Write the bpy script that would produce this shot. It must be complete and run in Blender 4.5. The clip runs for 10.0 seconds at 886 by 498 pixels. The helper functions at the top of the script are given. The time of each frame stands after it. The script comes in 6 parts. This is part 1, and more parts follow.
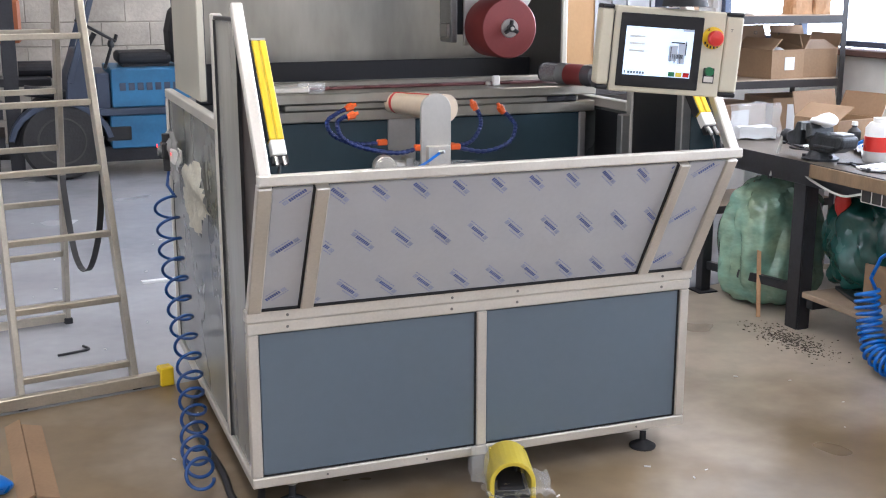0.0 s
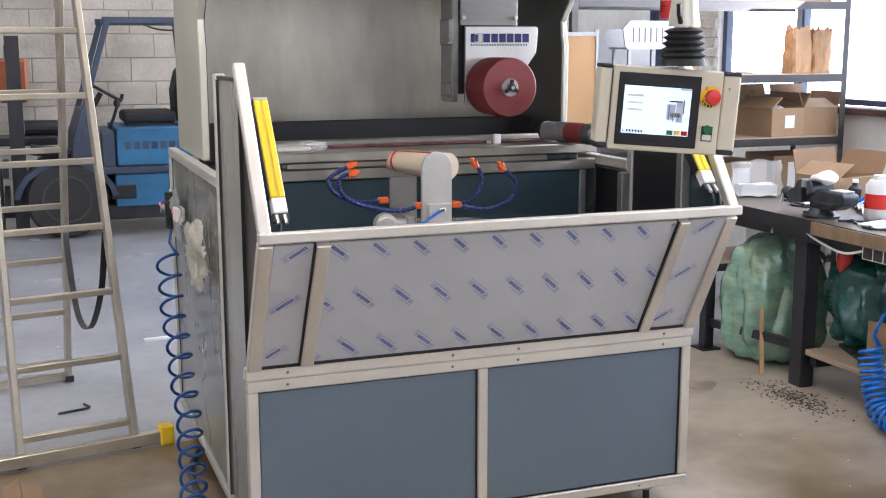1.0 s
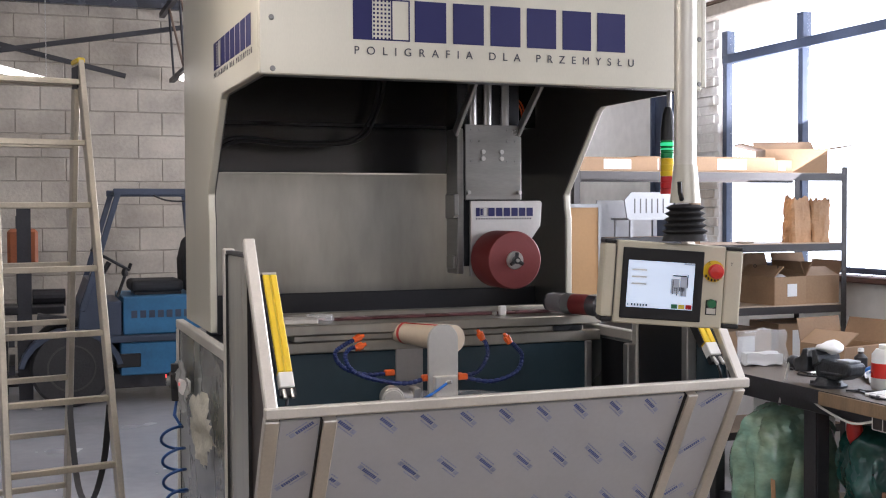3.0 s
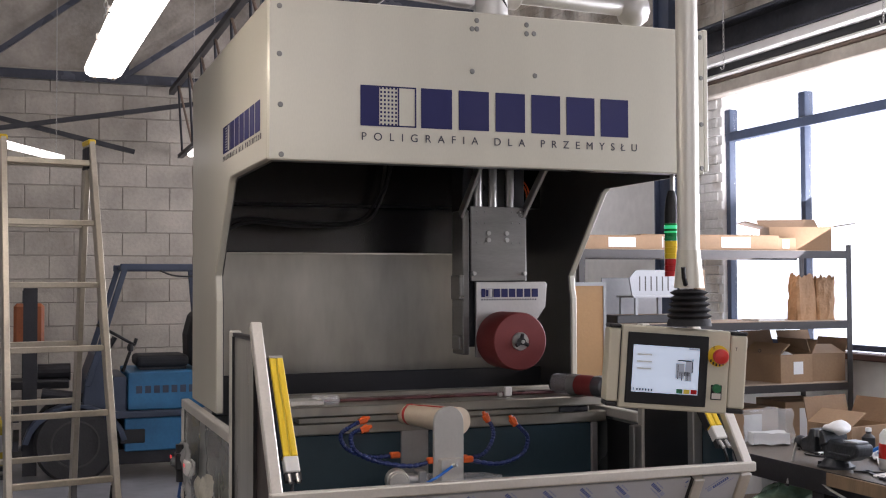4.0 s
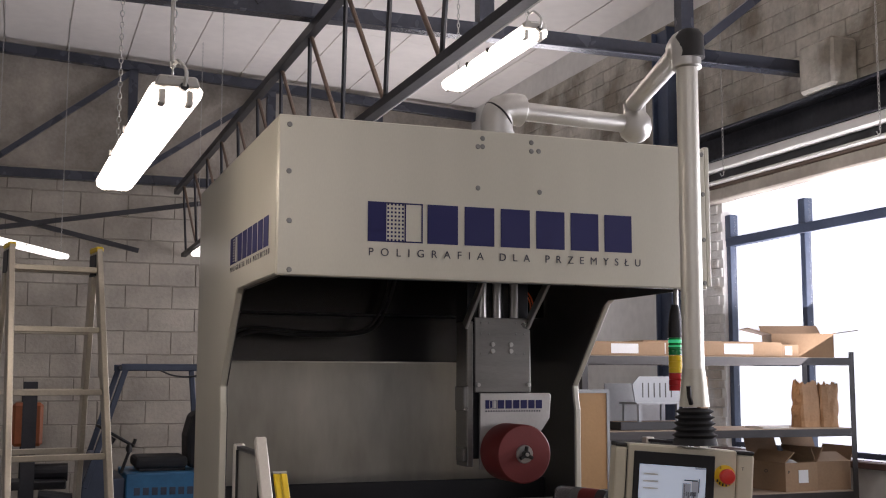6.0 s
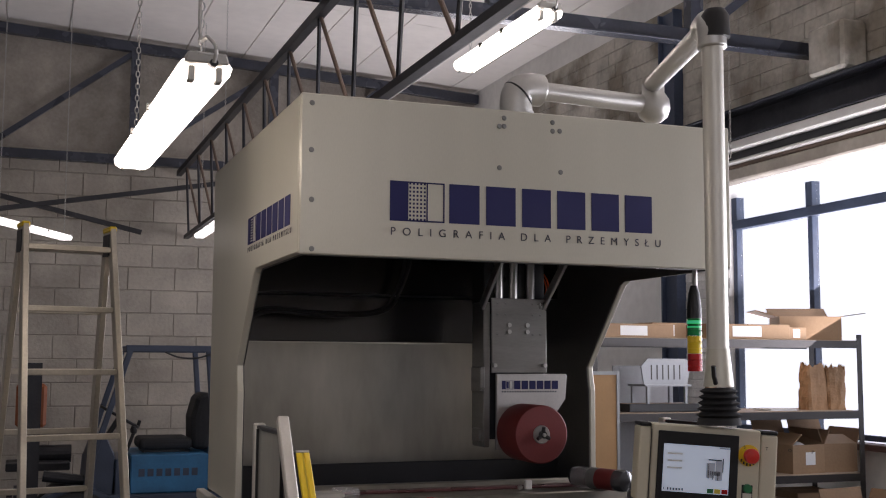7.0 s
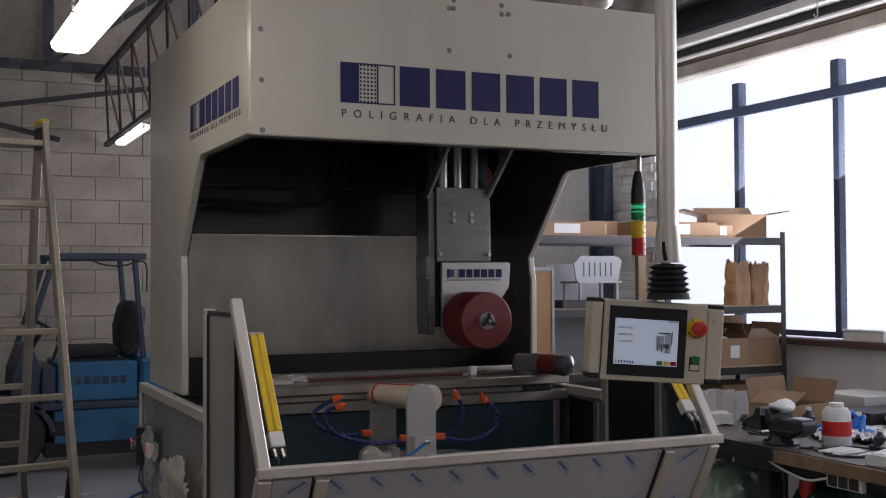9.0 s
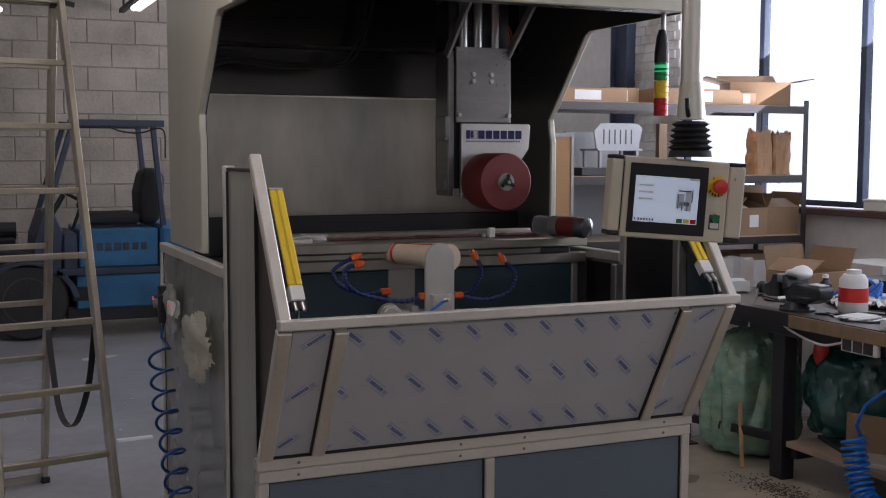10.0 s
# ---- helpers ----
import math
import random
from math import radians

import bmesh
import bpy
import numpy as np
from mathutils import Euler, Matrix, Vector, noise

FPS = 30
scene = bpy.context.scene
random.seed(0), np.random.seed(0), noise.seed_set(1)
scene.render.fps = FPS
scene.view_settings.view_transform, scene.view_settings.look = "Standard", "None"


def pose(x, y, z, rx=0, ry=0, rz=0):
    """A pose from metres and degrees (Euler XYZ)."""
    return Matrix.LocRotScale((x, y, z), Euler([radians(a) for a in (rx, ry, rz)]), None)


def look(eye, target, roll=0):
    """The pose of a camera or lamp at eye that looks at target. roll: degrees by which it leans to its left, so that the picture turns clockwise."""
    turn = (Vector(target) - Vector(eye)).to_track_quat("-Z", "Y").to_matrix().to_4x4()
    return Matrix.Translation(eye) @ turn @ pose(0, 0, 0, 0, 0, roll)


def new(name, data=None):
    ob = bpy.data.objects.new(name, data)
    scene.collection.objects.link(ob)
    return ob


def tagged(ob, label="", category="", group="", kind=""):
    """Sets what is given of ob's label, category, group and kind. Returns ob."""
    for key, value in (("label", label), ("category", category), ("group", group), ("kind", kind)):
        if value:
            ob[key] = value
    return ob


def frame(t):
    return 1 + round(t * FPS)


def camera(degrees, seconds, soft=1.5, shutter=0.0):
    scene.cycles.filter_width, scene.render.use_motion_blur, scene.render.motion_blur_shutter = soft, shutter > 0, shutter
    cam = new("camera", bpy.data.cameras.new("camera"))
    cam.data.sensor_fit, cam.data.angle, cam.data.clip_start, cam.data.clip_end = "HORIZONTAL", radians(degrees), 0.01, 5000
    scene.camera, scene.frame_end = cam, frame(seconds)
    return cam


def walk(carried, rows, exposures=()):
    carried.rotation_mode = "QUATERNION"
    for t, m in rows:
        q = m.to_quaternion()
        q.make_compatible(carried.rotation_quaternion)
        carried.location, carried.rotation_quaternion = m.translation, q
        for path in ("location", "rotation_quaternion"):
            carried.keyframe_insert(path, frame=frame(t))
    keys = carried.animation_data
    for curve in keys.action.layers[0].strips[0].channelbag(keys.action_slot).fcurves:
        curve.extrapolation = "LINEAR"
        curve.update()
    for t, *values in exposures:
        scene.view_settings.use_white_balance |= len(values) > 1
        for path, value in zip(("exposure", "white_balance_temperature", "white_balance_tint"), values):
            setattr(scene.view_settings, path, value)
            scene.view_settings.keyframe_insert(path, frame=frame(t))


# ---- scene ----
cam = camera(42.6, 10.0, soft=1.1)
PATH = [
    (0, (-0.644, -3.413, 1.686), (0.051, -1.593, 1.235), -0.0),
    (0.5, (-0.644, -3.415, 1.687), (0.05, -1.584, 1.277), -0.2),
    (1, (-0.634, -3.422, 1.687), (0.061, -1.58, 1.335), -0.1),
    (1.5, (-0.63, -3.428, 1.692), (0.063, -1.574, 1.404), -0.2),
    (2, (-0.635, -3.428, 1.696), (0.068, -1.567, 1.487), 0.1),
    (2.5, (-0.641, -3.429, 1.702), (0.061, -1.562, 1.57), -0.2),
    (4, (-0.659, -3.46, 1.755), (0.033, -1.585, 1.816), -0.2),
    (4.5, (-0.648, -3.474, 1.773), (0.034, -1.598, 1.89), -0.4),
    (5, (-0.638, -3.485, 1.795), (0.029, -1.606, 1.95), -0.2),
    (5.5, (-0.655, -3.495, 1.823), (0.029, -1.63, 2.058), 0.0),
    (7, (-0.764, -3.447, 1.807), (-0.068, -1.583, 2.005), 0.3),
    (7.5, (-0.803, -3.44, 1.797), (-0.034, -1.605, 2.0), -0.1),
    (8, (-0.838, -3.42, 1.766), (-0.045, -1.59, 1.924), 0.4),
    (8.5, (-0.856, -3.406, 1.736), (-0.043, -1.583, 1.849), -0.0),
    (9, (-0.867, -3.405, 1.694), (-0.033, -1.588, 1.747), -0.3),
    (9.5, (-0.869, -3.397, 1.663), (-0.05, -1.573, 1.617), -0.5),
    (10, (-0.867, -3.393, 1.635), (-0.064, -1.568, 1.47), 0.1),
]
walk(cam, [(t, look(eye, target, roll)) for t, eye, target, roll in PATH], [(0, -0.62, 5600, 15), (2.5, -1.14, 5850, 17), (4.0, -1.8, 6000, 20), (5.5, -2.24, 6200, 21), (7.0, -2.55, 6100, 21), (8.5, -2.68, 5950, 20), (9.3, -2.7, 5850, 20), (10.0, -2.42, 5850, 20)])

# ---- world and light ----
world = bpy.data.worlds.new("sky")
scene.world = world
world.use_nodes = True
wn = world.node_tree
sky = wn.nodes.new("ShaderNodeTexSky")
sky.sky_type, sky.sun_disc = "NISHITA", False
sky.sun_elevation, sky.sun_rotation = radians(40), radians(60)
wn.links.new(sky.outputs[0], wn.nodes["Background"].inputs[0])
wn.nodes["Background"].inputs[1].default_value = 0.12


def area(name, m, sx, sy, watts, colour):
    data = bpy.data.lights.new(name, "AREA")
    data.shape, data.size, data.size_y, data.energy, data.color = "RECTANGLE", sx, sy, watts, colour
    ob = new(name, data)
    ob.matrix_world = m
    return ob


SUN = bpy.data.lights.new("sun", "SUN")
SUN.energy, SUN.angle, SUN.color = 0.8, radians(12), (1.0, 0.96, 0.9)
sun = new("sun", SUN)
sun.matrix_world = look((20, 6, 18), (0, 0, 0))
# sky and ground light of the windows; front fill added, side gate assumed
area("window_light", look((4.58, 0.65, 2.3), (0, 0.65, 1.3)), 6.8, 2.0, 150, (0.88, 0.94, 1.0))
area("window_ground_light", look((4.575, 0.65, 2.3), (0, 0.65, 9.0)), 6.8, 2.0, 1350, (1.0, 0.97, 0.93))
# added fill through an opening in the front wall, out of view
area("front_fill_light", look((-1.2, -8.95, 3.9), (-0.6, 0, 2.0)), 8.5, 1.3, 330, (1.0, 0.97, 0.93))
area("far_window_light", look((4.58, 8.07, 2.3), (0, 7.4, 2.6)), 2.1, 2.0, 7, (0.93, 0.97, 1.0))
area("far_window_ground_light", look((4.575, 8.07, 2.3), (0, 7.0, 7.6)), 2.1, 2.0, 420, (1.0, 0.97, 0.93))
# side fill from an unseen gate, assumed from the bluish rear floor
area("assumed_gate_light", look((-6.95, 4.0, 1.7), (0, 4.0, 1.0)), 4.8, 3.2, 15, (0.78, 0.88, 1.0))


# ---- materials ----
def mat(name, colour, rough=0.5, metal=0.0, vary=0.15, scale=4.0, fine=60.0, bump=0.05, coat=0.0, spread=0.12, stretch=(1, 1, 1), rand=0.0, bumpscale=0.0, second=None, world=False, contrast=(0.42, 0.62)):
    m = bpy.data.materials.new(name)
    m.use_nodes = True
    nt = m.node_tree
    b = nt.nodes["Principled BSDF"]
    b.inputs["Metallic"].default_value = metal
    b.inputs["Coat Weight"].default_value = coat
    tc = nt.nodes.new("ShaderNodeTexCoord")
    mp = nt.nodes.new("ShaderNodeMapping")
    mp.inputs["Scale"].default_value = stretch
    where = nt.nodes.new("ShaderNodeNewGeometry").outputs["Position"] if world else tc.outputs["Object"]
    nt.links.new(where, mp.inputs[0])
    big, small = nt.nodes.new("ShaderNodeTexNoise"), nt.nodes.new("ShaderNodeTexNoise")
    big.inputs["Scale"].default_value, small.inputs["Scale"].default_value = scale, fine
    big.inputs["Detail"].default_value, small.inputs["Detail"].default_value = 3, 3
    for n in (big, small):
        nt.links.new(mp.outputs[0], n.inputs["Vector"])
    mix = nt.nodes.new("ShaderNodeMath")
    mix.operation = "MULTIPLY_ADD"
    nt.links.new(small.outputs[0], mix.inputs[0])
    mix.inputs[1].default_value = 0.4
    nt.links.new(big.outputs[0], mix.inputs[2])
    last = mix.outputs[0]
    if rand:
        info = nt.nodes.new("ShaderNodeObjectInfo")
        add = nt.nodes.new("ShaderNodeMath")
        add.operation = "MULTIPLY_ADD"
        nt.links.new(info.outputs["Random"], add.inputs[0])
        add.inputs[1].default_value = rand
        nt.links.new(last, add.inputs[2])
        last = add.outputs[0]
    ramp = nt.nodes.new("ShaderNodeMapRange")
    ramp.inputs[1].default_value, ramp.inputs[2].default_value = 0.4, 1.0 + rand
    ramp.inputs[3].default_value, ramp.inputs[4].default_value = 1 - vary, 1 + vary
    nt.links.new(last, ramp.inputs[0])
    mul = nt.nodes.new("ShaderNodeVectorMath")
    mul.operation = "SCALE"
    mul.inputs[0].default_value = colour[:3]
    nt.links.new(ramp.outputs[0], mul.inputs["Scale"])
    if second:
        pick, wide = nt.nodes.new("ShaderNodeMix"), nt.nodes.new("ShaderNodeTexNoise")
        pick.data_type = "RGBA"
        wide.inputs["Scale"].default_value, wide.inputs["Detail"].default_value = scale * 0.6, 6
        edge = nt.nodes.new("ShaderNodeMapRange")
        edge.inputs[1].default_value, edge.inputs[2].default_value = contrast
        nt.links.new(where, wide.inputs["Vector"])
        nt.links.new(wide.outputs[0], edge.inputs[0])
        nt.links.new(edge.outputs[0], pick.inputs[0])
        pick.inputs[6].default_value, pick.inputs[7].default_value = (*colour[:3], 1), (*second, 1)
        nt.links.new(pick.outputs[2], mul.inputs[0])
    nt.links.new(mul.outputs[0], b.inputs["Base Color"])
    rr = nt.nodes.new("ShaderNodeMapRange")
    rr.inputs[1].default_value, rr.inputs[2].default_value = 0.0, 1.0
    rr.inputs[3].default_value, rr.inputs[4].default_value = max(0.02, rough - spread), min(1.0, rough + spread)
    nt.links.new(big.outputs[0], rr.inputs[0])
    nt.links.new(rr.outputs[0], b.inputs["Roughness"])
    if bump:
        bp = nt.nodes.new("ShaderNodeBump")
        bp.inputs["Strength"].default_value, bp.inputs["Distance"].default_value = bump, 0.01
        nt.links.new((big if bumpscale else small).outputs[0], bp.inputs["Height"])
        nt.links.new(bp.outputs[0], b.inputs["Normal"])
    return m


def glow(name, colour, power):
    m = bpy.data.materials.new(name)
    m.use_nodes = True
    b = m.node_tree.nodes["Principled BSDF"]
    b.inputs["Base Color"].default_value = (*colour, 1)
    b.inputs["Emission Color"].default_value = (*colour, 1)
    b.inputs["Emission Strength"].default_value = power
    b.inputs["Roughness"].default_value = 0.4
    return m


def glass(name, colour=(0.9, 0.95, 0.95), alpha=0.15, rough=0.05):
    m = bpy.data.materials.new(name)
    m.use_nodes = True
    b = m.node_tree.nodes["Principled BSDF"]
    b.inputs["Base Color"].default_value = (*colour, 1)
    b.inputs["Roughness"].default_value = rough
    b.inputs["Alpha"].default_value = alpha
    return m


M_CONCRETE = mat("concrete_floor", (0.40, 0.345, 0.275), 0.33, 0, 0.4, 1.1, 9.0, 0.08, spread=0.2, second=(0.195, 0.14, 0.078), contrast=(0.45, 0.6))


def tone_across(m, x0, x1, spread):
    """Let the second colour of a floor gain on the first from x1 to x0, along a ragged line."""
    nt = m.node_tree
    pick = [n for n in nt.nodes if n.type == "MIX"][0]
    edge = pick.inputs[0].links[0].from_node
    wide = edge.inputs[0].links[0].from_node
    sep, run, add = nt.nodes.new("ShaderNodeSeparateXYZ"), nt.nodes.new("ShaderNodeMapRange"), nt.nodes.new("ShaderNodeMath")
    nt.links.new([n for n in nt.nodes if n.type == "TEX_COORD"][0].outputs["Object"], sep.inputs[0])
    run.inputs[1].default_value, run.inputs[2].default_value = x0, x1
    run.inputs[3].default_value, run.inputs[4].default_value = spread, -spread
    nt.links.new(sep.outputs[0], run.inputs[0])
    nt.links.new(run.outputs[0], add.inputs[0])
    nt.links.new(wide.outputs[0], add.inputs[1])
    nt.links.new(add.outputs[0], edge.inputs[0])


# brown stains at left; the paler right also paints in window reflection
tone_across(M_CONCRETE, 0.4, 3.0, 0.13)
# sealed grey; its pale blue-grey tone also holds reflected daylight
M_SEALED = mat("sealed_floor", (0.41, 0.42, 0.45), 0.25, 0, 0.16, 1.3, 12.0, 0.05, spread=0.07, second=(0.35, 0.35, 0.37), contrast=(0.3, 0.78))
M_ROUGHBLOCK = mat("dirty_rough_block", (0.52, 0.49, 0.43), 0.85, 0, 0.4, 2.6, 22.0, 0.9, rand=0.05, second=(0.25, 0.22, 0.175), world=True, contrast=(0.47, 0.6))
M_BEZEL = mat("black_bezel", (0.006, 0.006, 0.007), 0.65, 0, 0.1)
M_BLOCK = mat("painted_block", (0.41, 0.37, 0.31), 0.7, 0, 0.3, 2.4, 26.0, 0.5, rand=0.1, second=(0.30, 0.265, 0.22), world=True, contrast=(0.46, 0.68))
M_MORTAR = mat("painted_mortar", (0.34, 0.305, 0.26), 0.9, 0, 0.35, 3.0, 30.0, 0.5, world=True)
M_PLASTER = mat("white_plaster", (0.84, 0.83, 0.80), 0.8, 0, 0.16, 0.9, 12.0, 0.1)
M_CEIL = mat("ceiling_board", (0.90, 0.855, 0.80), 0.85, 0, 0.1, 0.6, 8.0, 0.08)
M_STEEL_BLUE = mat("blue_black_steel", (0.04, 0.045, 0.062), 0.27, 0.1, 0.35, 3.0, 40.0, 0.1)
M_DARK_STEEL = mat("dark_steel", (0.03, 0.03, 0.034), 0.45, 0.3, 0.4, 4.0, 50.0, 0.1)
M_WINFRAME = mat("window_steel", (0.06, 0.08, 0.13), 0.45, 0.1, 0.3, 3.0, 40.0, 0.1)
M_CREAM = mat("cream_paint", (0.56, 0.54, 0.45), 0.31, 0.22, 0.09, 1.2, 120.0, 0.015, spread=0.05, stretch=(2.5, 2.5, 0.5))
M_GREYPAINT = mat("grey_paint", (0.028, 0.029, 0.032), 0.3, 0.1, 0.12, 1.5, 60.0, 0.03)
# black in place of shaded gaps: underside, behind the bed, right trough side
M_DARKGAP = mat("dark_gap_black", (0.012, 0.012, 0.014), 0.35, 0, 0.3, 3.0, 60.0, 0.02)
M_STAIN = mat("brushed_stainless", (0.46, 0.45, 0.43), 0.34, 0.9, 0.08, 2.0, 160.0, 0.03, stretch=(1, 1, 6))
M_FRAME = mat("ground_stainless", (0.68, 0.65, 0.59), 0.38, 0.55, 0.14, 3.0, 120.0, 0.04)
M_BACK = mat("stainless_sheet", (0.42, 0.40, 0.345), 0.34, 0.85, 0.22, 2.2, 14.0, 0.01, spread=0.1, stretch=(1.6, 1.6, 0.5))
M_ALU = mat("aluminium", (0.46, 0.45, 0.43), 0.38, 0.8, 0.12, 5.0, 80.0, 0.05)
M_LADDER = mat("ladder_aluminium", (0.52, 0.475, 0.39), 0.34, 0.75, 0.22, 6.0, 90.0, 0.06)
M_PANEL = mat("blue_grey_panel", (0.12, 0.155, 0.19), 0.3, 0, 0.07, 1.2, 30.0, 0.01, spread=0.02)
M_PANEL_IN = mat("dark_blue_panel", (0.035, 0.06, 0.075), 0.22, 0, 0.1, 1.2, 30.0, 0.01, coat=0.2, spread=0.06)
M_FILM = mat("white_protective_film", (0.475, 0.485, 0.505), 0.32, 0, 0.06, 3.0, 60.0, 0.03, spread=0.06)
M_FILMINK = mat("film_print_dark", (0.10, 0.135, 0.35), 0.4, 0, 0.25, 30.0, 200.0, 0.0)
M_FILMINK2 = mat("film_print_pale", (0.31, 0.345, 0.50), 0.4, 0, 0.2, 30.0, 200.0, 0.0)
M_INK = mat("logo_blue", (0.005, 0.006, 0.075), 0.7, 0, 0.05, 5.0, 60.0, 0.0)
M_INKGREY = mat("logo_grey", (0.035, 0.035, 0.055), 0.4, 0, 0.05, 5.0, 60.0, 0.0)
M_RED = mat("red_rubber", (0.17, 0.022, 0.02), 0.55, 0, 0.12, 5.0, 90.0, 0.04)
M_REDPLAST = mat("red_plastic", (0.62, 0.03, 0.02), 0.3, 0, 0.06, 5.0, 60.0, 0.0, coat=0.3)
M_YELLOW = mat("yellow_paint", (0.80, 0.56, 0.015), 0.35, 0, 0.06, 5.0, 80.0, 0.01)
M_YELLOWPL = mat("yellow_plastic", (0.66, 0.52, 0.05), 0.4, 0, 0.1, 5.0, 80.0, 0.02)
M_BLACK = mat("black_plastic", (0.016, 0.016, 0.017), 0.45, 0, 0.25, 6.0, 90.0, 0.04)
M_RUBBER = mat("black_rubber", (0.022, 0.022, 0.024), 0.75, 0, 0.35, 5.0, 60.0, 0.15)
M_TYRE = mat("dusty_tyre", (0.035, 0.034, 0.034), 0.85, 0, 0.4, 5.0, 50.0, 0.3)
M_HMI = mat("beige_enclosure", (0.62, 0.58, 0.45), 0.42, 0, 0.05, 3.0, 120.0, 0.03)
M_WHITE = mat("white_paint", (0.76, 0.75, 0.71), 0.4, 0, 0.05, 3.0, 80.0, 0.02)
M_CARD = mat("cardboard", (0.31, 0.20, 0.115), 0.8, 0, 0.16, 4.0, 60.0, 0.1)
M_CARD2 = mat("cardboard_inside", (0.26, 0.165, 0.095), 0.85, 0, 0.16, 4.0, 60.0, 0.1)
M_PAPERBAG = mat("brown_paper", (0.42, 0.25, 0.13), 0.75, 0, 0.2, 6.0, 60.0, 0.3)
M_PAPER = mat("white_paper", (0.78, 0.78, 0.77), 0.7, 0, 0.06, 8.0, 60.0, 0.1)
M_WOOD = mat("worn_wood", (0.24, 0.16, 0.09), 0.6, 0, 0.3, 3.0, 40.0, 0.2, stretch=(1, 6, 1))
M_OSB = mat("brown_board", (0.36, 0.21, 0.09), 0.6, 0, 0.1, 3.0, 60.0, 0.05)
M_SILL = mat("brown_sill", (0.10, 0.055, 0.045), 0.5, 0, 0.25, 4.0, 40.0, 0.1)
M_BAG = mat("green_plastic_bag", (0.19, 0.36, 0.28), 0.22, 0, 0.3, 9.0, 34.0, 1.0, coat=0.7, second=(0.31, 0.40, 0.26), contrast=(0.35, 0.7), bumpscale=1.0, stretch=(1, 1, 1.8))
M_BAGDARK = mat("dark_green_bag", (0.013, 0.07, 0.06), 0.25, 0, 0.4, 9.0, 34.0, 1.0, coat=0.5, second=(0.022, 0.11, 0.09), contrast=(0.35, 0.7), bumpscale=1.0)
M_BLUEHOSE = mat("blue_hose", (0.012, 0.065, 0.24), 0.3, 0, 0.1, 10.0, 90.0, 0.02, coat=0.3)
M_LOC = mat("dark_blue_segment", (0.012, 0.028, 0.13), 0.4, 0, 0.2, 10.0, 90.0, 0.02)
M_BRIGHTBLUE = mat("bright_blue_hose", (0.01, 0.16, 0.62), 0.3, 0, 0.1, 10.0, 90.0, 0.02, coat=0.3)
M_ORANGE = mat("orange_plastic", (0.75, 0.12, 0.015), 0.4, 0, 0.08, 10.0, 90.0, 0.0)
M_ORANGEPAINT = mat("orange_paint", (0.27, 0.075, 0.02), 0.5, 0, 0.3, 5.0, 50.0, 0.05)
M_FORKBLUE = mat("forklift_blue", (0.035, 0.165, 0.33), 0.45, 0, 0.22, 3.5, 40.0, 0.05, second=(0.03, 0.12, 0.23))
M_FORKGREY = mat("forklift_grey", (0.05, 0.065, 0.10), 0.45, 0.1, 0.2, 3.0, 40.0, 0.05)
M_CREAMWOOD = mat("cream_resin", (0.72, 0.60, 0.45), 0.45, 0, 0.08, 6.0, 60.0, 0.03)
M_GREYFRAME = mat("brown_black_shelf_steel", (0.034, 0.029, 0.027), 0.5, 0.0, 0.25, 4.0, 50.0, 0.05)
M_SHELFBOARD = mat("shelf_board", (0.33, 0.25, 0.18), 0.6, 0, 0.2, 3.0, 50.0, 0.1)
M_PLASTIC = glass("clear_wrap", (0.85, 0.86, 0.86), 0.28, 0.15)
M_WRAP = glass("cloudy_wrap", (0.8, 0.8, 0.77), 0.6, 0.2)
M_GREASY = mat("greasy_wood", (0.10, 0.08, 0.06), 0.5, 0, 0.35, 3.0, 40.0, 0.2, stretch=(1, 5, 1))
M_VICE = mat("dark_cast_iron", (0.028, 0.031, 0.036), 0.38, 0.25, 0.5, 9.0, 60.0, 0.25, second=(0.06, 0.065, 0.07))
M_MAROON = mat("dull_red_strip", (0.15, 0.065, 0.065), 0.28, 0.1, 0.25, 6.0, 50.0, 0.02)
M_GAPSHADE = mat("dark_brown_gap_shade", (0.045, 0.034, 0.028), 0.4, 0, 0.2, 3.0, 50.0, 0.02)
M_GLASS = glass("window_glass", (0.9, 0.95, 0.95), 0.06, 0.02)
M_FROST = mat("dusty_plastic_sheet", (0.24, 0.255, 0.245), 0.27, 0.15, 0.25, 2.0, 30.0, 0.01, coat=0.15, spread=0.08)
M_RAG = mat("cream_rag", (0.84, 0.81, 0.70), 0.9, 0, 0.2, 12.0, 90.0, 0.5)
M_SCREEN = glow("screen_white", (0.72, 0.84, 0.97), 0.95)
M_SCREENGREY = glow("screen_grey", (0.45, 0.50, 0.58), 0.25)
M_SCREENDARK = mat("screen_dark", (0.06, 0.07, 0.09), 0.3, 0, 0.1)
M_TUBE = glow("fluorescent_diffuser", (1.0, 0.88, 0.70), 46.0)
# glow of the far lamps, lowered to keep the block wall darker
M_TUBEDIM = glow("dimmed_fluorescent_diffuser", (1.0, 0.92, 0.80), 14.0)
M_GREENLIT = glow("green_lens_lit", (0.03, 0.6, 0.2), 2.6)
M_GREENLENS = mat("green_lens", (0.008, 0.27, 0.07), 0.25, 0, 0.05)
M_CARRIAGE = mat("ground_steel_plate", (0.21, 0.205, 0.195), 0.3, 0.8, 0.2, 3.0, 40.0, 0.02, stretch=(1, 1, 5))
M_WHITEBRICK = mat("flaking_whitewash", (0.80, 0.79, 0.76), 0.85, 0, 0.25, 4.0, 30.0, 0.8, rand=0.1, second=(0.58, 0.53, 0.46), world=True, contrast=(0.55, 0.66))
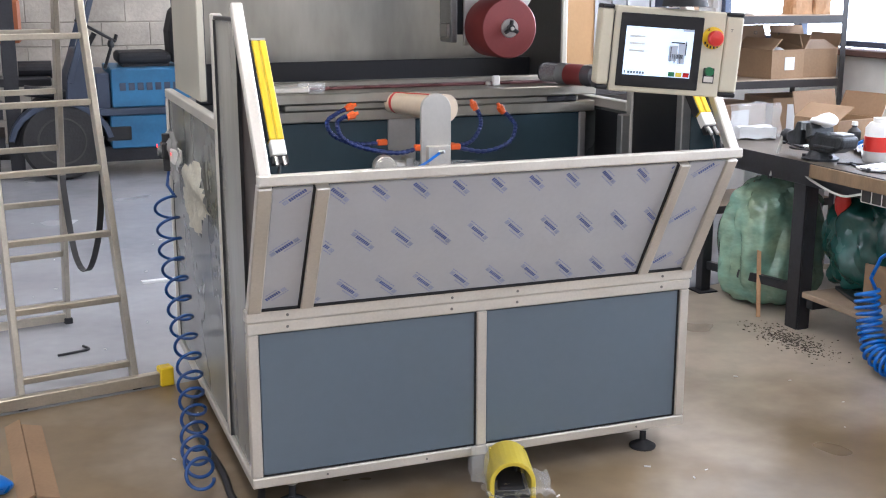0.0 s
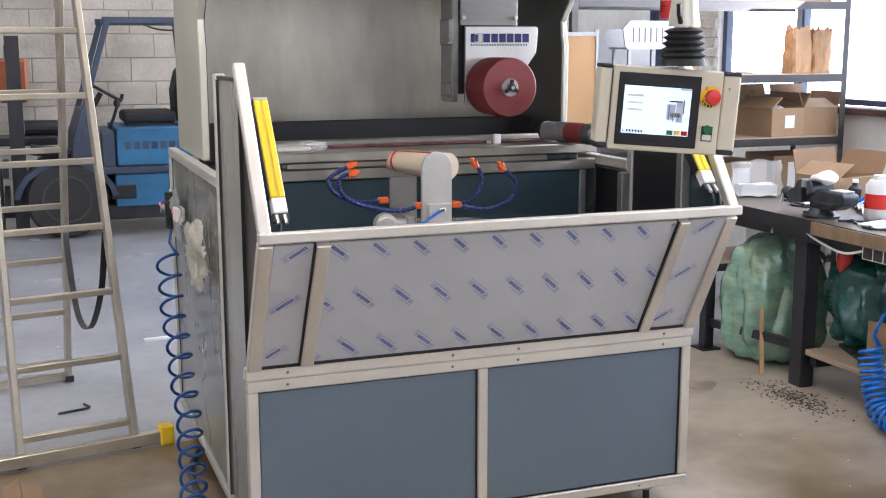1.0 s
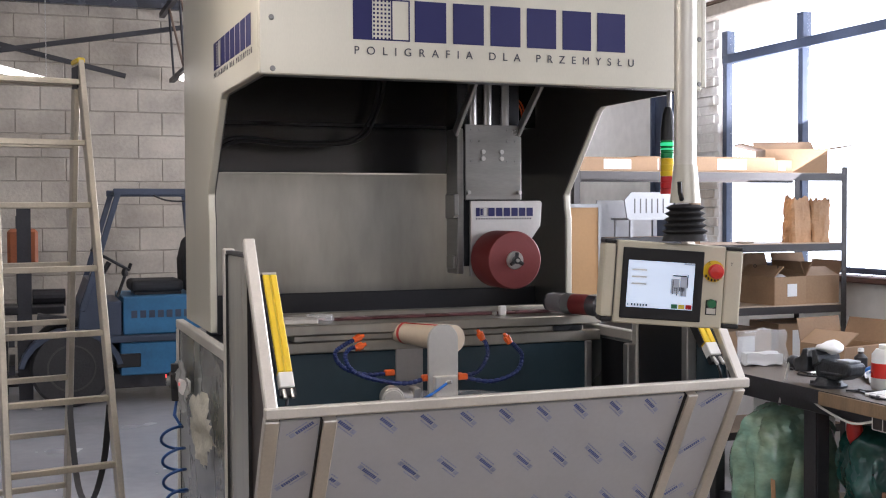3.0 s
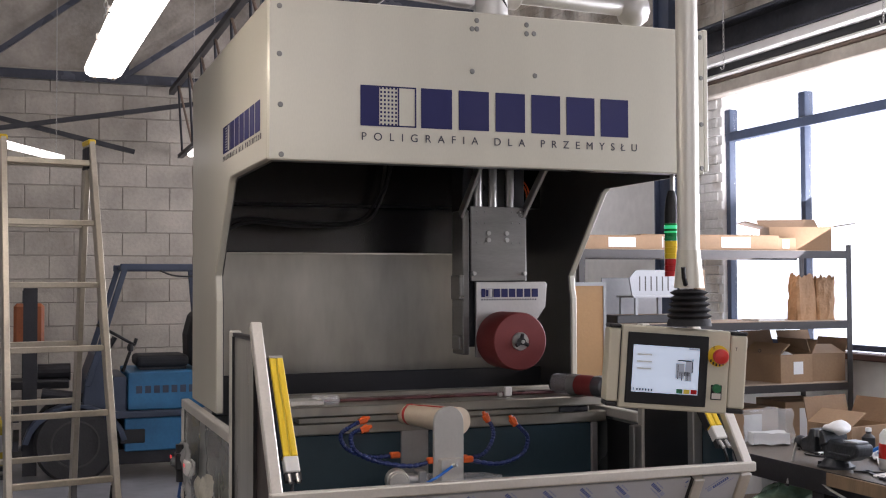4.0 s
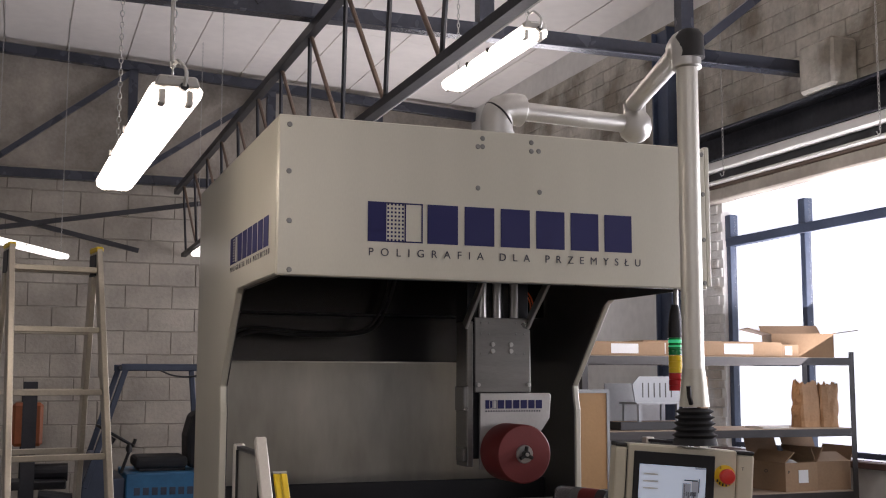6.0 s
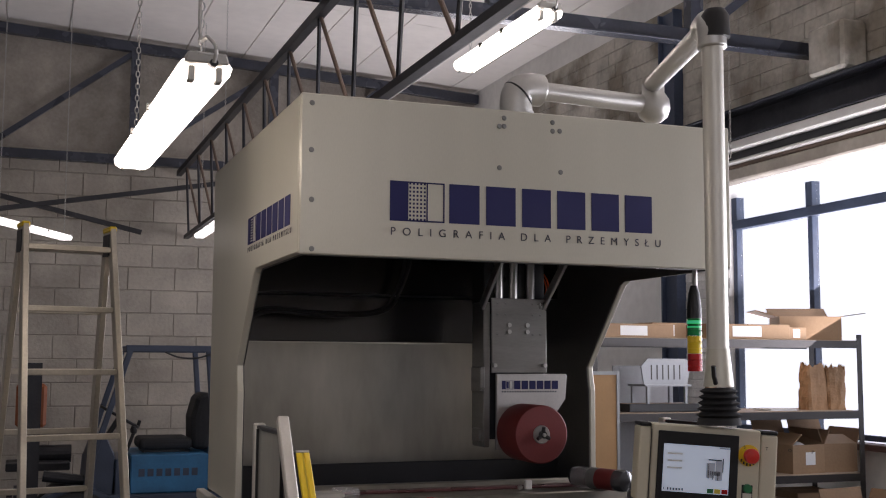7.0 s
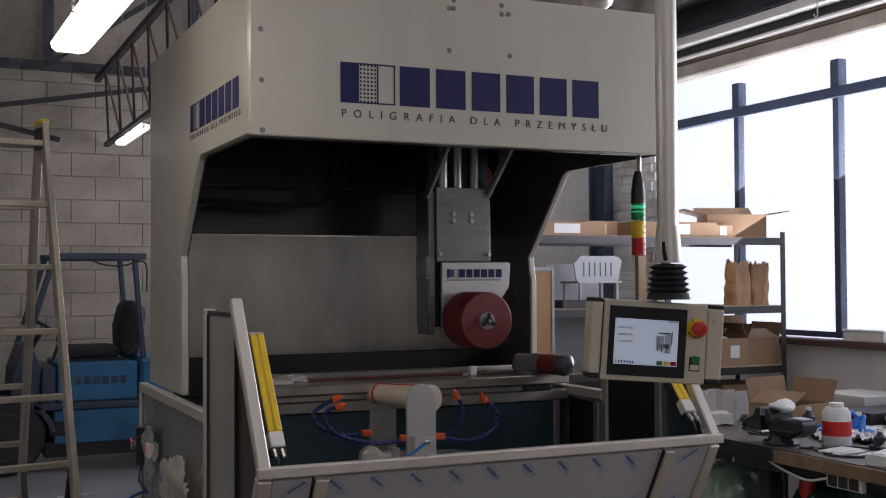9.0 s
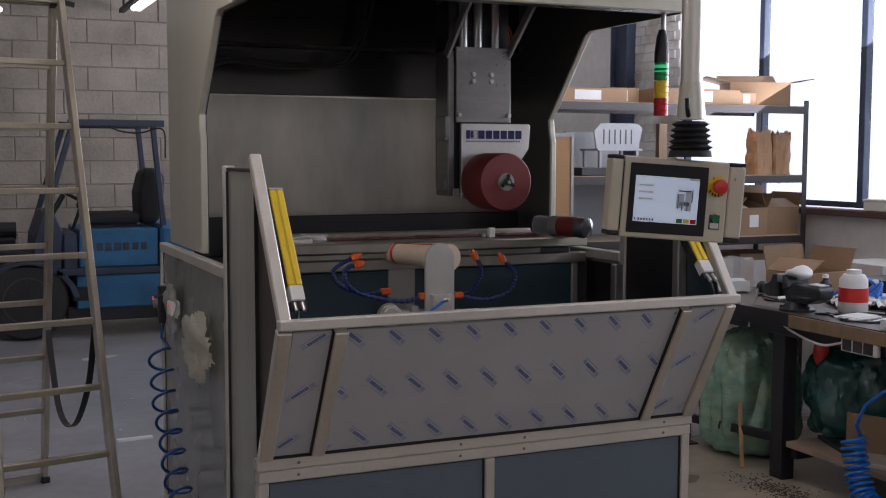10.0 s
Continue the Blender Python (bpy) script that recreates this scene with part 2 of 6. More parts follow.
M_WING = mat("satin_wing_sheet", (0.36, 0.365, 0.335), 0.2, 0.35, 0.15, 2.0, 20.0, 0.01, spread=0.05, stretch=(3, 3, 0.4))
M_YELLOWLENS = mat("yellow_lens", (0.80, 0.56, 0.008), 0.3, 0, 0.05)
M_REDLENS = mat("red_lens", (0.45, 0.008, 0.008), 0.3, 0, 0.05)
M_REDLED = glow("red_led", (1.0, 0.03, 0.03), 4.0)
M_GREENBTN = mat("green_button", (0.02, 0.16, 0.06), 0.35, 0, 0.1)
M_SKYGLOW = glow("bright_sky_backdrop", (0.95, 0.98, 1.0), 6.0)
M_GREYPIPE = mat("grey_pipe", (0.56, 0.55, 0.52), 0.42, 0.8, 0.08, 4.0, 80.0, 0.02)
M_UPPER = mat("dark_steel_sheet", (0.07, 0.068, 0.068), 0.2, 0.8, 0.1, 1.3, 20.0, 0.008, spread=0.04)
M_PALEGREY = mat("pale_grey_coating", (0.50, 0.485, 0.45), 0.45, 0.1, 0.1, 4.0, 80.0, 0.03)
M_LINTEL = mat("glossy_dark_beam", (0.06, 0.065, 0.08), 0.24, 0.2, 0.4, 2.0, 30.0, 0.1, second=(0.035, 0.035, 0.045))
M_CAP = mat("smoky_clear_cap", (0.10, 0.10, 0.105), 0.12, 0.2, 0.2, 8.0, 60.0, 0.0, coat=0.5)
M_INNER = mat("dark_grey_inner_face", (0.10, 0.098, 0.092), 0.34, 0.3, 0.15, 1.5, 60.0, 0.02)
M_DROP = mat("satin_anodised_tube", (0.66, 0.64, 0.57), 0.4, 0.65, 0.06, 3.0, 90.0, 0.02, stretch=(4, 4, 0.5))
M_SCREW = mat("dull_screw", (0.22, 0.22, 0.21), 0.4, 0.6)
M_DULLGREY = mat("dull_grey_sheet", (0.32, 0.33, 0.34), 0.5, 0.2, 0.1)
# tan brown paints the light on web bars; also the strip over the casing
M_TANBROWN = mat("tan_brown", (0.17, 0.12, 0.09), 0.6, 0.1, 0.3)
M_STONE = mat("dark_debris", (0.10, 0.085, 0.07), 0.9, 0, 0.5, 9.0)


# ---- mesh helpers ----
def part(name, bm, material, parent=None, label="", bevel=0.0, smooth=False, segs=1, kind=""):
    """One mesh object made of bm, under a thing or a part."""
    if bevel:
        bm.edges.ensure_lookup_table()
        sharp = [e for e in bm.edges if len(e.link_faces) == 2 and e.calc_face_angle(0) > 0.5]
        bmesh.ops.bevel(bm, geom=sharp, offset=bevel, segments=segs, affect="EDGES", profile=0.5)
    me = bpy.data.meshes.new(name)
    if smooth:
        for f in bm.faces:
            f.smooth = True
        for e in bm.edges:
            if len(e.link_faces) == 2 and e.calc_face_angle(0) > 0.7:
                e.smooth = False
    bm.to_mesh(me)
    bm.free()
    for m in (material if isinstance(material, (list, tuple)) else [material]):
        me.materials.append(m)
    ob = new(name, me)
    ob.parent = parent
    if label:
        ob["label"] = label
    if kind:
        ob["kind"] = kind
    return ob


def thing(name, label, category, at=(0, 0, 0), rz=0.0, rx=0.0, ry=0.0, group=""):
    ob = new(name)
    ob.empty_display_size = 0.1
    ob.matrix_basis = pose(*at, rx, ry, rz)
    return tagged(ob, label, category, group)


def bx(bm, x0, x1, y0, y1, z0, z1, m=None):
    r = bmesh.ops.create_cube(bm, size=1.0)
    mm = Matrix.Translation(((x0 + x1) / 2, (y0 + y1) / 2, (z0 + z1) / 2)) @ Matrix.Diagonal((x1 - x0, y1 - y0, z1 - z0, 1))
    bmesh.ops.transform(bm, matrix=(m @ mm) if m else mm, verts=r["verts"])
    return bm


def box(x0, x1, y0, y1, z0, z1, m=None):
    return bx(bmesh.new(), x0, x1, y0, y1, z0, z1, m)


def axis_matrix(a, b):
    a, b = Vector(a), Vector(b)
    return Matrix.Translation((a + b) / 2) @ (b - a).to_track_quat("Z", "Y").to_matrix().to_4x4(), (b - a).length


def rod(bm, a, b, r, r2=None, n=16, caps=True):
    m, l = axis_matrix(a, b)
    bmesh.ops.create_cone(bm, cap_ends=caps, segments=n, radius1=r, radius2=r if r2 is None else r2, depth=l, matrix=m)
    return bm


def beam(bm, a, b, w, h, up=(0, 0, 1)):
    """A square bar from a to b, w wide across and h along up."""
    a, b = Vector(a), Vector(b)
    d = (b - a).normalized()
    s = d.cross(Vector(up)).normalized()
    u = s.cross(d)
    m = Matrix((s, u, d)).transposed().to_4x4()
    m.translation = (a + b) / 2
    return bx(bm, -w / 2, w / 2, -h / 2, h / 2, -(b - a).length / 2, (b - a).length / 2, m)


def prism(poly, axis, c0, c1):
    """A polygon drawn out along axis from c0 to c1; its points are the two other coordinates in order."""
    bm = bmesh.new()
    def pt(p, c):
        return {"x": (c, p[0], p[1]), "y": (p[0], c, p[1]), "z": (p[0], p[1], c)}[axis]
    lo = [bm.verts.new(pt(p, c0)) for p in poly]
    hi = [bm.verts.new(pt(p, c1)) for p in poly]
    bm.faces.new(lo)
    bm.faces.new(hi)
    for i in range(len(poly)):
        j = (i + 1) % len(poly)
        bm.faces.new((lo[i], lo[j], hi[j], hi[i]))
    bmesh.ops.recalc_face_normals(bm, faces=bm.faces)
    return bm


def arc(cx, cy, r, a0, a1, n=10):
    return [(cx + r * math.cos(radians(a0 + (a1 - a0) * i / n)), cy + r * math.sin(radians(a0 + (a1 - a0) * i / n))) for i in range(n + 1)]


def smooth_path(pts, n=8):
    """Catmull-Rom points through pts."""
    p = [Vector(q) for q in pts]
    p = [2 * p[0] - p[1]] + p + [2 * p[-1] - p[-2]]
    out = []
    for i in range(1, len(p) - 2):
        for k in range(n):
            t = k / n
            a, b, c, d = p[i - 1:i + 3]
            out.append(0.5 * (2 * b + (c - a) * t + (2 * a - 5 * b + 4 * c - d) * t * t + (3 * b - a - 3 * c + d) * t ** 3))
    return out + [p[-2]]


def tube(bm, pts, r, n=8, closed=False, radii=None):
    pts = [Vector(p) for p in pts]
    rings, up = [], None
    for i, p in enumerate(pts):
        d = (pts[min(i + 1, len(pts) - 1)] - pts[max(i - 1, 0)]).normalized()
        if up is None:
            up = d.orthogonal().normalized()
        up = (up - d * up.dot(d)).normalized()
        s = d.cross(up)
        rr = radii[i] if radii else r
        rings.append([bm.verts.new(p + (up * math.cos(6.28319 * k / n) + s * math.sin(6.28319 * k / n)) * rr) for k in range(n)])
    for a, b in zip(rings, rings[1:]):
        for k in range(n):
            bm.faces.new((a[k], a[(k + 1) % n], b[(k + 1) % n], b[k]))
    bm.faces.new(rings[0][::-1])
    bm.faces.new(rings[-1])
    return bm


def lathe(profile, n=24, m=None):
    """A body of revolution about z from (radius, z) pairs."""
    bm = bmesh.new()
    rings = [[bm.verts.new((r * math.cos(6.28319 * k / n), r * math.sin(6.28319 * k / n), z)) for k in range(n)] for r, z in profile]
    for a, b in zip(rings, rings[1:]):
        for k in range(n):
            bm.faces.new((a[k], a[(k + 1) % n], b[(k + 1) % n], b[k]))
    bm.faces.new(rings[0][::-1])
    bm.faces.new(rings[-1])
    if m:
        bmesh.ops.transform(bm, matrix=m, verts=bm.verts)
    bmesh.ops.recalc_face_normals(bm, faces=bm.faces)
    return bm


def lettering(name, body, size, m, material, parent, width=0.0, label=""):
    cu = bpy.data.curves.new(name, "FONT")
    cu.body, cu.size, cu.extrude = body, size, 0.0006
    ob = bpy.data.objects.new(name, cu)
    wide = []
    for gap in (1.0, 2.0):
        cu.space_character = gap
        me = bpy.data.meshes.new_from_object(ob)
        wide.append(max(v.co.x for v in me.vertices))
        bpy.data.meshes.remove(me)
    cu.space_character = 1 + (width - wide[0]) / (wide[1] - wide[0]) if width else 1.0
    ob.update_tag()
    me = bpy.data.meshes.new_from_object(ob)
    bpy.data.objects.remove(ob)
    me.transform(m)
    me.materials.clear()
    me.materials.append(material)
    t = new(name, me)
    t.parent = parent
    t["kind"] = "stuff"
    if label:
        t["label"] = label
    return t


def crumple(bm, amount, size, seed=0):
    for v in bm.verts:
        d = noise.noise_vector(v.co * size + Vector((seed * 7.3, seed * 3.1, seed)))
        v.co += d * amount
    return bm


# ---- room ----
WX, BY = 4.6, 9.8
floor = part("floor", prism([(-7, -9), (5.1, -9), (5.1, 2.36), (-7, 0.05)], "z", -0.1, 0), M_CONCRETE)
tagged(floor, "worn grey-brown concrete workshop floor with stains", "floor", kind="structure")
floor_rear = part("floor_rear", prism([(-7, 0.054), (5.1, 2.364), (5.1, 10.1), (-7, 10.1)], "z", -0.1, 0), M_SEALED)
tagged(floor_rear, "grey sealed concrete floor with pale patches", "floor", kind="structure")
wall_back = part("wall_back", box(-7.2, 5.1, BY + 0.02, BY + 0.3, 0, 6.1), M_MORTAR)
tagged(wall_back, "white-painted concrete block wall with visible joints", "wall", kind="structure")
# closed before y -2.95, out of view, to cut window light on the hood
wall_window = part("wall_window", bx(bx(bx(bx(bx(bx(box(WX, 4.72, -9, 4.3, 0, 1.24), WX, 4.72, 4.3, 6.95, 0, 5.4), WX, 4.72, 6.95, 9.2, 0, 1.24), WX, 4.72, 6.95, 9.2, 3.4, 5.4), WX, 4.72, 9.2, 9.8, 0, 5.4), WX, 4.72, -9, 4.3, 3.4, 5.4), WX, 4.72, -9, -2.95, 1.24, 3.4), M_PLASTER)
tagged(wall_window, "stained white plastered wall holding a long window band", "wall", kind="structure")
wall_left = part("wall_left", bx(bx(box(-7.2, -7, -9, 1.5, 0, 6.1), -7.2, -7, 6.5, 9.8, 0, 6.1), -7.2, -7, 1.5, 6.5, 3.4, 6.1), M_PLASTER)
tagged(wall_left, "plain white workshop wall, out of view, with an assumed gate", "wall", kind="structure")
# white so that steel reflects it; its opening is added for the front fill
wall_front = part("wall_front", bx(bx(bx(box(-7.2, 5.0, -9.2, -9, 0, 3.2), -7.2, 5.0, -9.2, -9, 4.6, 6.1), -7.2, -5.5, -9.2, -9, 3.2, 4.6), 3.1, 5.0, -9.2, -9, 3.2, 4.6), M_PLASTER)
tagged(wall_front, "plain white workshop wall, out of view, opened for the added front light", "wall", kind="structure")
bm = bmesh.new()
for xa, za, xb, zb in ((-7.1, 5.91, -1.0, 5.555), (-1.0, 5.555, 4.9, 5.215)):
    n = 9
    for i in range(n):
        t0, t1 = i / n, (i + 1) / n - 0.0022
        for j in range(8):
            y0 = -9 + j * 2.36
            p = [(xa + (xb - xa) * t, za + (zb - za) * t) for t in (t0, t1)]
            vs = [bm.verts.new(q) for q in ((p[0][0], y0, p[0][1]), (p[1][0], y0, p[1][1]), (p[1][0], y0 + 2.353, p[1][1]), (p[0][0], y0 + 2.353, p[0][1]))]
            top = [bm.verts.new(v.co + Vector((0, 0, 0.03))) for v in vs]
            bm.faces.new(vs[::-1])
            bm.faces.new(top)
            for k in range(4):
                bm.faces.new((vs[k], vs[(k + 1) % 4], top[(k + 1) % 4], top[k]))
    b0 = [bm.verts.new(q) for q in ((xa, -9.2, za + 0.035), (xb, -9.2, zb + 0.035), (xb, 10.1, zb + 0.035), (xa, 10.1, za + 0.035))]
    b1 = [bm.verts.new(v.co + Vector((0, 0, 0.15))) for v in b0]
    bm.faces.new(b0[::-1])
    bm.faces.new(b1)
    for k in range(4):
        bm.faces.new((b0[k], b0[(k + 1) % 4], b1[(k + 1) % 4], b1[k]))
ceiling = part("ceiling", bm, M_CEIL)
tagged(ceiling, "off-white boarded ceiling with dark seams, sloping down to the windows", "ceiling", kind="structure")
backdrop = part("backdrop", box(9.0, 9.05, -16, 14, -2, 9), M_SKYGLOW)
tagged(backdrop, "overexposed bright sky outside the windows", "backdrop", kind="structure")

# window band
window = thing("window_1", "tall steel-framed workshop window with dark blue bars", "window")
window["kind"] = "structure"
YM = [4.3 - 0.03, 3.34, 2.33, 1.32, 0.31, -0.7, -1.71, -2.72]
for i, y in enumerate(YM):
    w = 0.027
    part("mullion", box(WX + 0.03, WX + 0.09, y - w, y + w, 1.29, 2.93), M_WINFRAME, window, bevel=0.004)
    part("mullion", box(WX + 0.025, WX + 0.1, y - w - 0.012, y + w + 0.012, 2.93, 3.14), M_WINFRAME, window, bevel=0.004)
part("transom", box(WX + 0.02, WX + 0.09, -2.95, 4.29, 2.882, 2.955), M_WINFRAME, window, bevel=0.004)
part("lower_rail", box(WX + 0.04, WX + 0.09, -2.95, 4.29, 1.29, 1.33), M_WINFRAME, window, bevel=0.004)
for a, b in zip(YM, YM[1:] + [-2.99]):
    g = part("pane", box(WX + 0.06, WX + 0.065, b + 0.04, a - 0.04, 1.34, 3.39), M_GLASS, window)
    g.visible_shadow = False
part("window_sill", box(WX - 0.1, WX + 0.03, -2.95, 4.4, 1.24, 1.285), M_SILL, window, "dark brown window board", bevel=0.006)
window_far = thing("window_2", "steel-framed workshop window beyond the wall column", "window")
window_far["kind"] = "structure"
for y in (6.98, 8.08, 9.17):
    part("mullion", box(WX + 0.03, WX + 0.09, y - 0.03, y + 0.03, 1.29, 3.39), M_WINFRAME, window_far, bevel=0.004)
part("transom", box(WX + 0.02, WX + 0.09, 6.96, 9.19, 2.9, 2.985), M_WINFRAME, window_far, bevel=0.004)
for a, b in ((7.02, 8.04), (8.12, 9.13)):
    g = part("pane", box(WX + 0.06, WX + 0.065, a, b, 1.34, 3.39), M_GLASS, window_far)
    g.visible_shadow = False
part("window_sill", box(WX - 0.1, WX + 0.03, 6.9, 9.25, 1.24, 1.285), M_SILL, window_far, "dark brown window board", bevel=0.006)
lintel = part("steel_lintel", bx(bx(box(WX - 0.2, WX - 0.02, -9, 6.5, 3.54, 3.555), WX - 0.05, WX - 0.02, -9, 6.5, 3.55, 3.78), WX - 0.2, WX - 0.02, -9, 6.5, 3.77, 3.79), M_LINTEL, bevel=0.003)
tagged(lintel, "dark blue-black steel beam over the windows", "beam", kind="structure")
trim = part("trim", box(WX - 0.19, WX - 0.01, -9, 6.5, 3.468, 3.536), M_WHITE, bevel=0.006)
tagged(trim, "white steel strip under the dark beam", "trim", kind="structure")
# dark box fills the recess, its shade put into the colour
gap = part("trim", box(WX - 0.1, WX - 0.012, -9, 6.5, 3.402, 3.467), M_DARK_STEEL)
tagged(gap, "dark strip for the shaded recess under the white strip", "trim", kind="structure")
bead = part("trim", box(WX - 0.14, WX - 0.012, -9, 6.5, 3.374, 3.4), M_WHITE, bevel=0.008)
tagged(bead, "thin white bead under the recess", "trim", kind="structure")
# brown strip between the bead and the casing
brown_edge = part("trim", box(WX - 0.1, WX - 0.012, -9, 6.5, 3.341, 3.373), M_TANBROWN, bevel=0.008)
tagged(brown_edge, "brown edge strip over the casing", "trim", kind="structure")
casing = part("trim", box(WX - 0.11, WX + 0.02, -9, 6.5, 3.24, 3.34), M_BLOCK, bevel=0.012)
tagged(casing, "dusty cream casing over the windows", "trim", kind="structure")
col = part("steel_column", bx(bx(box(WX - 0.1, WX - 0.005, 4.93, 4.95, 0, 4.9), WX - 0.1, WX - 0.005, 5.17, 5.19, 0, 4.9), WX - 0.06, WX - 0.045, 4.95, 5.17, 0, 4.9), M_WINFRAME, bevel=0.003)
tagged(col, "dark blue steel wall column", "column", kind="structure")


# trusses and joists
def truss(y, name, nodes):
    t = thing(name, "dark blue steel roof truss with welded web bars", "roof truss")
    t["kind"] = "structure"
    def top(x):
        return 5.46 - 0.058 * (x + 0.586)
    part("bottom_chord", bx(box(-7, WX - 0.02, y - 0.05, y + 0.05, 4.0, 4.012), -7, WX - 0.02, y - 0.008, y + 0.008, 4.0, 4.11), M_STEEL_BLUE, t, bevel=0.002)
    for x0, x1 in ((-7, -1.2), (-1.2, WX - 0.02)):
        part("top_chord", beam(bmesh.new(), (x0, y, top(x0) - 0.05), (x1, y, top(x1) - 0.05), 0.09, 0.11), M_STEEL_BLUE, t, bevel=0.002)
    for x in nodes:
        part("web_post", box(x - 0.05, x + 0.05, y - 0.045, y + 0.045, 4.1, top(x) - 0.09), M_STEEL_BLUE, t)
    for a, b in zip(nodes, nodes[1:]):
        part("web_brace", beam(bmesh.new(), (a, y, 4.08), (b, y, top(b) - 0.1), 0.06, 0.06), M_STEEL_BLUE, t)
    part("web_brace", beam(bmesh.new(), (nodes[-1], y, 4.05), (WX - 0.12, y, 4.8), 0.06, 0.06), M_STEEL_BLUE, t)
    return t


truss(3.14, "roof_truss", (-5.4, -3.9, -2.45, -0.96, 0.54, 2.04, 3.54))
truss(BY - 0.15, "roof_truss", (-5.6, -4.1, -2.6, -1.2, 0.38, 1.97, 3.3))
for jx in (1.01,):
    zt, jz, jt = 3.95, 3.22, jx - 0.1
    j = thing("roof_joist", "dark steel lattice girder hung under the roof trusses", "roof joist")
    j["kind"] = "structure"
    part("top_chord", box(jt - 0.028, jt + 0.028, -3.0, BY - 0.06, zt - 0.03, zt + 0.03), M_DARK_STEEL, j)
    part("bottom_chord", box(jx - 0.028, jx + 0.028, -3.0, BY - 0.06, jz - 0.022, jz + 0.022), M_DARK_STEEL, j)
    part("conduit", rod(bmesh.new(), (jx + 0.075, -2.0, jz + 0.02), (jx + 0.075, 6.0, jz + 0.02), 0.011, n=10), M_ALU, j)
    y = 0.3
    k = 0
    while y < BY - 0.6:
        # every other bar is tan, painting in the light that falls on it
        part("web_bar", rod(bmesh.new(), (jt if k % 2 else jx, y, zt if k % 2 else jz), (jx if k % 2 else jt, y + 0.42, jz if k % 2 else zt), 0.013, n=8), M_DARK_STEEL if k % 2 else M_TANBROWN, j)
        y += 0.42
        k += 1
corbel = part("wall_corbel", box(WX - 0.24, WX - 0.02, 2.62, 2.98, 3.8, 4.14), M_ROUGHBLOCK, bevel=0.02)
tagged(corbel, "rough concrete pad carrying the truss end", "corbel", kind="structure")
for a, b in (((-3.0, BY - 0.4, 3.05), (1.6, BY - 0.4, 3.86)), ((-3.0, BY - 0.35, 4.0), (0.48, BY - 0.35, 3.22))):
    tagged(part("tie_rod", beam(bmesh.new(), a, b, 0.05, 0.05), M_DARK_STEEL), "rusty dark steel tie rod near the block wall", "tie rod", kind="structure")


def hanging_chain(x, y, z0, z1):
    bm, z, k = bmesh.new(), z0, 0
    while z < z1:
        m = Matrix.Translation((x, y, z)) @ pose(0, 0, 0, 0, 0, 90 * (k % 2))
        tube(bm, [m @ Vector((0.007 * math.cos(a), 0, 0.016 * math.sin(a))) for a in [6.28319 * q / 8 for q in range(9)]], 0.002, 5)
        z += 0.027
        k += 1
    t = thing("hanging_chain", "thin steel link chain hanging in front of the windows", "chain", group="chains at the windows")
    part("links", bm, M_ALU, t)
    part("hook", tube(bmesh.new(), [(x, y, z0), (x, y, z0 - 0.03), (x - 0.02, y, z0 - 0.04), (x - 0.03, y, z0 - 0.02)], 0.004), M_ALU, t)


hanging_chain(4.35, 3.9, 3.42, 4.94)
hanging_chain(4.35, 2.18, 3.4, 4.94)


# ---- lamps ----
def strip_lamp(at, rz, length=1.57, chain=0.0, label="", tube_glow=M_TUBE):
    t = thing("strip_light", label or "lit white twin-tube fluorescent strip light hung on chains", "ceiling lamp", at, rz, group="fluorescent strip lights")
    h = length / 2
    prof = [(-0.024, 0.0215), (-0.022, 0.028), (0.022, 0.028), (0.024, 0.0215)]
    part("housing", prism(prof, "y", -h, h), M_WHITE, t, bevel=0.004)
    prof = [(-0.03, 0.021), (-0.05, 0.013), (-0.059, 0.0), (-0.054, -0.02), (-0.034, -0.034), (-0.01, -0.03), (0.01, -0.03), (0.034, -0.034), (0.054, -0.02), (0.059, 0.0), (0.05, 0.013), (0.03, 0.021)]
    part("diffuser", prism(prof, "y", -h + 0.03, h - 0.03), tube_glow, t, "glowing diffuser", smooth=True)
    for s in (-1, 1):
        part("end_cap", prism([(-0.05, 0.002), (0.05, 0.002), (0.042, 0.03), (-0.042, 0.03)], "y", s * (h - 0.05), s * (h - 0.004)), M_PALEGREY, t, "grey end of the housing", bevel=0.004)
        for kx in (-0.03, 0.03):
            part("tube_holder", box(kx - 0.008, kx + 0.008, min(s * (h - 0.06), s * (h - 0.026)), max(s * (h - 0.06), s * (h - 0.026)), -0.039, 0.0), M_PALEGREY, t, "grey tube holder", bevel=0.003)
        part("cable_gland", rod(bmesh.new(), (0.012, s * (h - 0.007), 0.0), (0.012, s * (h + 0.012), 0.0), 0.01, n=10), M_BLACK, t)
        for kk in (-0.5, 0.5):
            part("clip", box(-0.064, 0.064, s * kk * h * 0.5 - 0.01, s * kk * h * 0.5 + 0.01, -0.006, 0.012), M_ALU, t)
    if chain:
        for s in (-1, 1):
            bm = bmesh.new()
            k, z = 0, 0.02
            while z < chain:
                m = Matrix.Translation((0, s * (h - 0.1), z + 0.02)) @ pose(0, 0, 0, 0, 0, 90 * (k % 2))
                ring = [m @ Vector((0.006 * math.cos(a), 0, 0.013 * math.sin(a))) for a in [6.28319 * q / 8 for q in range(9)]]
                tube(bm, ring, 0.0018, 5)
                z += 0.022
                k += 1
            part("chain", bm, M_ALU, t)
        part("cable", tube(bmesh.new(), smooth_path([(0.012, -h - 0.012, 0.0), (0.014, -h - 0.02, 0.035), (0.004, -h + 0.03, 0.075), (-0.004, -h + 0.09, 0.1), (-0.003, -h + 0.105, 0.33)]), 0.0045), M_GREYPIPE, t)
    return t


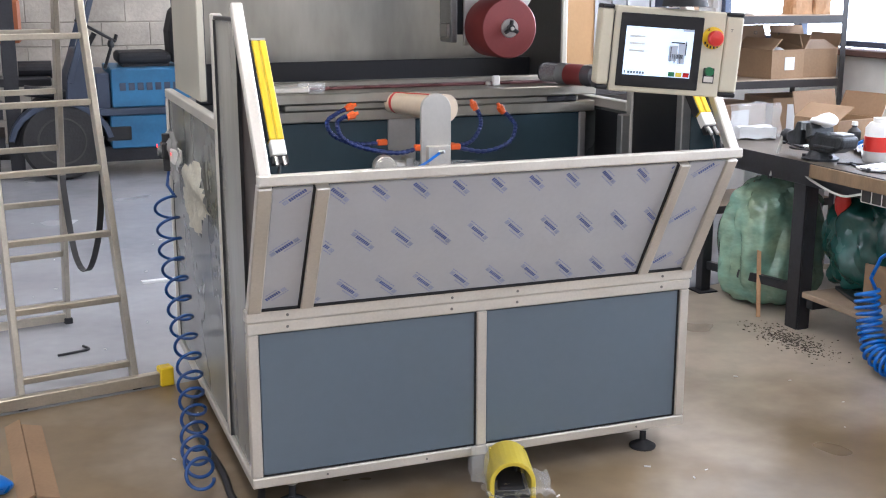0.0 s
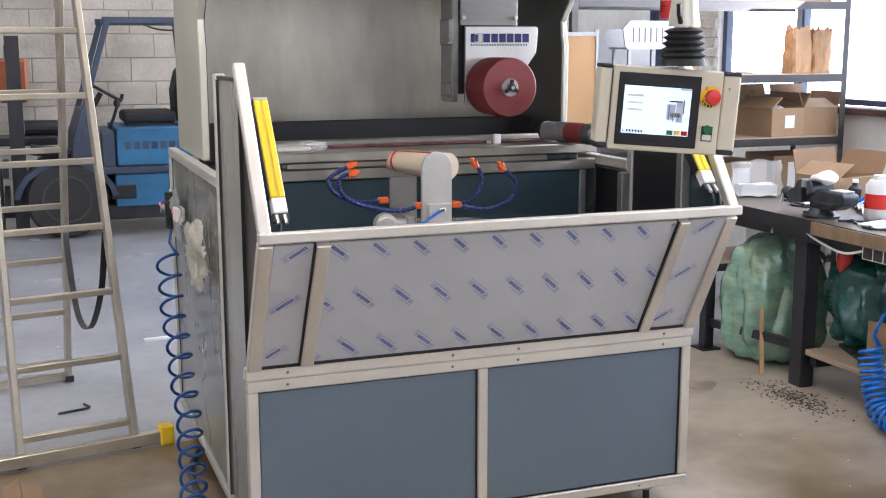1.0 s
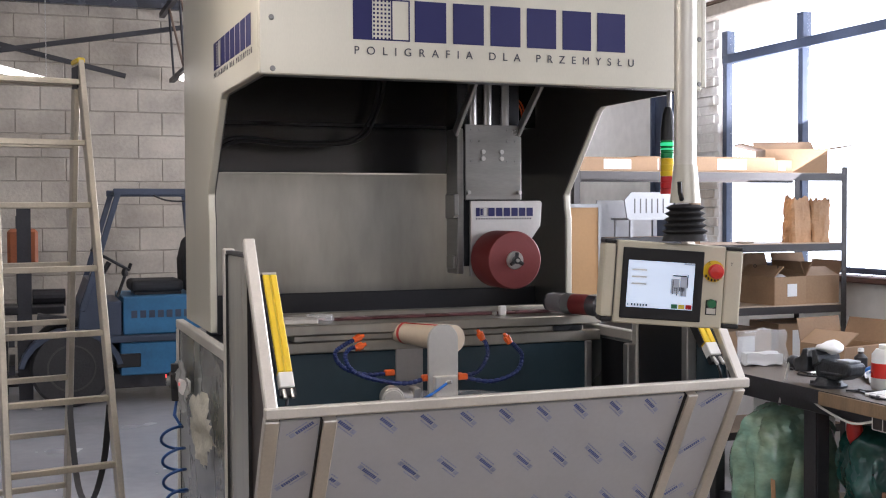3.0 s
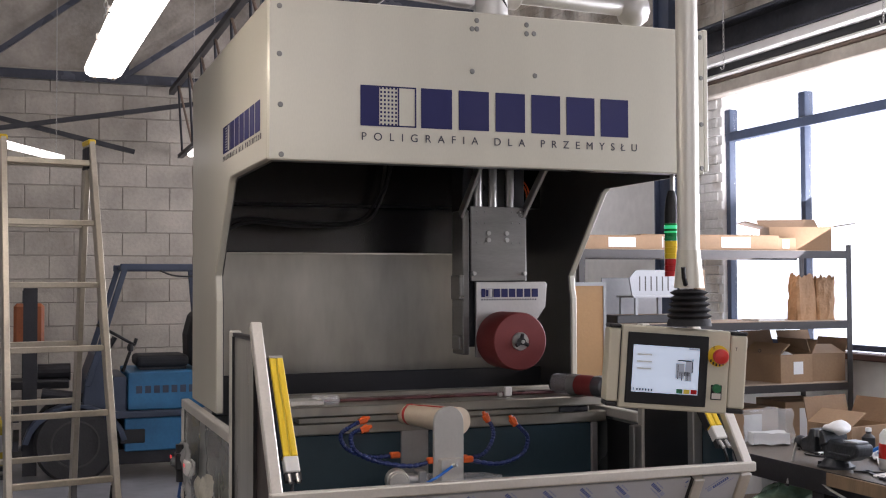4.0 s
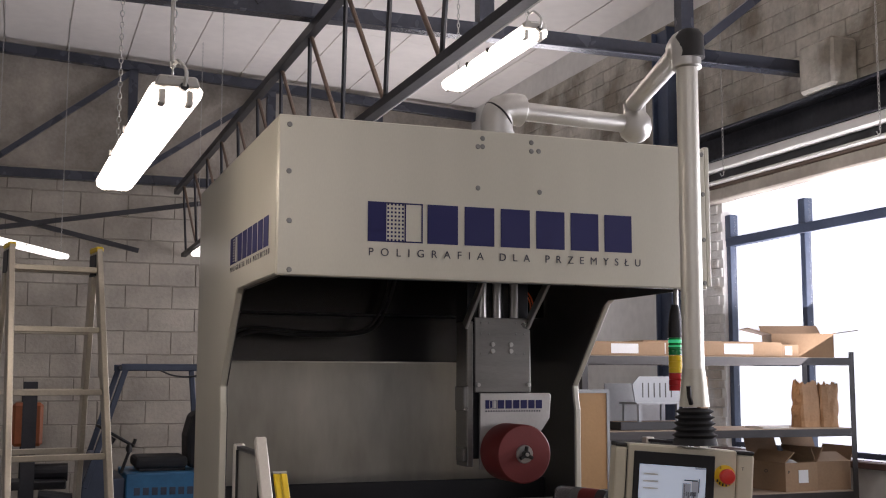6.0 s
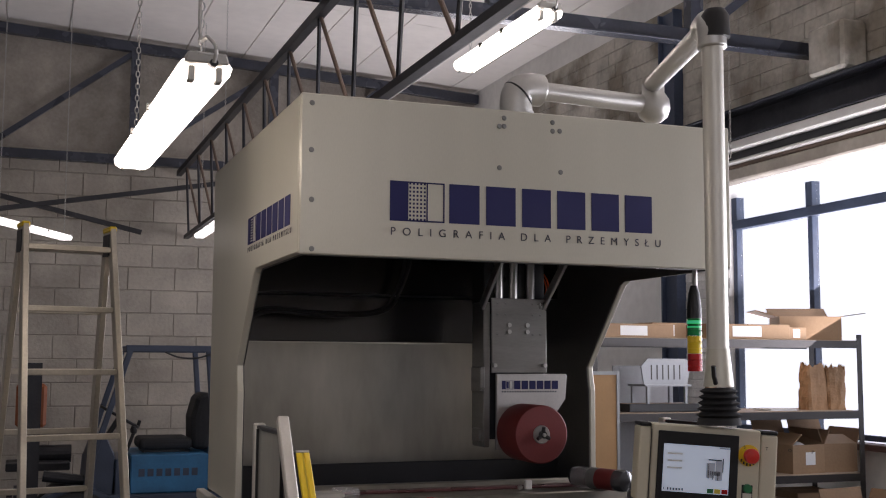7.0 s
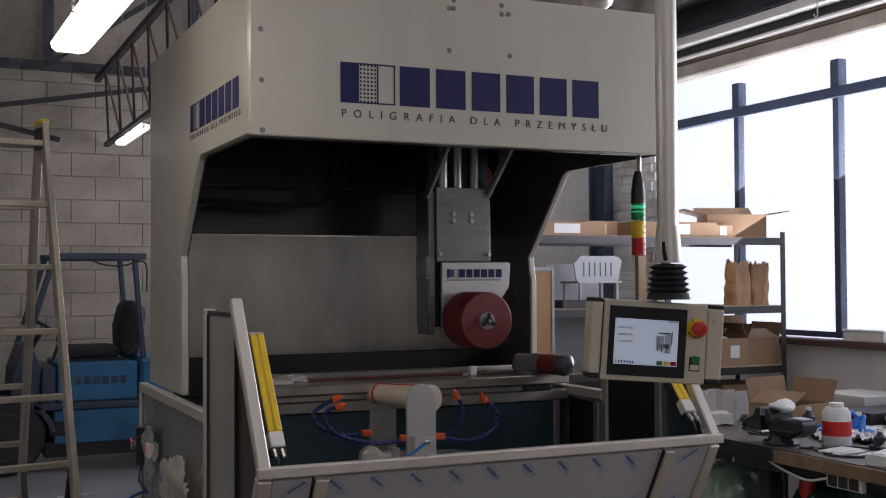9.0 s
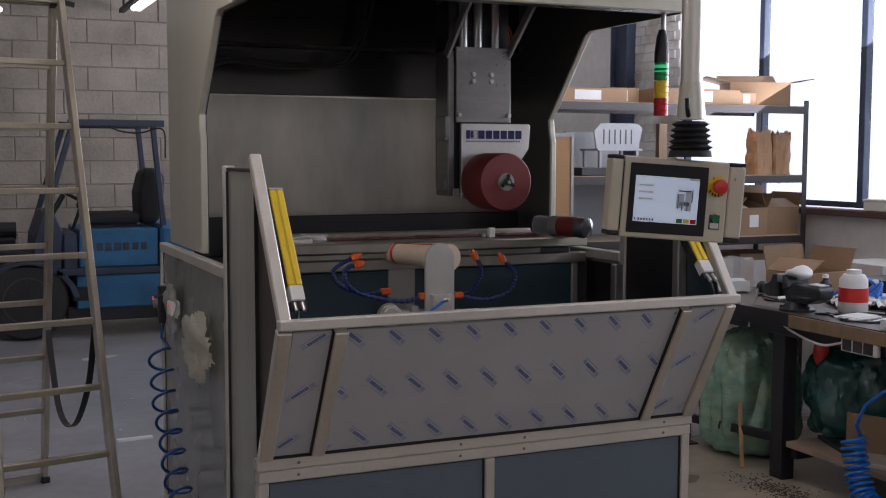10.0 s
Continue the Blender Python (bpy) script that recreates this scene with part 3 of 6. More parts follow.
strip_lamp((-0.375, 0.05, 2.53), 1.6, 1.5, chain=2.95).scale = (1.12, 1, 1.0)
strip_lamp((1.47, 1.68, 3.42), 0, 1.1, chain=2.0).scale = (1.2, 1, 1.2)
strip_lamp((1.02, 8.0, 3.14), 0, chain=2.34, label="lit fluorescent strip light hung near the block wall", tube_glow=M_TUBEDIM)
strip_lamp((-0.66, 7.98, 3.05), -26, chain=2.5, label="lit fluorescent strip light hung at a slant near the block wall", tube_glow=M_TUBEDIM)

# ---- printing machine ----
W, D, T = 1.62, 1.68, 0.036
machine = thing("printing_machine", "large cream and stainless industrial printing machine with open hood", "industrial machine")


def rail(name, x0, x1, y0, y1, z0, z1, material=M_FRAME, parent=machine, bevel=0.004, label=""):
    return part(name, box(x0, x1, y0, y1, z0, z1), material, parent, label, bevel=bevel)


# lower cabinet front
rail("bottom_rail", 0, W, 0, T, 0.09, 0.125)
# added sheets that keep the floor under the machine in shadow
rail("underside_shade_pan", T + 0.002, W - T - 0.002, T + 0.002, D - T - 0.002, 0.091, 0.097, M_GREYPAINT)
rail("underside_shade_skirt", T + 0.002, W - T - 0.002, 0.62, 0.63, 0.012, 0.0905, M_DARKGAP)
rail("upper_rail", 0, W, -0.002, T, 0.613, 0.651)
rail("cross_beam", -0.004, W + 0.004, -0.006, T, 0.653, 0.693)
for x0 in (0, 0.785, W - T):
    rail("corner_post" if x0 != 0.785 else "centre_post", x0, x0 + T, 0.001, T, 0.126, 0.612)
for x0, x1 in ((T, 0.785), (0.785 + T, W - T)):
    rail("front_panel", x0 + 0.004, x1 - 0.006, 0.012, 0.02, 0.13, 0.608, M_PANEL, bevel=0.0015, label="blue-grey smooth front panel")
    rail("gasket", x1 - 0.006, x1 - 0.0005, 0.009, 0.018, 0.127, 0.611, M_BLACK, bevel=0)
    rail("gasket", x0 + 0.0005, x1 - 0.007, 0.009, 0.018, 0.609, 0.6125, M_BLACK, bevel=0)
    rail("gasket", x0 + 0.0005, x1 - 0.007, 0.009, 0.018, 0.1255, 0.129, M_BLACK, bevel=0)


def screw(x, y, z, parent, r=0.006, axis=(0, -1, 0)):
    a = Vector((x, y, z))
    d = Vector(axis)
    bm = rod(bmesh.new(), a, a + d * 0.003, r, r * 0.8, 12)
    rod(bm, a + d * 0.003, a + d * 0.0034, r * 0.45, n=6)
    return part("screw", bm, M_SCREW, parent)


for x in (0.13, 0.69, 0.93, 1.5):
    screw(x, -0.006, 0.672, machine, 0.005)
    screw(x, -0.002, 0.632, machine, 0.005)
for x in (0.25, 1.42, 0.6):
    screw(x, 0.0, 0.107, machine, 0.004)

# sides: a lower bay at the back and a wing with a slanted front edge
for s, xs in ((0, 0.0), (1, W)):
    f = 1 if s == 0 else -1
    def sx(a, b):
        return (xs + f * a, xs + f * b) if f > 0 else (xs + f * b, xs + f * a)
    rail("side_rail", *sx(0, T), T + 0.001, D, 0.09, 0.125)
    rail("side_post", *sx(0, T), 0.40, 0.44, 0.126, 1.598)
    rail("side_post", *sx(0, T), D - T, D, 0.126, 1.21)
    rail("side_top_rail", *sx(0, T), 0.441, D, 1.211, 1.25)
    rail("wing_top_edge", *sx(0.006, T - 0.006), 0.06, 0.399, 1.58, 1.592, M_DARK_STEEL, bevel=0.002)
    part("side_panel", box(*sx(0.012, 0.018), 0.444, D - T - 0.003, 0.129, 1.208), M_FROST, machine, "dusty grey side panel")
    part("side_gasket", box(*sx(0.009, 0.02), 0.4405, 0.4435, 0.127, 1.209), M_BLACK, machine)
    part("side_gasket", box(*sx(0.009, 0.02), D - T - 0.0028, D - T - 0.0004, 0.127, 1.209), M_BLACK, machine)
    wing = [(0.037, 0.13), (0.396, 0.13), (0.396, 1.578), (0.062, 1.578), (0.047, 0.7), (0.037, 0.69)]
    # brown sheet fills the open gap by the rail, its shade painted in
    part("wing_gap_shade", prism([(0.049, 0.7), (0.064, 1.57), (-0.2, 1.13), (0.012, 0.7)], "x", *sx(0.02, 0.0215)), M_GAPSHADE, machine, "dark brown sheet for the shaded gap behind the slanted rail")
    rail("wing_edge", *sx(0.008, 0.0195), 0.041, 0.0445, 0.7, 1.575, M_BLACK, bevel=0)
    part("wing_panel", prism(wing, "x", *sx(0.012, 0.018)), M_WING, machine, "satin steel wing panel")
    part("wing_gasket", box(*sx(0.004, 0.02), 0.3965, 0.3995, 0.127, 1.579), M_BLACK, machine)
    # right-hand liner black, in place of the dark openings between the posts
    part("inner_liner", prism([(0.04, 0.7), (0.7, 0.7), (0.7, 1.2), (0.445, 1.2), (0.39, 1.57), (0.07, 1.57), (-0.19, 1.15), (0.03, 0.72)], "x", *sx(0.022, 0.028)), M_PANEL_IN if s == 0 else M_DARKGAP, machine)
    m = bmesh.new()
    beam(m, (xs + f * 0.02, -0.25, 1.14), (xs + f * 0.022, 0.085, 1.63), 0.036, 0.034)
    part("slanted_rail", m, M_FRAME, machine, "pale slanted guard rail", bevel=0.004)
    m = bmesh.new()
    beam(m, (xs + f * 0.022, -0.004, 0.694), (xs + f * 0.022, -0.236, 1.128), 0.044, 0.036)
    part("apron_post", m, M_FRAME, machine, bevel=0.004)
# inner posts at the right-hand side of the trough
for y in (-0.005, 0.41):
    rail("inner_post", W - 0.07, W - 0.032, y, y + 0.04, 0.75, 1.39 if y < 0 else 1.205, M_ALU)
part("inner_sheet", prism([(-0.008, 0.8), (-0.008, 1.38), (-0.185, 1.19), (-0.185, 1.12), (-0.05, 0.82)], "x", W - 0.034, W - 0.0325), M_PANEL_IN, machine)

# slanted apron with printed protective film
AX = (0, 0.25 / 0.506, 0.44 / 0.506)
rail("rim", -0.002, W + 0.002, -0.272, -0.236, 1.13, 1.162, label="pale stainless front rim")
V = Vector((0, -0.25, 0.44)).normalized()
N = Vector((0, -0.44, -0.25)).normalized()
U = Vector((1, 0, 0))


def apron(x, v, out=0.0):
    return Vector((x, -0.002, 0.696)) + V * v + N * out


def slab(x0, x1, v0, v1, o0, o1):
    bm = bmesh.new()
    m = Matrix((U, V, N)).transposed().to_4x4()
    m.translation = apron(0, 0)
    return bx(bm, x0, x1, v0, v1, o0, o1, m)


for x0, x1 in ((0.17, 0.212), (1.392, 1.432)):
    part("apron_divider", slab(x0, x1, 0.0, 0.49, -0.018, 0.018), M_FRAME, machine, bevel=0.003)
    part("apron_gasket", slab(x0 - 0.006, x0 - 0.0005, 0.0, 0.49, -0.01, 0.012), M_BLACK, machine)
part("apron_gasket", slab(0.046, W - 0.046, 0.0005, 0.006, -0.012, 0.012), M_BLACK, machine)
rng = random.Random(4)
for x0, x1, turn in ((0.046, 0.163, 38), (0.213, 1.385, -42), (1.433, 1.574, 38)):
    film = part("apron_panel", slab(x0, x1, 0.007, 0.49, -0.004, 0.004), M_FILM, machine, "panel under white printed protective film")
    dark, pale = bmesh.new(), bmesh.new()
    for row, v in enumerate((0.058, 0.262, 0.462)):
        x = x0 - 0.02 + 0.022 * row + (0.05 if x1 - x0 < 0.2 else 0)
        while x < x1 + 0.03:
            for bmm, du, dv, w, h in ((dark, 0.0, 0.0, 0.062, 0.012), (pale, -0.014, 0.014, 0.085, 0.0045), (pale, 0.022, -0.014, 0.066, 0.0045), (pale, -0.043, 0.001, 0.018, 0.015), (pale, 0.043, -0.001, 0.018, 0.015)):
                r = pose(0, 0, 0, 0, 0, turn)
                for c0 in range(8):
                    pts = [r @ Vector((du + (a + c0) * w / 8 - w / 2, dv + b * h / 2, 0)) for a, b in ((0, -1), (0.8, -1), (0.8, 1), (0, 1))]
                    if all(x0 + 0.002 < x + p.x < x1 - 0.002 and 0.009 < v + p.y < 0.485 for p in pts):
                        bmm.faces.new([bmm.verts.new(apron(x + p.x, v + p.y, 0.0047)) for p in pts])
            x += 0.128
    part("print_pattern", dark, M_FILMINK, film, "blue printed bars", kind="stuff")
    part("print_shadow", pale, M_FILMINK2, film, "pale blue printed bars", kind="stuff")

# trough, bed and rear bay
rail("trough_floor", 0.03, W - 0.03, 0.04, 0.7, 0.70, 0.72, M_GREYPAINT)
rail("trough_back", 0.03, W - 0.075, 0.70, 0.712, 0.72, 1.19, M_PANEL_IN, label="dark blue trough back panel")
rail("trough_post", W - 0.105, W - 0.076, 0.69, 0.72, 0.72, 1.19, M_ALU)
rail("bed_rail", T, W - T - 0.002, 0.688, 0.73, 1.191, 1.235, M_BACK)
rail("bed_beam", 0.3, 1.50, 0.68, 0.76, 1.236, 1.261, M_BACK)
rail("bed_plate", 0.22, 1.57, 0.66, 1.05, 1.262, 1.30, M_BACK, label="long stainless machine bed plate")
rail("bed_end_block", 1.36, 1.49, 0.672, 0.679, 1.237, 1.26, M_GREYPAINT)
rail("bed_strip", 0.24, 1.55, 0.80, 0.86, 1.3005, 1.311, M_MAROON, label="dark red strip on the bed")
rail("bed_guide", 0.24, 1.55, 0.93, 0.97, 1.3005, 1.322, M_BACK)
rail("deck", T, W - T, 0.735, D - 0.02, 1.19, 1.21, M_GREYPAINT)
rail("rear_panel", T, W - T, D - 0.02, D - 0.01, 0.12, 1.19, M_PANEL)
# black sheet stands in for the dark gap under the back sheet
rail("dark_gap_sheet", 0.077, 1.578, 1.30, 1.32, 1.21, 1.375, M_DARKGAP, label="black sheet for the dark gap behind the bed")
for x in (0.14, W - 0.14):
    for y in (0.05, D - 0.12):
        foot = part("levelling_foot", lathe([(0.048, 0), (0.05, 0.008), (0.03, 0.02), (0.016, 0.026), (0.012, 0.03), (0.012, 0.091)], 20, Matrix.Translation((x, y, 0))), M_RUBBER, machine, "black levelling foot", smooth=True)
        part("foot_nut", rod(bmesh.new(), (x, y, 0.07), (x, y, 0.0895), 0.02, n=6), M_ALU, foot)

# hood: two side plates, front sheet and top
PROF = [(0.02, 2.65), (0.02, 2.145), (0.68, 2.145)] + [(0.715, 2.13), (0.735, 2.11), (1.02, 1.79), (1.012, 1.73), (1.0, 1.69), (1.0, 1.251), (1.66, 1.251), (1.66, 2.65)]
for x0, x1, liner in ((0.045, 0.072, 0.0725), (1.583, 1.61, 1.579)):
    plate = part("side_plate", prism(PROF, "x", x0, x1), M_CREAM, machine, "cream painted hood side plate", bevel=0.004)
    # thin sheet over each plate's inner face, darker than the cream outside
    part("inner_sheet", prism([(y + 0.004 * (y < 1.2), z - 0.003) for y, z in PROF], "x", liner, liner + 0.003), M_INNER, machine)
hood = rail("hood_front", 0.045, 1.61, 0.0, 0.019, 2.14, 2.652, M_CREAM, label="cream hood front with blue lettering shapes")
rail("hood_top", 0.073, 1.577, 0.02, 1.66, 2.63, 2.652, M_CREAM)
rail("hood_side_flange", 1.611, 1.632, 0.004, 0.03, 2.15, 2.66, M_CREAM)
rail("hood_lip", 0.08, 1.57, 0.02, 0.12, 2.146, 2.152, M_GREYPAINT)
rail("back_sheet", 0.077, 1.577, 1.50, 1.508, 1.30, 1.893, M_BACK, label="plain stainless back sheet")
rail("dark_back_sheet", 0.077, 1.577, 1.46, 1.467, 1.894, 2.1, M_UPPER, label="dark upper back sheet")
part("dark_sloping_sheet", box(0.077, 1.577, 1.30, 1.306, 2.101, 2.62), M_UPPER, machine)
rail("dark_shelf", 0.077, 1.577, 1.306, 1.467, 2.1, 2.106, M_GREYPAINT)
for x, z in ((0.08, 2.62), (0.08, 2.47), (0.083, 2.312), (0.086, 2.157), (1.597, 2.63), (1.6, 2.484), (1.6, 2.318), (1.6, 2.162), (0.723, 2.595), (0.74, 2.624), (0.74, 2.596), (0.723, 2.454), (0.92, 2.623), (0.92, 2.593), (0.947, 2.595), (0.95, 2.453)):
    screw(x, 0.0, z, hood, 0.009)


def logo(parent, m, w, h, block, text=True, letters=6):
    """A blue square, a dotted square, an outlined square and plain blocks for the letters, w wide and h high, in the plane z = 0 of m."""
    s = h * 0.48
    e = 0.0012
    def q(name, *rects):
        bm = bmesh.new()
        for x0, x1, y0, y1 in rects:
            bx(bm, x0, x1, y0, y1, 0, e, m)
        part(name, bm, block, parent)
    q("logo_square", (0, s, 0, h))
    if h > 0.08:
        q("logo_dot_field", *[(s + s * (i + 0.25) / 5, s + s * (i + 0.75) / 5, h * (k + 0.25) / 10, h * (k + 0.75) / 10) for i in range(5) for k in range(10)])
    else:
        q("logo_grey_field", (s * 1.2, s * 1.8, h * 0.1, h * 0.9))
    t = h * 0.035
    q("logo_outline", (s, s * 2.95, 0, t), (s, s * 2.95, h - t, h), (s * 2.93, s * 2.93 + t, 0, h), (s * 2, s * 2 + t, 0, h))
    x0 = s * 3.1 + h * 0.08
    step = (w - x0) / letters
    for i in range(letters):
        q("logo_block", (x0 + step * i, x0 + step * (i + 0.82), 0, h))


FRONTM = Matrix(((1, 0, 0, 0), (0, 0, -1, 0), (0, 1, 0, 0), (0, 0, 0, 1)))
SIDEM = Matrix(((0, 0, -1, 0), (-1, 0, 0, 0), (0, 1, 0, 0), (0, 0, 0, 1)))
logo(hood, Matrix.Translation((0.34, -0.0005, 2.258)) @ FRONTM, 0.987, 0.13, M_INK)
lettering("slogan", "POLIGRAFIA DLA PRZEMYSŁU", 0.036, Matrix.Translation((0.342, -0.0012, 2.212)) @ FRONTM, M_INKGREY, hood, 0.995)
plate_left = [o for o in machine.children if o.name.startswith("side_plate")][0]
logo(plate_left, Matrix.Translation((0.0445, 0.84, 2.245)) @ SIDEM, 0.73, 0.1, M_INK)
lettering("slogan", "POLIGRAFIA DLA PRZEMYSŁU", 0.027, Matrix.Translation((0.044, 0.84, 2.217)) @ SIDEM, M_INKGREY, plate_left, 0.73)

# carriage with the red print roll
carriage = part("carriage_plate", box(1.02, 1.262, 0.765, 0.777, 1.765, 2.065), M_CARRIAGE, machine, "ground steel carriage plate", bevel=0.002)
for z in (1.93, 1.957):
    for x in (1.095, 1.175):
        part("bolt", rod(bmesh.new(), (x, 0.765, z), (x, 0.757, z), 0.009, n=12), M_STAIN, carriage)
for x in (1.045, 1.08, 1.2, 1.235):
    for z in (1.92, 2.0, 2.045):
        screw(x, 0.765, z, carriage, 0.004)
for x in (1.03, 1.25):
    part("knurled_screw", rod(bmesh.new(), (x, 0.763, 1.795), (x, 0.75, 1.795), 0.008, n=12), M_ALU, carriage)
face = [(1.04, 1.46), (1.20, 1.46), (1.345, 1.66)] + arc(1.34, 1.75, 0.012, 0, 90, 4) + [(1.04, 1.762)]
name_plate = part("head_plate", prism(face, "y", 0.762, 0.78), M_ALU, machine, "pale head plate with a blue logo", bevel=0.002)
logo(name_plate, Matrix.Translation((1.062, 0.7612, 1.7)) @ FRONTM, 0.255, 0.034, M_INK)
bm = bmesh.new()
for i in range(22):
    bx(bm, 1.062 + i * 0.0112, 1.068 + i * 0.0112, 0.7605, 0.7615, 1.687, 1.693)
part("small_print", bm, M_INKGREY, name_plate)
rail("slide_column", 1.0, 1.27, 0.80, 0.93, 1.5, 2.6, M_GREYPAINT)
rail("slide_body", 0.99, 1.018, 0.78, 0.9, 1.47, 2.05, M_CARRIAGE)
rail("slide_bracket", 0.968, 0.989, 0.76, 0.86, 1.69, 1.79, M_CARRIAGE)
rail("slide_bracket", 0.972, 0.989, 0.78, 0.86, 1.49, 1.545, M_CARRIAGE)
for x in (1.06, 1.125, 1.2):
    part("slide_shaft", rod(bmesh.new(), (x, 0.79, 2.066), (x, 0.79, 2.6), 0.018, n=16), M_STAIN, machine, smooth=True)
for x0, x1 in ((0.985, 1.03), (1.255, 1.315)):
    m = bmesh.new()
    beam(m, (x0, 0.79, 2.03), (x1, 0.62, 2.28), 0.012, 0.05, (0, 1, 0))
    part("carriage_brace", m, M_ALU, machine, bevel=0.002)
roll_m = Matrix.Translation((1.15, 0.58, 1.53)) @ pose(0, 0, 0, -90, 0, 0)
roll = part("print_roll", lathe([(0.03, 0.012), (0.036, 0.0), (0.108, 0.0), (0.113, 0.006), (0.113, 0.176), (0.108, 0.18), (0.03, 0.18)], 48, roll_m), M_RED, machine, "dark red rubber print roll", smooth=True)
part("roll_hub", lathe([(0.0, -0.004), (0.033, -0.004), (0.036, 0.0), (0.036, 0.012), (0.0, 0.012)], 32, roll_m), M_STAIN, roll, "bright steel hub", smooth=True)
m = bmesh.new()
for a in (90, 210, 330):
    c, s = math.cos(radians(a)), math.sin(radians(a))
    rod(m, (1.15, 0.566, 1.53), (1.15 + 0.03 * c, 0.558, 1.53 + 0.03 * s), 0.009, 0.007, 10)
rod(m, (1.15, 0.58, 1.53), (1.15, 0.556, 1.53), 0.014, n=14)
part("star_knob", m, M_BLACK, roll, "black three-armed knob")
m = bmesh.new()
rod(m, (1.15, 0.556, 1.53), (1.15, 0.549, 1.53), 0.007, n=10)
part("knob_bolt", m, M_STAIN, roll)
# cables inside the hood
for pts in ([(0.09, 1.28, 1.93), (0.13, 1.26, 2.0), (0.22, 1.25, 2.03), (0.42, 1.25, 2.015), (0.66, 1.22, 2.02), (0.75, 1.2, 2.1), (0.79, 1.18, 2.25), (0.79, 1.18, 2.5)],
            [(0.09, 1.27, 1.915), (0.14, 1.25, 1.985), (0.24, 1.24, 2.015), (0.45, 1.24, 2.0), (0.7, 1.21, 2.02), (0.78, 1.19, 2.13), (0.82, 1.17, 2.3), (0.82, 1.17, 2.5)]):
    part("black_cable", tube(bmesh.new(), smooth_path(pts), 0.008, 8), M_BLACK, machine, "black cable inside the hood", smooth=True)
for r in (0.05, 0.062):
    part("orange_air_hose", tube(bmesh.new(), [(1.3 + r * math.cos(radians(a)), 0.95, 2.12 + r * 1.3 * math.sin(radians(a))) for a in range(-150, 90, 15)], 0.004, 6), M_ORANGE, machine)

# print form on its holders
m = prism([(0.7, 1.0), (0.812, 1.0), (0.812, 1.265)] + arc(0.756, 1.265, 0.056, 0, 180, 14)[1:-1] + [(0.7, 1.265)], "y", 0.32, 0.335)
part("form_holder", m, M_PALEGREY, machine, "white rounded upright holder plate", bevel=0.002)
part("holder_block", box(0.715, 0.80, 0.29, 0.319, 1.06, 1.14), M_FRAME, machine, bevel=0.003)
part("rear_holder", box(0.70, 0.81, 0.69, 0.70, 0.99, 1.215), M_ALU, machine, bevel=0.002)
form = part("print_form", rod(bmesh.new(), (0.80, 0.336, 1.265), (0.708, 0.74, 1.257), 0.05, 0.038, n=32), M_CREAMWOOD, machine, "cream cylindrical print form", smooth=True)
part("form_band", rod(bmesh.new(), (0.7274, 0.655, 1.2587), (0.731, 0.639, 1.259), 0.0414, n=32), M_REDPLAST, form, "red band")
part("form_stripe", beam(bmesh.new(), (0.785, 0.34, 1.310), (0.709, 0.70, 1.2925), 0.014, 0.008), M_REDPLAST, form)
part("holder_base", box(0.64, 0.9, 0.27, 0.5, 0.93, 1.0), M_ALU, machine, bevel=0.005)
part("holder_pedestal", box(0.7, 0.82, 0.3, 0.66, 0.72, 0.93), M_GREYPAINT, machine, bevel=0.004)
part("clamp_bracket", box(0.641, 0.669, 0.31, 0.37, 1.0, 1.1), M_ALU, machine, bevel=0.003)
clamp = part("clamp_shaft", rod(bmesh.new(), (0.64, 0.34, 1.065), (0.575, 0.34, 1.07), 0.024, n=20), M_ALU, machine, smooth=True)
part("clamp_collar", rod(rod(bmesh.new(), (0.575, 0.37, 1.068), (0.567, 0.318, 1.066), 0.041, n=28), (0.567, 0.318, 1.066), (0.566, 0.31, 1.066), 0.034, n=28), M_FRAME, clamp, "round steel clamp collar", bevel=0.003)
part("clear_wrap", crumple(bx(bmesh.new(), 0.70, 0.93, 0.26, 0.4, 1.0, 1.07), 0.014, 25, 3), M_PLASTIC, machine)


def coolant_hose(pts, nozzle_dir):
    path = smooth_path(pts, 14)
    radii = [0.0085 if i % 3 else 0.0062 for i in range(len(path))]
    h = part("coolant_hose", tube(bmesh.new(), path, 0.008, 8, radii=radii), M_LOC, machine, "dark blue segmented coolant hose")
    e, d = Vector(pts[-1]), Vector(nozzle_dir).normalized()
    bm = rod(bmesh.new(), e - d * 0.012, e + d * 0.03, 0.012, 0.006, 12)
    rod(bm, e - d * 0.002, e + d * 0.016, 0.014, n=6)
    part("nozzle", bm, M_ORANGE, h, "orange nozzle")
    s = Vector(pts[0])
    part("hose_base", bx(bmesh.new(), s.x - 0.019, s.x + 0.019, s.y - 0.012, s.y + 0.012, s.z - 0.008, s.z + 0.014), M_ORANGE, h, "orange hose base", bevel=0.004)


coolant_hose([(0.7, 0.34, 1.128), (0.614, 0.34, 1.116), (0.49, 0.35, 1.14), (0.424, 0.36, 1.177), (0.408, 0.36, 1.225), (0.43, 0.36, 1.246), (0.455, 0.36, 1.249)], (1, 0, 0.35))
coolant_hose([(0.6, 0.46, 1.136), (0.5, 0.45, 1.139), (0.42, 0.45, 1.172), (0.396, 0.45, 1.22), (0.43, 0.45, 1.248), (0.475, 0.45, 1.268)], (1, 0, 0.4))
coolant_hose([(0.835, 0.34, 1.125), (0.95, 0.34, 1.105), (1.05, 0.35, 1.132), (1.075, 0.35, 1.188), (1.05, 0.35, 1.224), (1.02, 0.35, 1.25)], (-0.6, 0, 0.9))
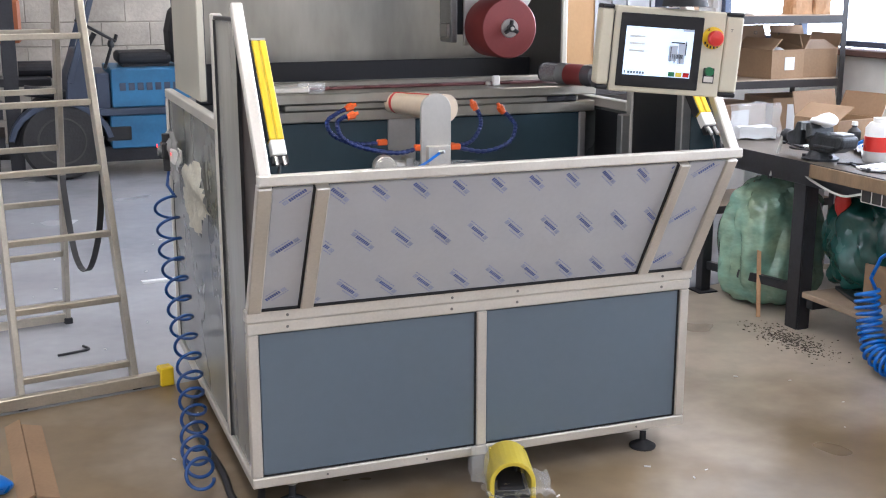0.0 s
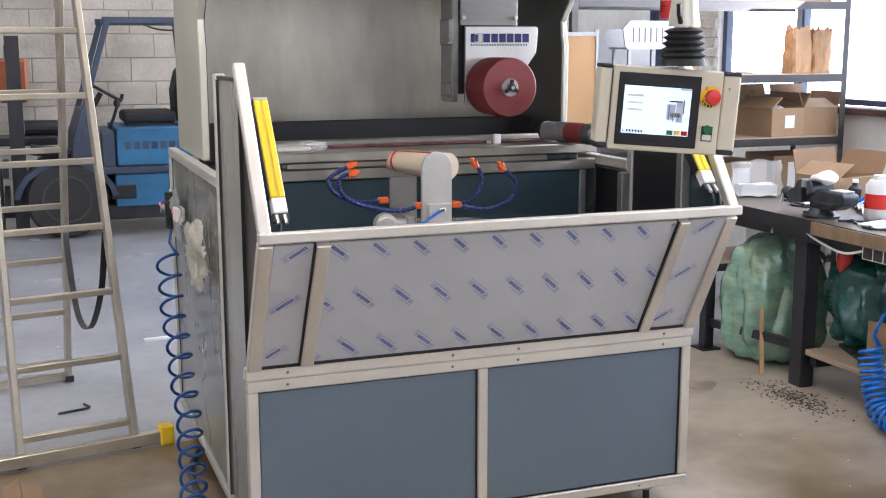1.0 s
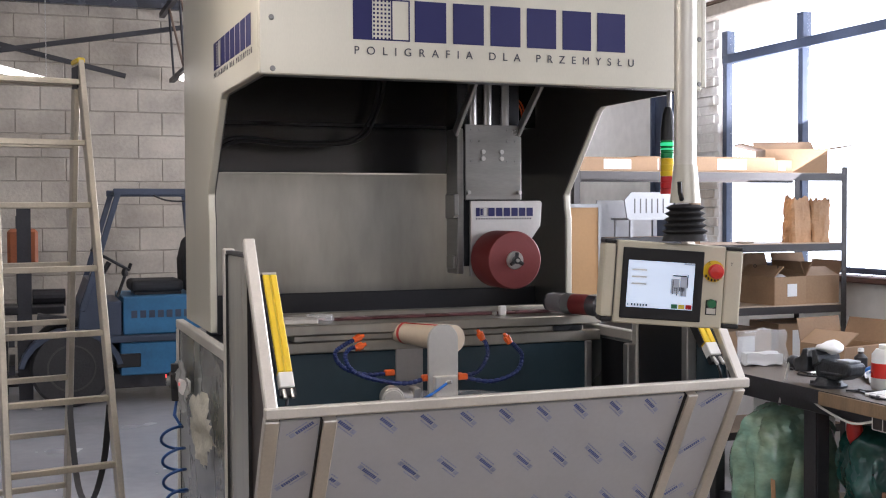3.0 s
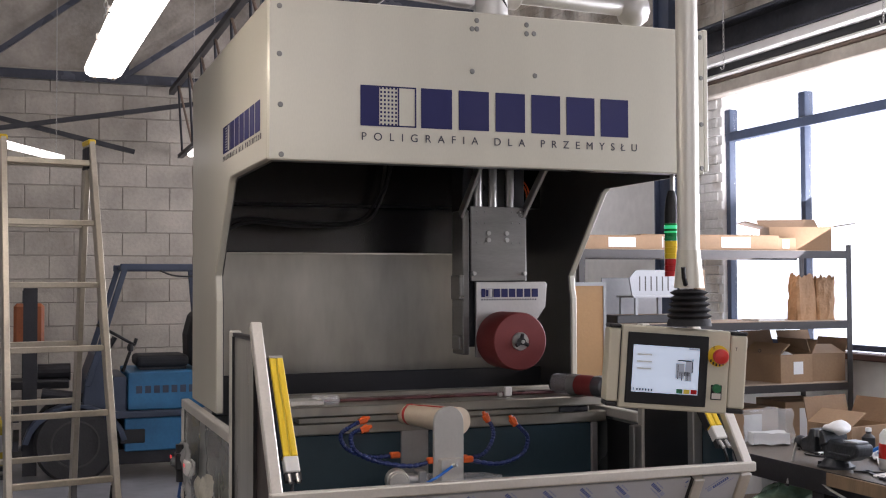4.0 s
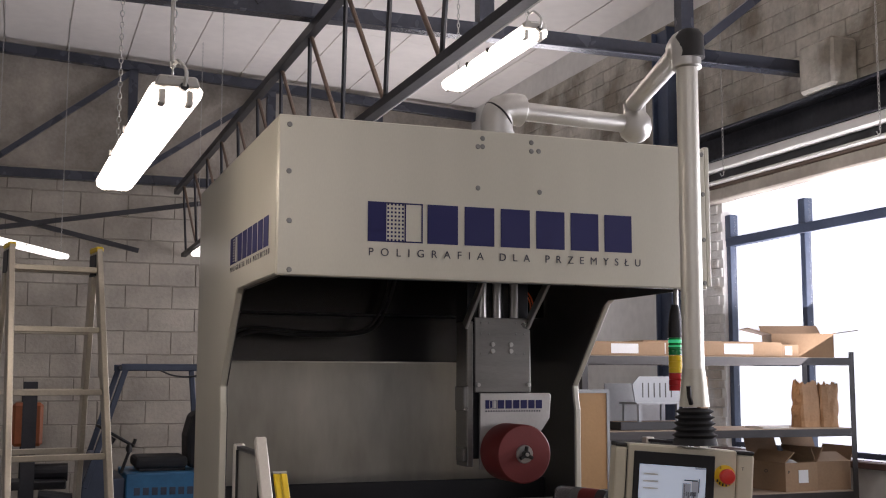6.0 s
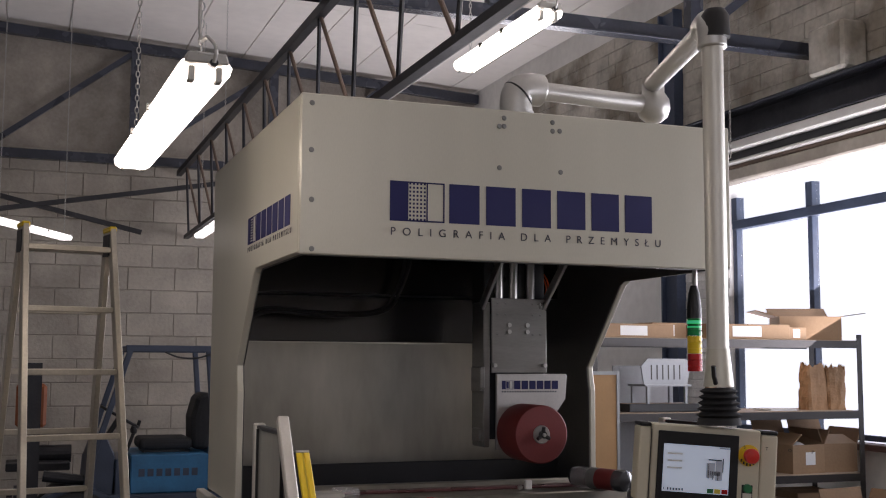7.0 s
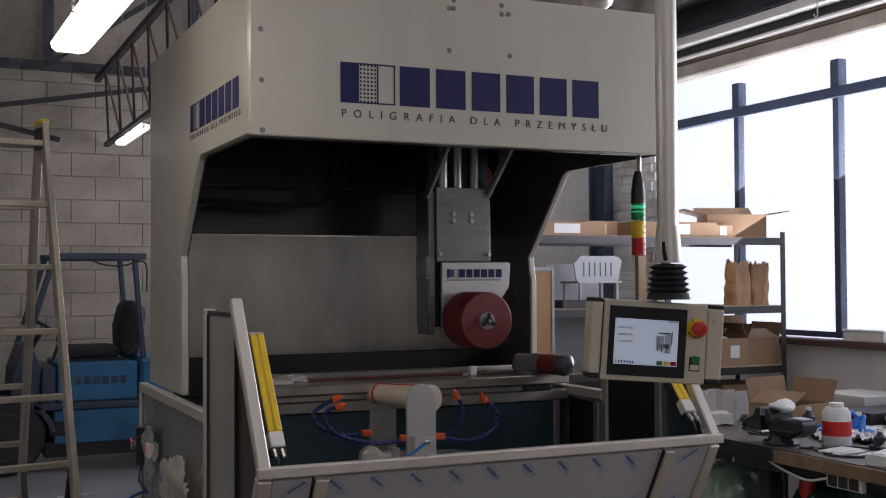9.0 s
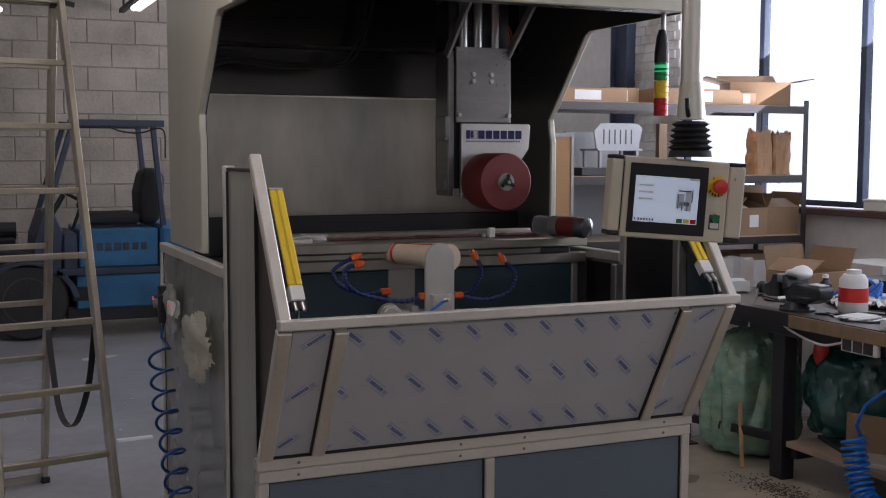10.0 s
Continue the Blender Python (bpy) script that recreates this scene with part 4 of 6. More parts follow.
coolant_hose([(0.86, 0.45, 1.112), (0.94, 0.45, 1.126), (0.979, 0.45, 1.181), (0.975, 0.45, 1.225), (0.955, 0.45, 1.255)], (-0.5, 0, 0.9))
part("air_tube", tube(bmesh.new(), smooth_path([(0.755, 0.285, 1.115), (0.7, 0.275, 1.085), (0.64, 0.29, 1.05), (0.63, 0.3, 1.02)]), 0.005), M_BRIGHTBLUE, machine)
part("tube_fitting", rod(bmesh.new(), (0.756, 0.29, 1.116), (0.77, 0.275, 1.122), 0.007, n=10), M_STAIN, machine)

# spare roll and small blocks on the bed
sr_a, sr_b = Vector((1.415, 0.80, 1.343)), Vector((1.51, 0.55, 1.343))
d = (sr_b - sr_a)
spare = part("bed_roll", rod(bmesh.new(), sr_a, sr_a + d * 0.45, 0.041, n=28), M_PLASTIC, machine, "red roll in clear wrap lying on the bed", smooth=True)
part("roll_core", rod(bmesh.new(), sr_a - d * 0.06, sr_a + d * 0.44, 0.036, n=28), M_GREYPAINT, spare, smooth=True)
part("roll_ring", rod(bmesh.new(), sr_a + d * 0.3, sr_a + d * 0.46, 0.043, n=28), M_FROST, spare, smooth=True)
part("roll_red_band", rod(bmesh.new(), sr_a + d * 0.462, sr_a + d * 0.8, 0.042, n=28), M_RED, spare, smooth=True)
part("roll_cap", lathe([(0.0, 0.0), (0.043, 0.0), (0.045, 0.025), (0.04, 0.045), (0.024, 0.056), (0.0, 0.068)], 24, Matrix.Translation(sr_a + d * 0.8) @ d.to_track_quat("Z", "Y").to_matrix().to_4x4()), M_CAP, spare, smooth=True)
rail("sensor_block", 1.155, 1.185, 0.74, 0.76, 1.301, 1.341, M_WHITE)
rail("sensor_block", 1.125, 1.145, 0.74, 0.755, 1.301, 1.32, M_STAIN)
part("clear_lens", lathe([(0.0, 0), (0.05, 0), (0.055, 0.01), (0.05, 0.03), (0.0, 0.036)], 20, Matrix.Translation((0.42, 0.76, 1.301))), M_PLASTIC, machine, smooth=True)
rail("bed_tray", 0.27, 0.40, 0.70, 0.79, 1.301, 1.322, M_FRAME)

# light curtains beside the slanted rails
for xs, f in ((0.0, 1), (W, -1)):
    a, b = Vector((xs + f * 0.078, 0.055, 1.518)), Vector((xs + f * 0.084, -0.13, 1.24))
    if f < 0:
        a, b = Vector((xs + f * 0.085, 0.03, 1.48)), Vector((xs + f * 0.085, -0.16, 1.265))
    d = (b - a).normalized()
    lc = part("light_curtain", beam(beam(bmesh.new(), a + Vector((-0.012, 0, 0)), b + Vector((-0.012, 0, 0)), 0.02, 0.034), a + Vector((0.012, 0, 0)), b + Vector((0.012, 0, 0)), 0.02, 0.034), M_YELLOW, machine, "yellow safety light curtain bar", bevel=0.003)
    part("curtain_groove", beam(bmesh.new(), a, b, 0.006, 0.024), M_YELLOWPL, lc)
    part("curtain_side", beam(bmesh.new(), a + Vector((-0.025, 0.004, 0)), b + Vector((-0.025, 0.004, 0)), 0.004, 0.034), M_BLACK, lc)
    part("curtain_end", beam(bmesh.new(), b, b + d * 0.05, 0.044, 0.034), M_WHITE, lc, "pale end piece", bevel=0.003)
    part("curtain_bracket", beam(bmesh.new(), b + d * 0.05, b + d * 0.075, 0.05, 0.02), M_BLACK, lc)
    for k in (-0.012, 0.012):
        part("curtain_screw", rod(bmesh.new(), b + d * 0.05 + Vector((k, -0.012, 0.0)), b + d * 0.075 + Vector((k, -0.02, 0)), 0.006, n=8), M_STAIN, lc)
    part("curtain_top", beam(bmesh.new(), a - d * 0.008, a, 0.044, 0.03), M_ALU, lc)
    part("curtain_mount", box(min(a.x - f * 0.035, a.x - f * 0.06), max(a.x - f * 0.035, a.x - f * 0.06), a.y - 0.01, a.y + 0.04, a.z - 0.03, a.z + 0.03), M_BLACK, lc, bevel=0.006)
    part("curtain_cable", tube(bmesh.new(), smooth_path([b + d * 0.07, b + d * 0.1 + Vector((f * -0.01, 0.01, -0.02)), b + d * 0.1 + Vector((f * -0.03, 0.04, -0.06))]), 0.005), M_BLACK, lc)

# hanging control panel on its arm
HX, HY, HZ = 1.16, -0.6, 1.68
base = part("arm_base", lathe([(0.075, 0), (0.075, 0.03), (0.064, 0.034), (0.064, 0.055), (0.0, 0.055)], 28, Matrix.Translation((0.92, 0.3, 2.665))), M_GREYPIPE, machine, "light grey swivel base", smooth=True)
part("base_elbow", tube(bmesh.new(), smooth_path([(0.92, 0.3, 2.715), (0.918, 0.3, 2.765), (0.935, 0.302, 2.8), (0.985, 0.306, 2.812), (1.02, 0.31, 2.812)], 6), 0.06, 24), M_GREYPIPE, base, "rounded grey elbow", smooth=True)
part("elbow_seam", tube(bmesh.new(), [(0.926 + 0.062 * math.cos(radians(q)) * 0.72, 0.301 + 0.062 * math.sin(radians(q)), 2.782 - 0.062 * math.cos(radians(q)) * 0.72) for q in range(0, 361, 15)], 0.004, 6), M_BLACK, base)
rail("arm_base_plate", 0.82, 1.03, 0.2, 0.4, 2.6525, 2.665, M_CREAM)
part("support_arm", rod(bmesh.new(), (0.95, 0.3, 2.81), (1.5, 0.36, 2.812), 0.035, n=24), M_GREYPIPE, machine, "light grey support tube", smooth=True)
elbow = part("arm_joint", lathe([(0.0, -0.072), (0.03, -0.066), (0.055, -0.045), (0.066, -0.012), (0.062, 0.022), (0.048, 0.044), (0.044, 0.05), (0.044, 0.085), (0.0, 0.088)], 28, Matrix.Translation((1.53, 0.355, 2.808))), M_GREYPIPE, machine, "rounded grey arm joint", smooth=True)
part("upper_arm", rod(bmesh.new(), (1.52, 0.34, 2.89), (1.19, -0.53, 2.835), 0.034, n=24), M_GREYPIPE, machine, smooth=True)
part("arm_corner", tube(bmesh.new(), smooth_path([(1.205, -0.49, 2.842), (1.18, -0.55, 2.84), (HX, -0.595, 2.815), (HX, -0.6, 2.75)], 8), 0.044, 20), M_GREYPIPE, machine, "grey corner piece with a black cap", smooth=True)
part("corner_cap", lathe([(0.0, 0.032), (0.03, 0.026), (0.042, 0.008), (0.044, -0.06), (0.0, -0.06)], 20, Matrix.Translation((HX + 0.005, -0.61, 2.84))), M_BLACK, machine, smooth=True)
part("drop_tube", rod(bmesh.new(), (HX, HY, 1.80), (HX, HY, 2.76), 0.032, n=28), M_DROP, machine, "vertical satin metal drop tube", smooth=True)
part("tube_collar", lathe([(0.033, 0.09), (0.036, 0.06), (0.042, 0.0), (0.044, -0.02), (0.0, -0.02)], 24, Matrix.Translation((HX, HY, 1.76))), M_CREAM, machine, smooth=True)
part("clamp_lever", tube(bmesh.new(), [(HX - 0.03, HY - 0.03, 1.75), (HX - 0.045, HY - 0.045, 1.77), (HX - 0.05, HY - 0.05, 1.80)], 0.007), M_BLACK, machine)
prof = []
for i in range(5):
    z = 1.735 - i * 0.017
    prof += [(0.04 + 0.0025 * i, z), (0.056 + 0.0025 * i, z - 0.008)]
part("rubber_bellows", lathe([(0.0, 1.737)] + prof + [(0.05, 1.648), (0.0, 1.648)], 28, Matrix.Translation((HX, HY, 0))), M_RUBBER, machine, "black rubber bellows", smooth=True)
part("panel_neck", lathe([(0.0, 1.65), (0.06, 1.65), (0.065, 1.63), (0.0, 1.63)], 24, Matrix.Translation((HX, HY, 0))), M_RUBBER, machine, smooth=True)

CP = pose(1.117, -0.6, 1.507, 0, 4.07, -17.8)


def cpart(name, bm, material, parent=machine, label="", bevel=0.0, smooth=False, segs=1):
    bmesh.ops.transform(bm, matrix=CP, verts=bm.verts)
    return part(name, bm, material, parent, label, bevel=bevel, smooth=smooth, segs=segs)


panel = cpart("control_panel", box(-0.166, 0.152, 0.0, 0.085, -0.122, 0.117), M_HMI, machine, "beige operator panel with touchscreen", bevel=0.004)
for x0, x1 in ((-0.202, -0.1672), (0.1535, 0.204)):
    cpart("grip", box(x0, x1, 0.001, 0.08, -0.106, 0.106), M_HMI, panel, "beige side grip", bevel=0.006, segs=2)
    for z0, z1 in ((-0.12, -0.1065), (0.1065, 0.118)):
        cpart("grip_cap", box(x0, x1, 0.001, 0.078, z0, z1), M_BLACK, panel, "black corner cap", bevel=0.005, segs=2)
cpart("rear_box", box(-0.14, 0.19, 0.086, 0.15, -0.1, 0.1), M_WHITE, panel, bevel=0.006)
cpart("grip_seam", box(-0.1675, -0.1665, 0.0, 0.07, -0.1, 0.1), M_BLACK, panel)
cpart("bezel", box(-0.148, 0.088, -0.006, -0.0005, -0.106, 0.098), M_BEZEL, panel, "black screen bezel", bevel=0.002)
screen = cpart("screen", box(-0.131, 0.062, -0.0068, -0.0061, -0.073, 0.062), M_SCREEN, panel, "lit white touchscreen")
for x0, x1, z0, z1, mm in ((0.022, 0.042, -0.035, 0.022, M_SCREENGREY), (-0.005, 0.02, -0.028, 0.016, M_SCREENGREY), (0.0, 0.04, 0.022, 0.026, M_SCREENDARK), (0.042, 0.045, -0.01, 0.03, M_SCREENDARK), (0.006, 0.036, -0.02, -0.008, M_SCREENDARK), (0.0, 0.003, -0.03, 0.012, M_SCREENDARK), (0.012, 0.015, -0.034, -0.01, M_SCREENDARK), (0.028, 0.031, -0.034, -0.01, M_SCREENDARK), (-0.127, -0.124, -0.069, -0.061, M_SCREENDARK), (0.03, 0.062, 0.056, 0.0615, M_SCREENGREY)):
    cpart("screen_mark", box(x0, x1, -0.0073, -0.0069, z0, z1), mm, screen)
for i in range(6):
    cpart("screen_mark", box(-0.117 + i * 0.0085, -0.112 + i * 0.0085, -0.0073, -0.0069, -0.069, -0.062), M_SCREENDARK, screen)
for i in range(3):
    cpart("screen_mark", box(-0.12, -0.075, -0.0072, -0.0069, 0.032 - i * 0.02, 0.038 - i * 0.02), M_WHITE, screen)
for i, mm in enumerate((M_GREENBTN, M_YELLOWPL, M_REDLENS)):
    cpart("screen_button", box(0.0 + i * 0.021, 0.018 + i * 0.021, -0.0073, -0.0069, -0.071, -0.058), mm, screen)
ring = cpart("emergency_plate", rod(bmesh.new(), (0.118, -0.0005, 0.044), (0.118, -0.004, 0.044), 0.031, n=36), M_YELLOW, panel, "yellow disc behind the stop button")
lettering("stop_word", "STOP", 0.013, CP @ Matrix.Translation((0.101, -0.0048, 0.063)) @ FRONTM, M_BLACK, ring, 1.1)
for i in range(6):
    a = radians(215 + i * 22)
    cpart("print_bar", box(0.118 + 0.026 * math.cos(a) - 0.0025, 0.118 + 0.026 * math.cos(a) + 0.0025, -0.0048, -0.0042, 0.044 + 0.026 * math.sin(a) - 0.004, 0.044 + 0.026 * math.sin(a) + 0.004), M_BLACK, ring)
cpart("stop_button", lathe([(0.012, 0.0), (0.012, 0.014), (0.021, 0.016), (0.0225, 0.03), (0.019, 0.036), (0.0, 0.038)], 28, Matrix.Translation((0.118, -0.004, 0.044)) @ pose(0, 0, 0, 90, 0, 0)), M_REDPLAST, panel, "red mushroom stop button", smooth=True)
cpart("button_holder", box(0.102, 0.134, -0.003, -0.0005, -0.083, -0.04), M_BLACK, panel, bevel=0.001)
cpart("button_label", box(0.105, 0.131, -0.0042, -0.0031, -0.08, -0.064), M_FRAME, panel)
cpart("green_button", rod(bmesh.new(), (0.118, -0.003, -0.05), (0.118, -0.012, -0.05), 0.0135, 0.012, n=24), M_GREENBTN, panel, "green push button")

# signal tower under the hood corner
SX, SY = 1.535, 0.1
part("tower_pole", rod(bmesh.new(), (SX + 0.005, SY, 2.08), (SX + 0.005, SY, 2.146), 0.009, n=12), M_ALU, machine)
tower = part("signal_tower", lathe([(0.0, 0.12), (0.012, 0.118), (0.02, 0.09), (0.026, 0.04), (0.027, 0.0), (0.0, 0.0)], 24, Matrix.Translation((SX, SY, 1.97))), M_BLACK, machine, "black-topped signal tower", smooth=True)
for i, (mm, lab) in enumerate(((M_GREENLENS, "lit green lens"), (M_YELLOWLENS, "yellow lens"), (M_REDLENS, "red lens"))):
    z = 1.969 - i * 0.064
    part("lens", lathe([(0.0, 0.0), (0.026, 0.0), (0.026, -0.02), (0.024, -0.022), (0.026, -0.024), (0.026, -0.042), (0.024, -0.044), (0.026, -0.046), (0.026, -0.0625), (0.0, -0.0625)], 24, Matrix.Translation((SX, SY, z))), mm, tower, lab, smooth=True)
part("lit_ring", lathe([(0.0, -0.008), (0.0264, -0.008), (0.0264, -0.019), (0.0, -0.019)], 24, Matrix.Translation((SX, SY, 1.969))), M_GREENLIT, tower, "glowing green ring", smooth=True)
part("lit_ring", lathe([(0.0, -0.029), (0.0264, -0.029), (0.0264, -0.033), (0.0, -0.033)], 24, Matrix.Translation((SX, SY, 1.969))), M_GREENLIT, tower, smooth=True)

# air filter and coiled hose at the machine's side
FY = 1.42
reg = part("air_regulator", box(-0.06, -0.004, FY - 0.04, FY + 0.04, 0.98, 1.05), M_BLACK, machine, "black air regulator with a red light", bevel=0.006)
part("regulator_knob", rod(bmesh.new(), (-0.034, FY, 1.05), (-0.034, FY, 1.085), 0.022, n=16), M_BLACK, reg)
part("filter_bowl", rod(bmesh.new(), (-0.034, FY, 0.93), (-0.034, FY, 0.98), 0.02, 0.022, n=16), M_BLACK, reg, smooth=True)
part("gauge", rod(bmesh.new(), (-0.06, FY, 1.015), (-0.075, FY, 1.015), 0.02, n=20), M_FROST, reg)
part("indicator_light", box(-0.077, -0.0745, FY - 0.008, FY + 0.008, 1.03, 1.042), M_REDLED, reg, "small red light")
part("pressure_switch", box(-0.045, -0.004, 1.2, 1.27, 0.985, 1.045), M_WHITE, machine, bevel=0.006)
part("switch_light", box(-0.047, -0.0455, 1.225, 1.24, 1.02, 1.03), M_REDLED, machine)


def rag(name, y0, y1, z0, z1, out, material, seed, label, n=22):
    bm = bmesh.new()
    grid = {}
    for i in range(n + 1):
        for k in range(n + 1):
            u, v = i / n, k / n
            y, z = y0 + (y1 - y0) * u, z0 + (z1 - z0) * v
            edge = noise.noise(Vector((u * 3, v * 3, seed))) * 0.42
            if abs(u - 0.5) ** 2 + abs(v - 0.5) ** 2 * 1.1 < (0.42 + edge * 0.35) ** 2:
                b = noise.fractal(Vector((u * 4, v * 4, seed + 5)), 1.0, 2.0, 4) * out * 0.9 + noise.noise(Vector((u * 14, v * 9, seed))) * out * 0.4
                grid[i, k] = bm.verts.new((-0.012 - out - b, y, z))
    for (i, k) in list(grid):
        q = [(i, k), (i + 1, k), (i + 1, k + 1), (i, k + 1)]
        if all(c in grid for c in q):
            bm.faces.new([grid[c] for c in q])
    for v in [v for v in bm.verts if not v.link_faces]:
        bm.verts.remove(v)
    bmesh.ops.solidify(bm, geom=bm.faces[:], thickness=0.003)
    return tagged(part(name, bm, material, None, smooth=True), label, "rag" if material is M_RAG else "packaging")


rag("hanging_rag", 0.45, 1.12, 0.77, 1.1, 0.02, M_RAG, 2.0, "crumpled cream rag stuck on the machine's side")
rag("plastic_wrapping", 1.0, 1.6, 0.86, 1.14, 0.02, M_WRAP, 7.0, "torn clear plastic wrapping round the air regulator")


def helix(path, r, turns, wire, material, parent, name, label, n=26):
    raw = smooth_path(path, 24)
    run = [0.0]
    for a, b in zip(raw, raw[1:]):
        run.append(run[-1] + (b - a).length)
    pts, k = [], 0
    for s in range(201):
        goal = run[-1] * s / 200
        while k < len(raw) - 2 and run[k + 1] < goal:
            k += 1
        pts.append(raw[k].lerp(raw[k + 1], (goal - run[k]) / max(1e-9, run[k + 1] - run[k])))
    out, up = [], None
    total = len(pts)
    for s in range(turns * n + 1):
        f = s / (turns * n) * (total - 1)
        i = min(int(f), total - 2)
        p = pts[i].lerp(pts[i + 1], f - i)
        d = (pts[i + 1] - pts[i]).normalized()
        a = Vector((1, 0, 0)) - d * d.x
        a.normalize()
        b = d.cross(a)
        th = 6.28319 * s / n
        rr = r * (1 + 0.06 * math.sin(s * 0.31))
        out.append(p + (a * math.cos(th) + b * math.sin(th)) * rr)
    return out


hose_pts = [(-0.034, FY, 0.93), (-0.045, FY - 0.01, 0.87)] + helix([(-0.062, FY - 0.03, 0.82), (-0.062, 1.2, 0.55), (-0.07, 0.85, 0.25), (-0.11, 0.5, 0.09), (-0.14, 0.2, 0.065)], 0.046, 16, 0.006, M_BLUEHOSE, None, "", "")
hose = part("coiled_air_hose", tube(bmesh.new(), hose_pts, 0.0065, 7), M_BLUEHOSE, None, smooth=True)
tagged(hose, "dark blue coiled air hose hanging from the regulator to the floor", "hose")
cable = part("floor_cable", tube(bmesh.new(), smooth_path([(0.05, 1.3, 0.014), (-0.05, 1.0, 0.014), (-0.06, 0.7, 0.014), (-0.04, 0.35, 0.014), (-0.045, 0.12, 0.014), (0.0, 0.03, 0.014), (0.05, 0.12, 0.014), (0.12, 0.5, 0.014)], 10), 0.013, 10), M_BLACK, None, smooth=True)
tagged(cable, "thick black cable lying on the floor beside the machine", "cable")

# foot pedal
pedal = thing("foot_pedal", "yellow foot switch guard in torn clear wrap", "foot switch", (0.865, -0.1, 0), -17)
outer = [(-0.078, 0.0), (-0.078, 0.06)] + arc(0, 0.06, 0.078, 180, 0, 14)[1:-1] + [(0.078, 0.06), (0.078, 0.0)]
inner = [(0.062, 0.0), (0.062, 0.06)] + arc(0, 0.06, 0.062, 0, 180, 14)[1:-1] + [(-0.062, 0.06), (-0.062, 0.0)]
part("guard", prism(outer + inner, "y", -0.1, 0.09), M_YELLOWPL, pedal, "yellow arched guard", bevel=0.003)
part("base_plate", box(-0.061, 0.061, -0.09, 0.12, 0.001, 0.02), M_BLACK, pedal, bevel=0.004)
part("treadle", box(-0.045, 0.045, -0.07, 0.07, 0.03, 0.045, pose(0, 0, 0, 8, 0, 0)), M_RUBBER, pedal, bevel=0.006)
part("back_wall", box(-0.061, 0.061, 0.07, 0.088, 0.02, 0.115), M_YELLOWPL, pedal)
part("spring_post", rod(bmesh.new(), (0.03, 0.03, 0.02), (0.03, 0.03, 0.09), 0.01, n=12), M_BLACK, pedal)
bm = bmesh.new()
bmesh.ops.create_grid(bm, x_segments=14, y_segments=14, size=0.5)
bmesh.ops.transform(bm, matrix=Matrix.Diagonal((0.24, 0.2, 1, 1)), verts=bm.verts)
for v in bm.verts:
    v.co.z = 0.02 + abs(noise.noise(v.co * 18)) * 0.05
    v.co += Vector((0.02, -0.04, 0)) + noise.noise_vector(v.co * 12) * 0.02
part("wrap", bm, M_PLASTIC, pedal, "torn clear plastic", smooth=True)
bm = crumple(bx(bmesh.new(), -0.13, -0.07, 0.0, 0.12, 0.02, 0.13), 0.012, 20, 5)
part("wrap", bm, M_PLASTIC, pedal)


# ---- ladder ----
ladder = thing("stepladder", "double-sided aluminium stepladder with yellow top hinges", "ladder", (-0.46, 1.35, 0), 11)
AY, AZ = 0.575, 2.4


def ladder_leg(side, y0, w0, w1):
    return (side * w0, y0, 0.03), (side * w1, AY + (0.03 if y0 > AY else -0.03), AZ)


for y0, w0 in ((0.0, 0.235), (1.14, 0.235)):
    for side in (-1, 1):
        a, b = ladder_leg(side, y0, w0, 0.19)
        part("rail", beam(bmesh.new(), a, b, 0.026, 0.06, (0, 1, 0.2)), M_LADDER, ladder, bevel=0.003)
        part("rail_foot", box(a[0] - 0.02, a[0] + 0.02, y0 - 0.035, y0 + 0.035, 0.0, 0.032), M_RUBBER, ladder, bevel=0.004)
    for k in range(9):
        z = 0.108 + 0.2745 * k
        f = (z - 0.03) / (AZ - 0.03)
        w = w0 + (0.19 - w0) * f - 0.013
        y = y0 + (AY + (0.03 if y0 > AY else -0.03) - y0) * f
        part("rung", box(-w, w, y - 0.016, y + 0.016, z - 0.013, z + 0.013), M_LADDER, ladder, bevel=0.003)
for y0 in (-0.035,):
    part("stabiliser_bar", box(-0.42, 0.35, y0 - 0.02, y0 + 0.02, 0.012, 0.062), M_LADDER, ladder, "aluminium stabiliser bar", bevel=0.003)
    for x in (-0.43, 0.36):
        part("bar_end", box(x - 0.03, x + 0.03, y0 - 0.03, y0 + 0.03, 0.0, 0.085), M_YELLOW, ladder, "yellow end cap", bevel=0.006)
part("rear_bar", box(-0.25, 0.25, 1.12, 1.15, 0.012, 0.05), M_LADDER, ladder)
for side in (-1, 1):
    part("hinge", box(side * 0.19 - 0.018, side * 0.19 + 0.018, AY - 0.06, AY + 0.06, AZ - 0.012, AZ + 0.014), M_YELLOW, ladder, "yellow hinge", bevel=0.006)
    part("hinge_plate", box(side * 0.19 - 0.018, side * 0.19 + 0.018, AY - 0.05, AY + 0.05, AZ - 0.12, AZ - 0.021), M_DARK_STEEL, ladder, bevel=0.003)
strap_path = (smooth_path([(0.215, 0.22, 0.9), (0.21, 0.32, 0.62), (0.2, 0.5, 0.42), (0.19, 0.68, 0.45), (0.2, 0.85, 0.72), (0.21, 0.9, 0.8)], 6))
bm = bmesh.new()
loops = []
for i, p in enumerate(strap_path):
    d = (strap_path[min(i + 1, len(strap_path) - 1)] - strap_path[max(i - 1, 0)]).normalized()
    s = Vector((1, 0.15, 0)).normalized()
    u = d.cross(s).normalized()
    loops.append([bm.verts.new(p + s * a * 0.014 + u * b * 0.002) for a, b in ((-1, -1), (1, -1), (1, 1), (-1, 1))])
for a, b in zip(loops, loops[1:]):
    for k in range(4):
        bm.faces.new((a[k], a[(k + 1) % 4], b[(k + 1) % 4], b[k]))
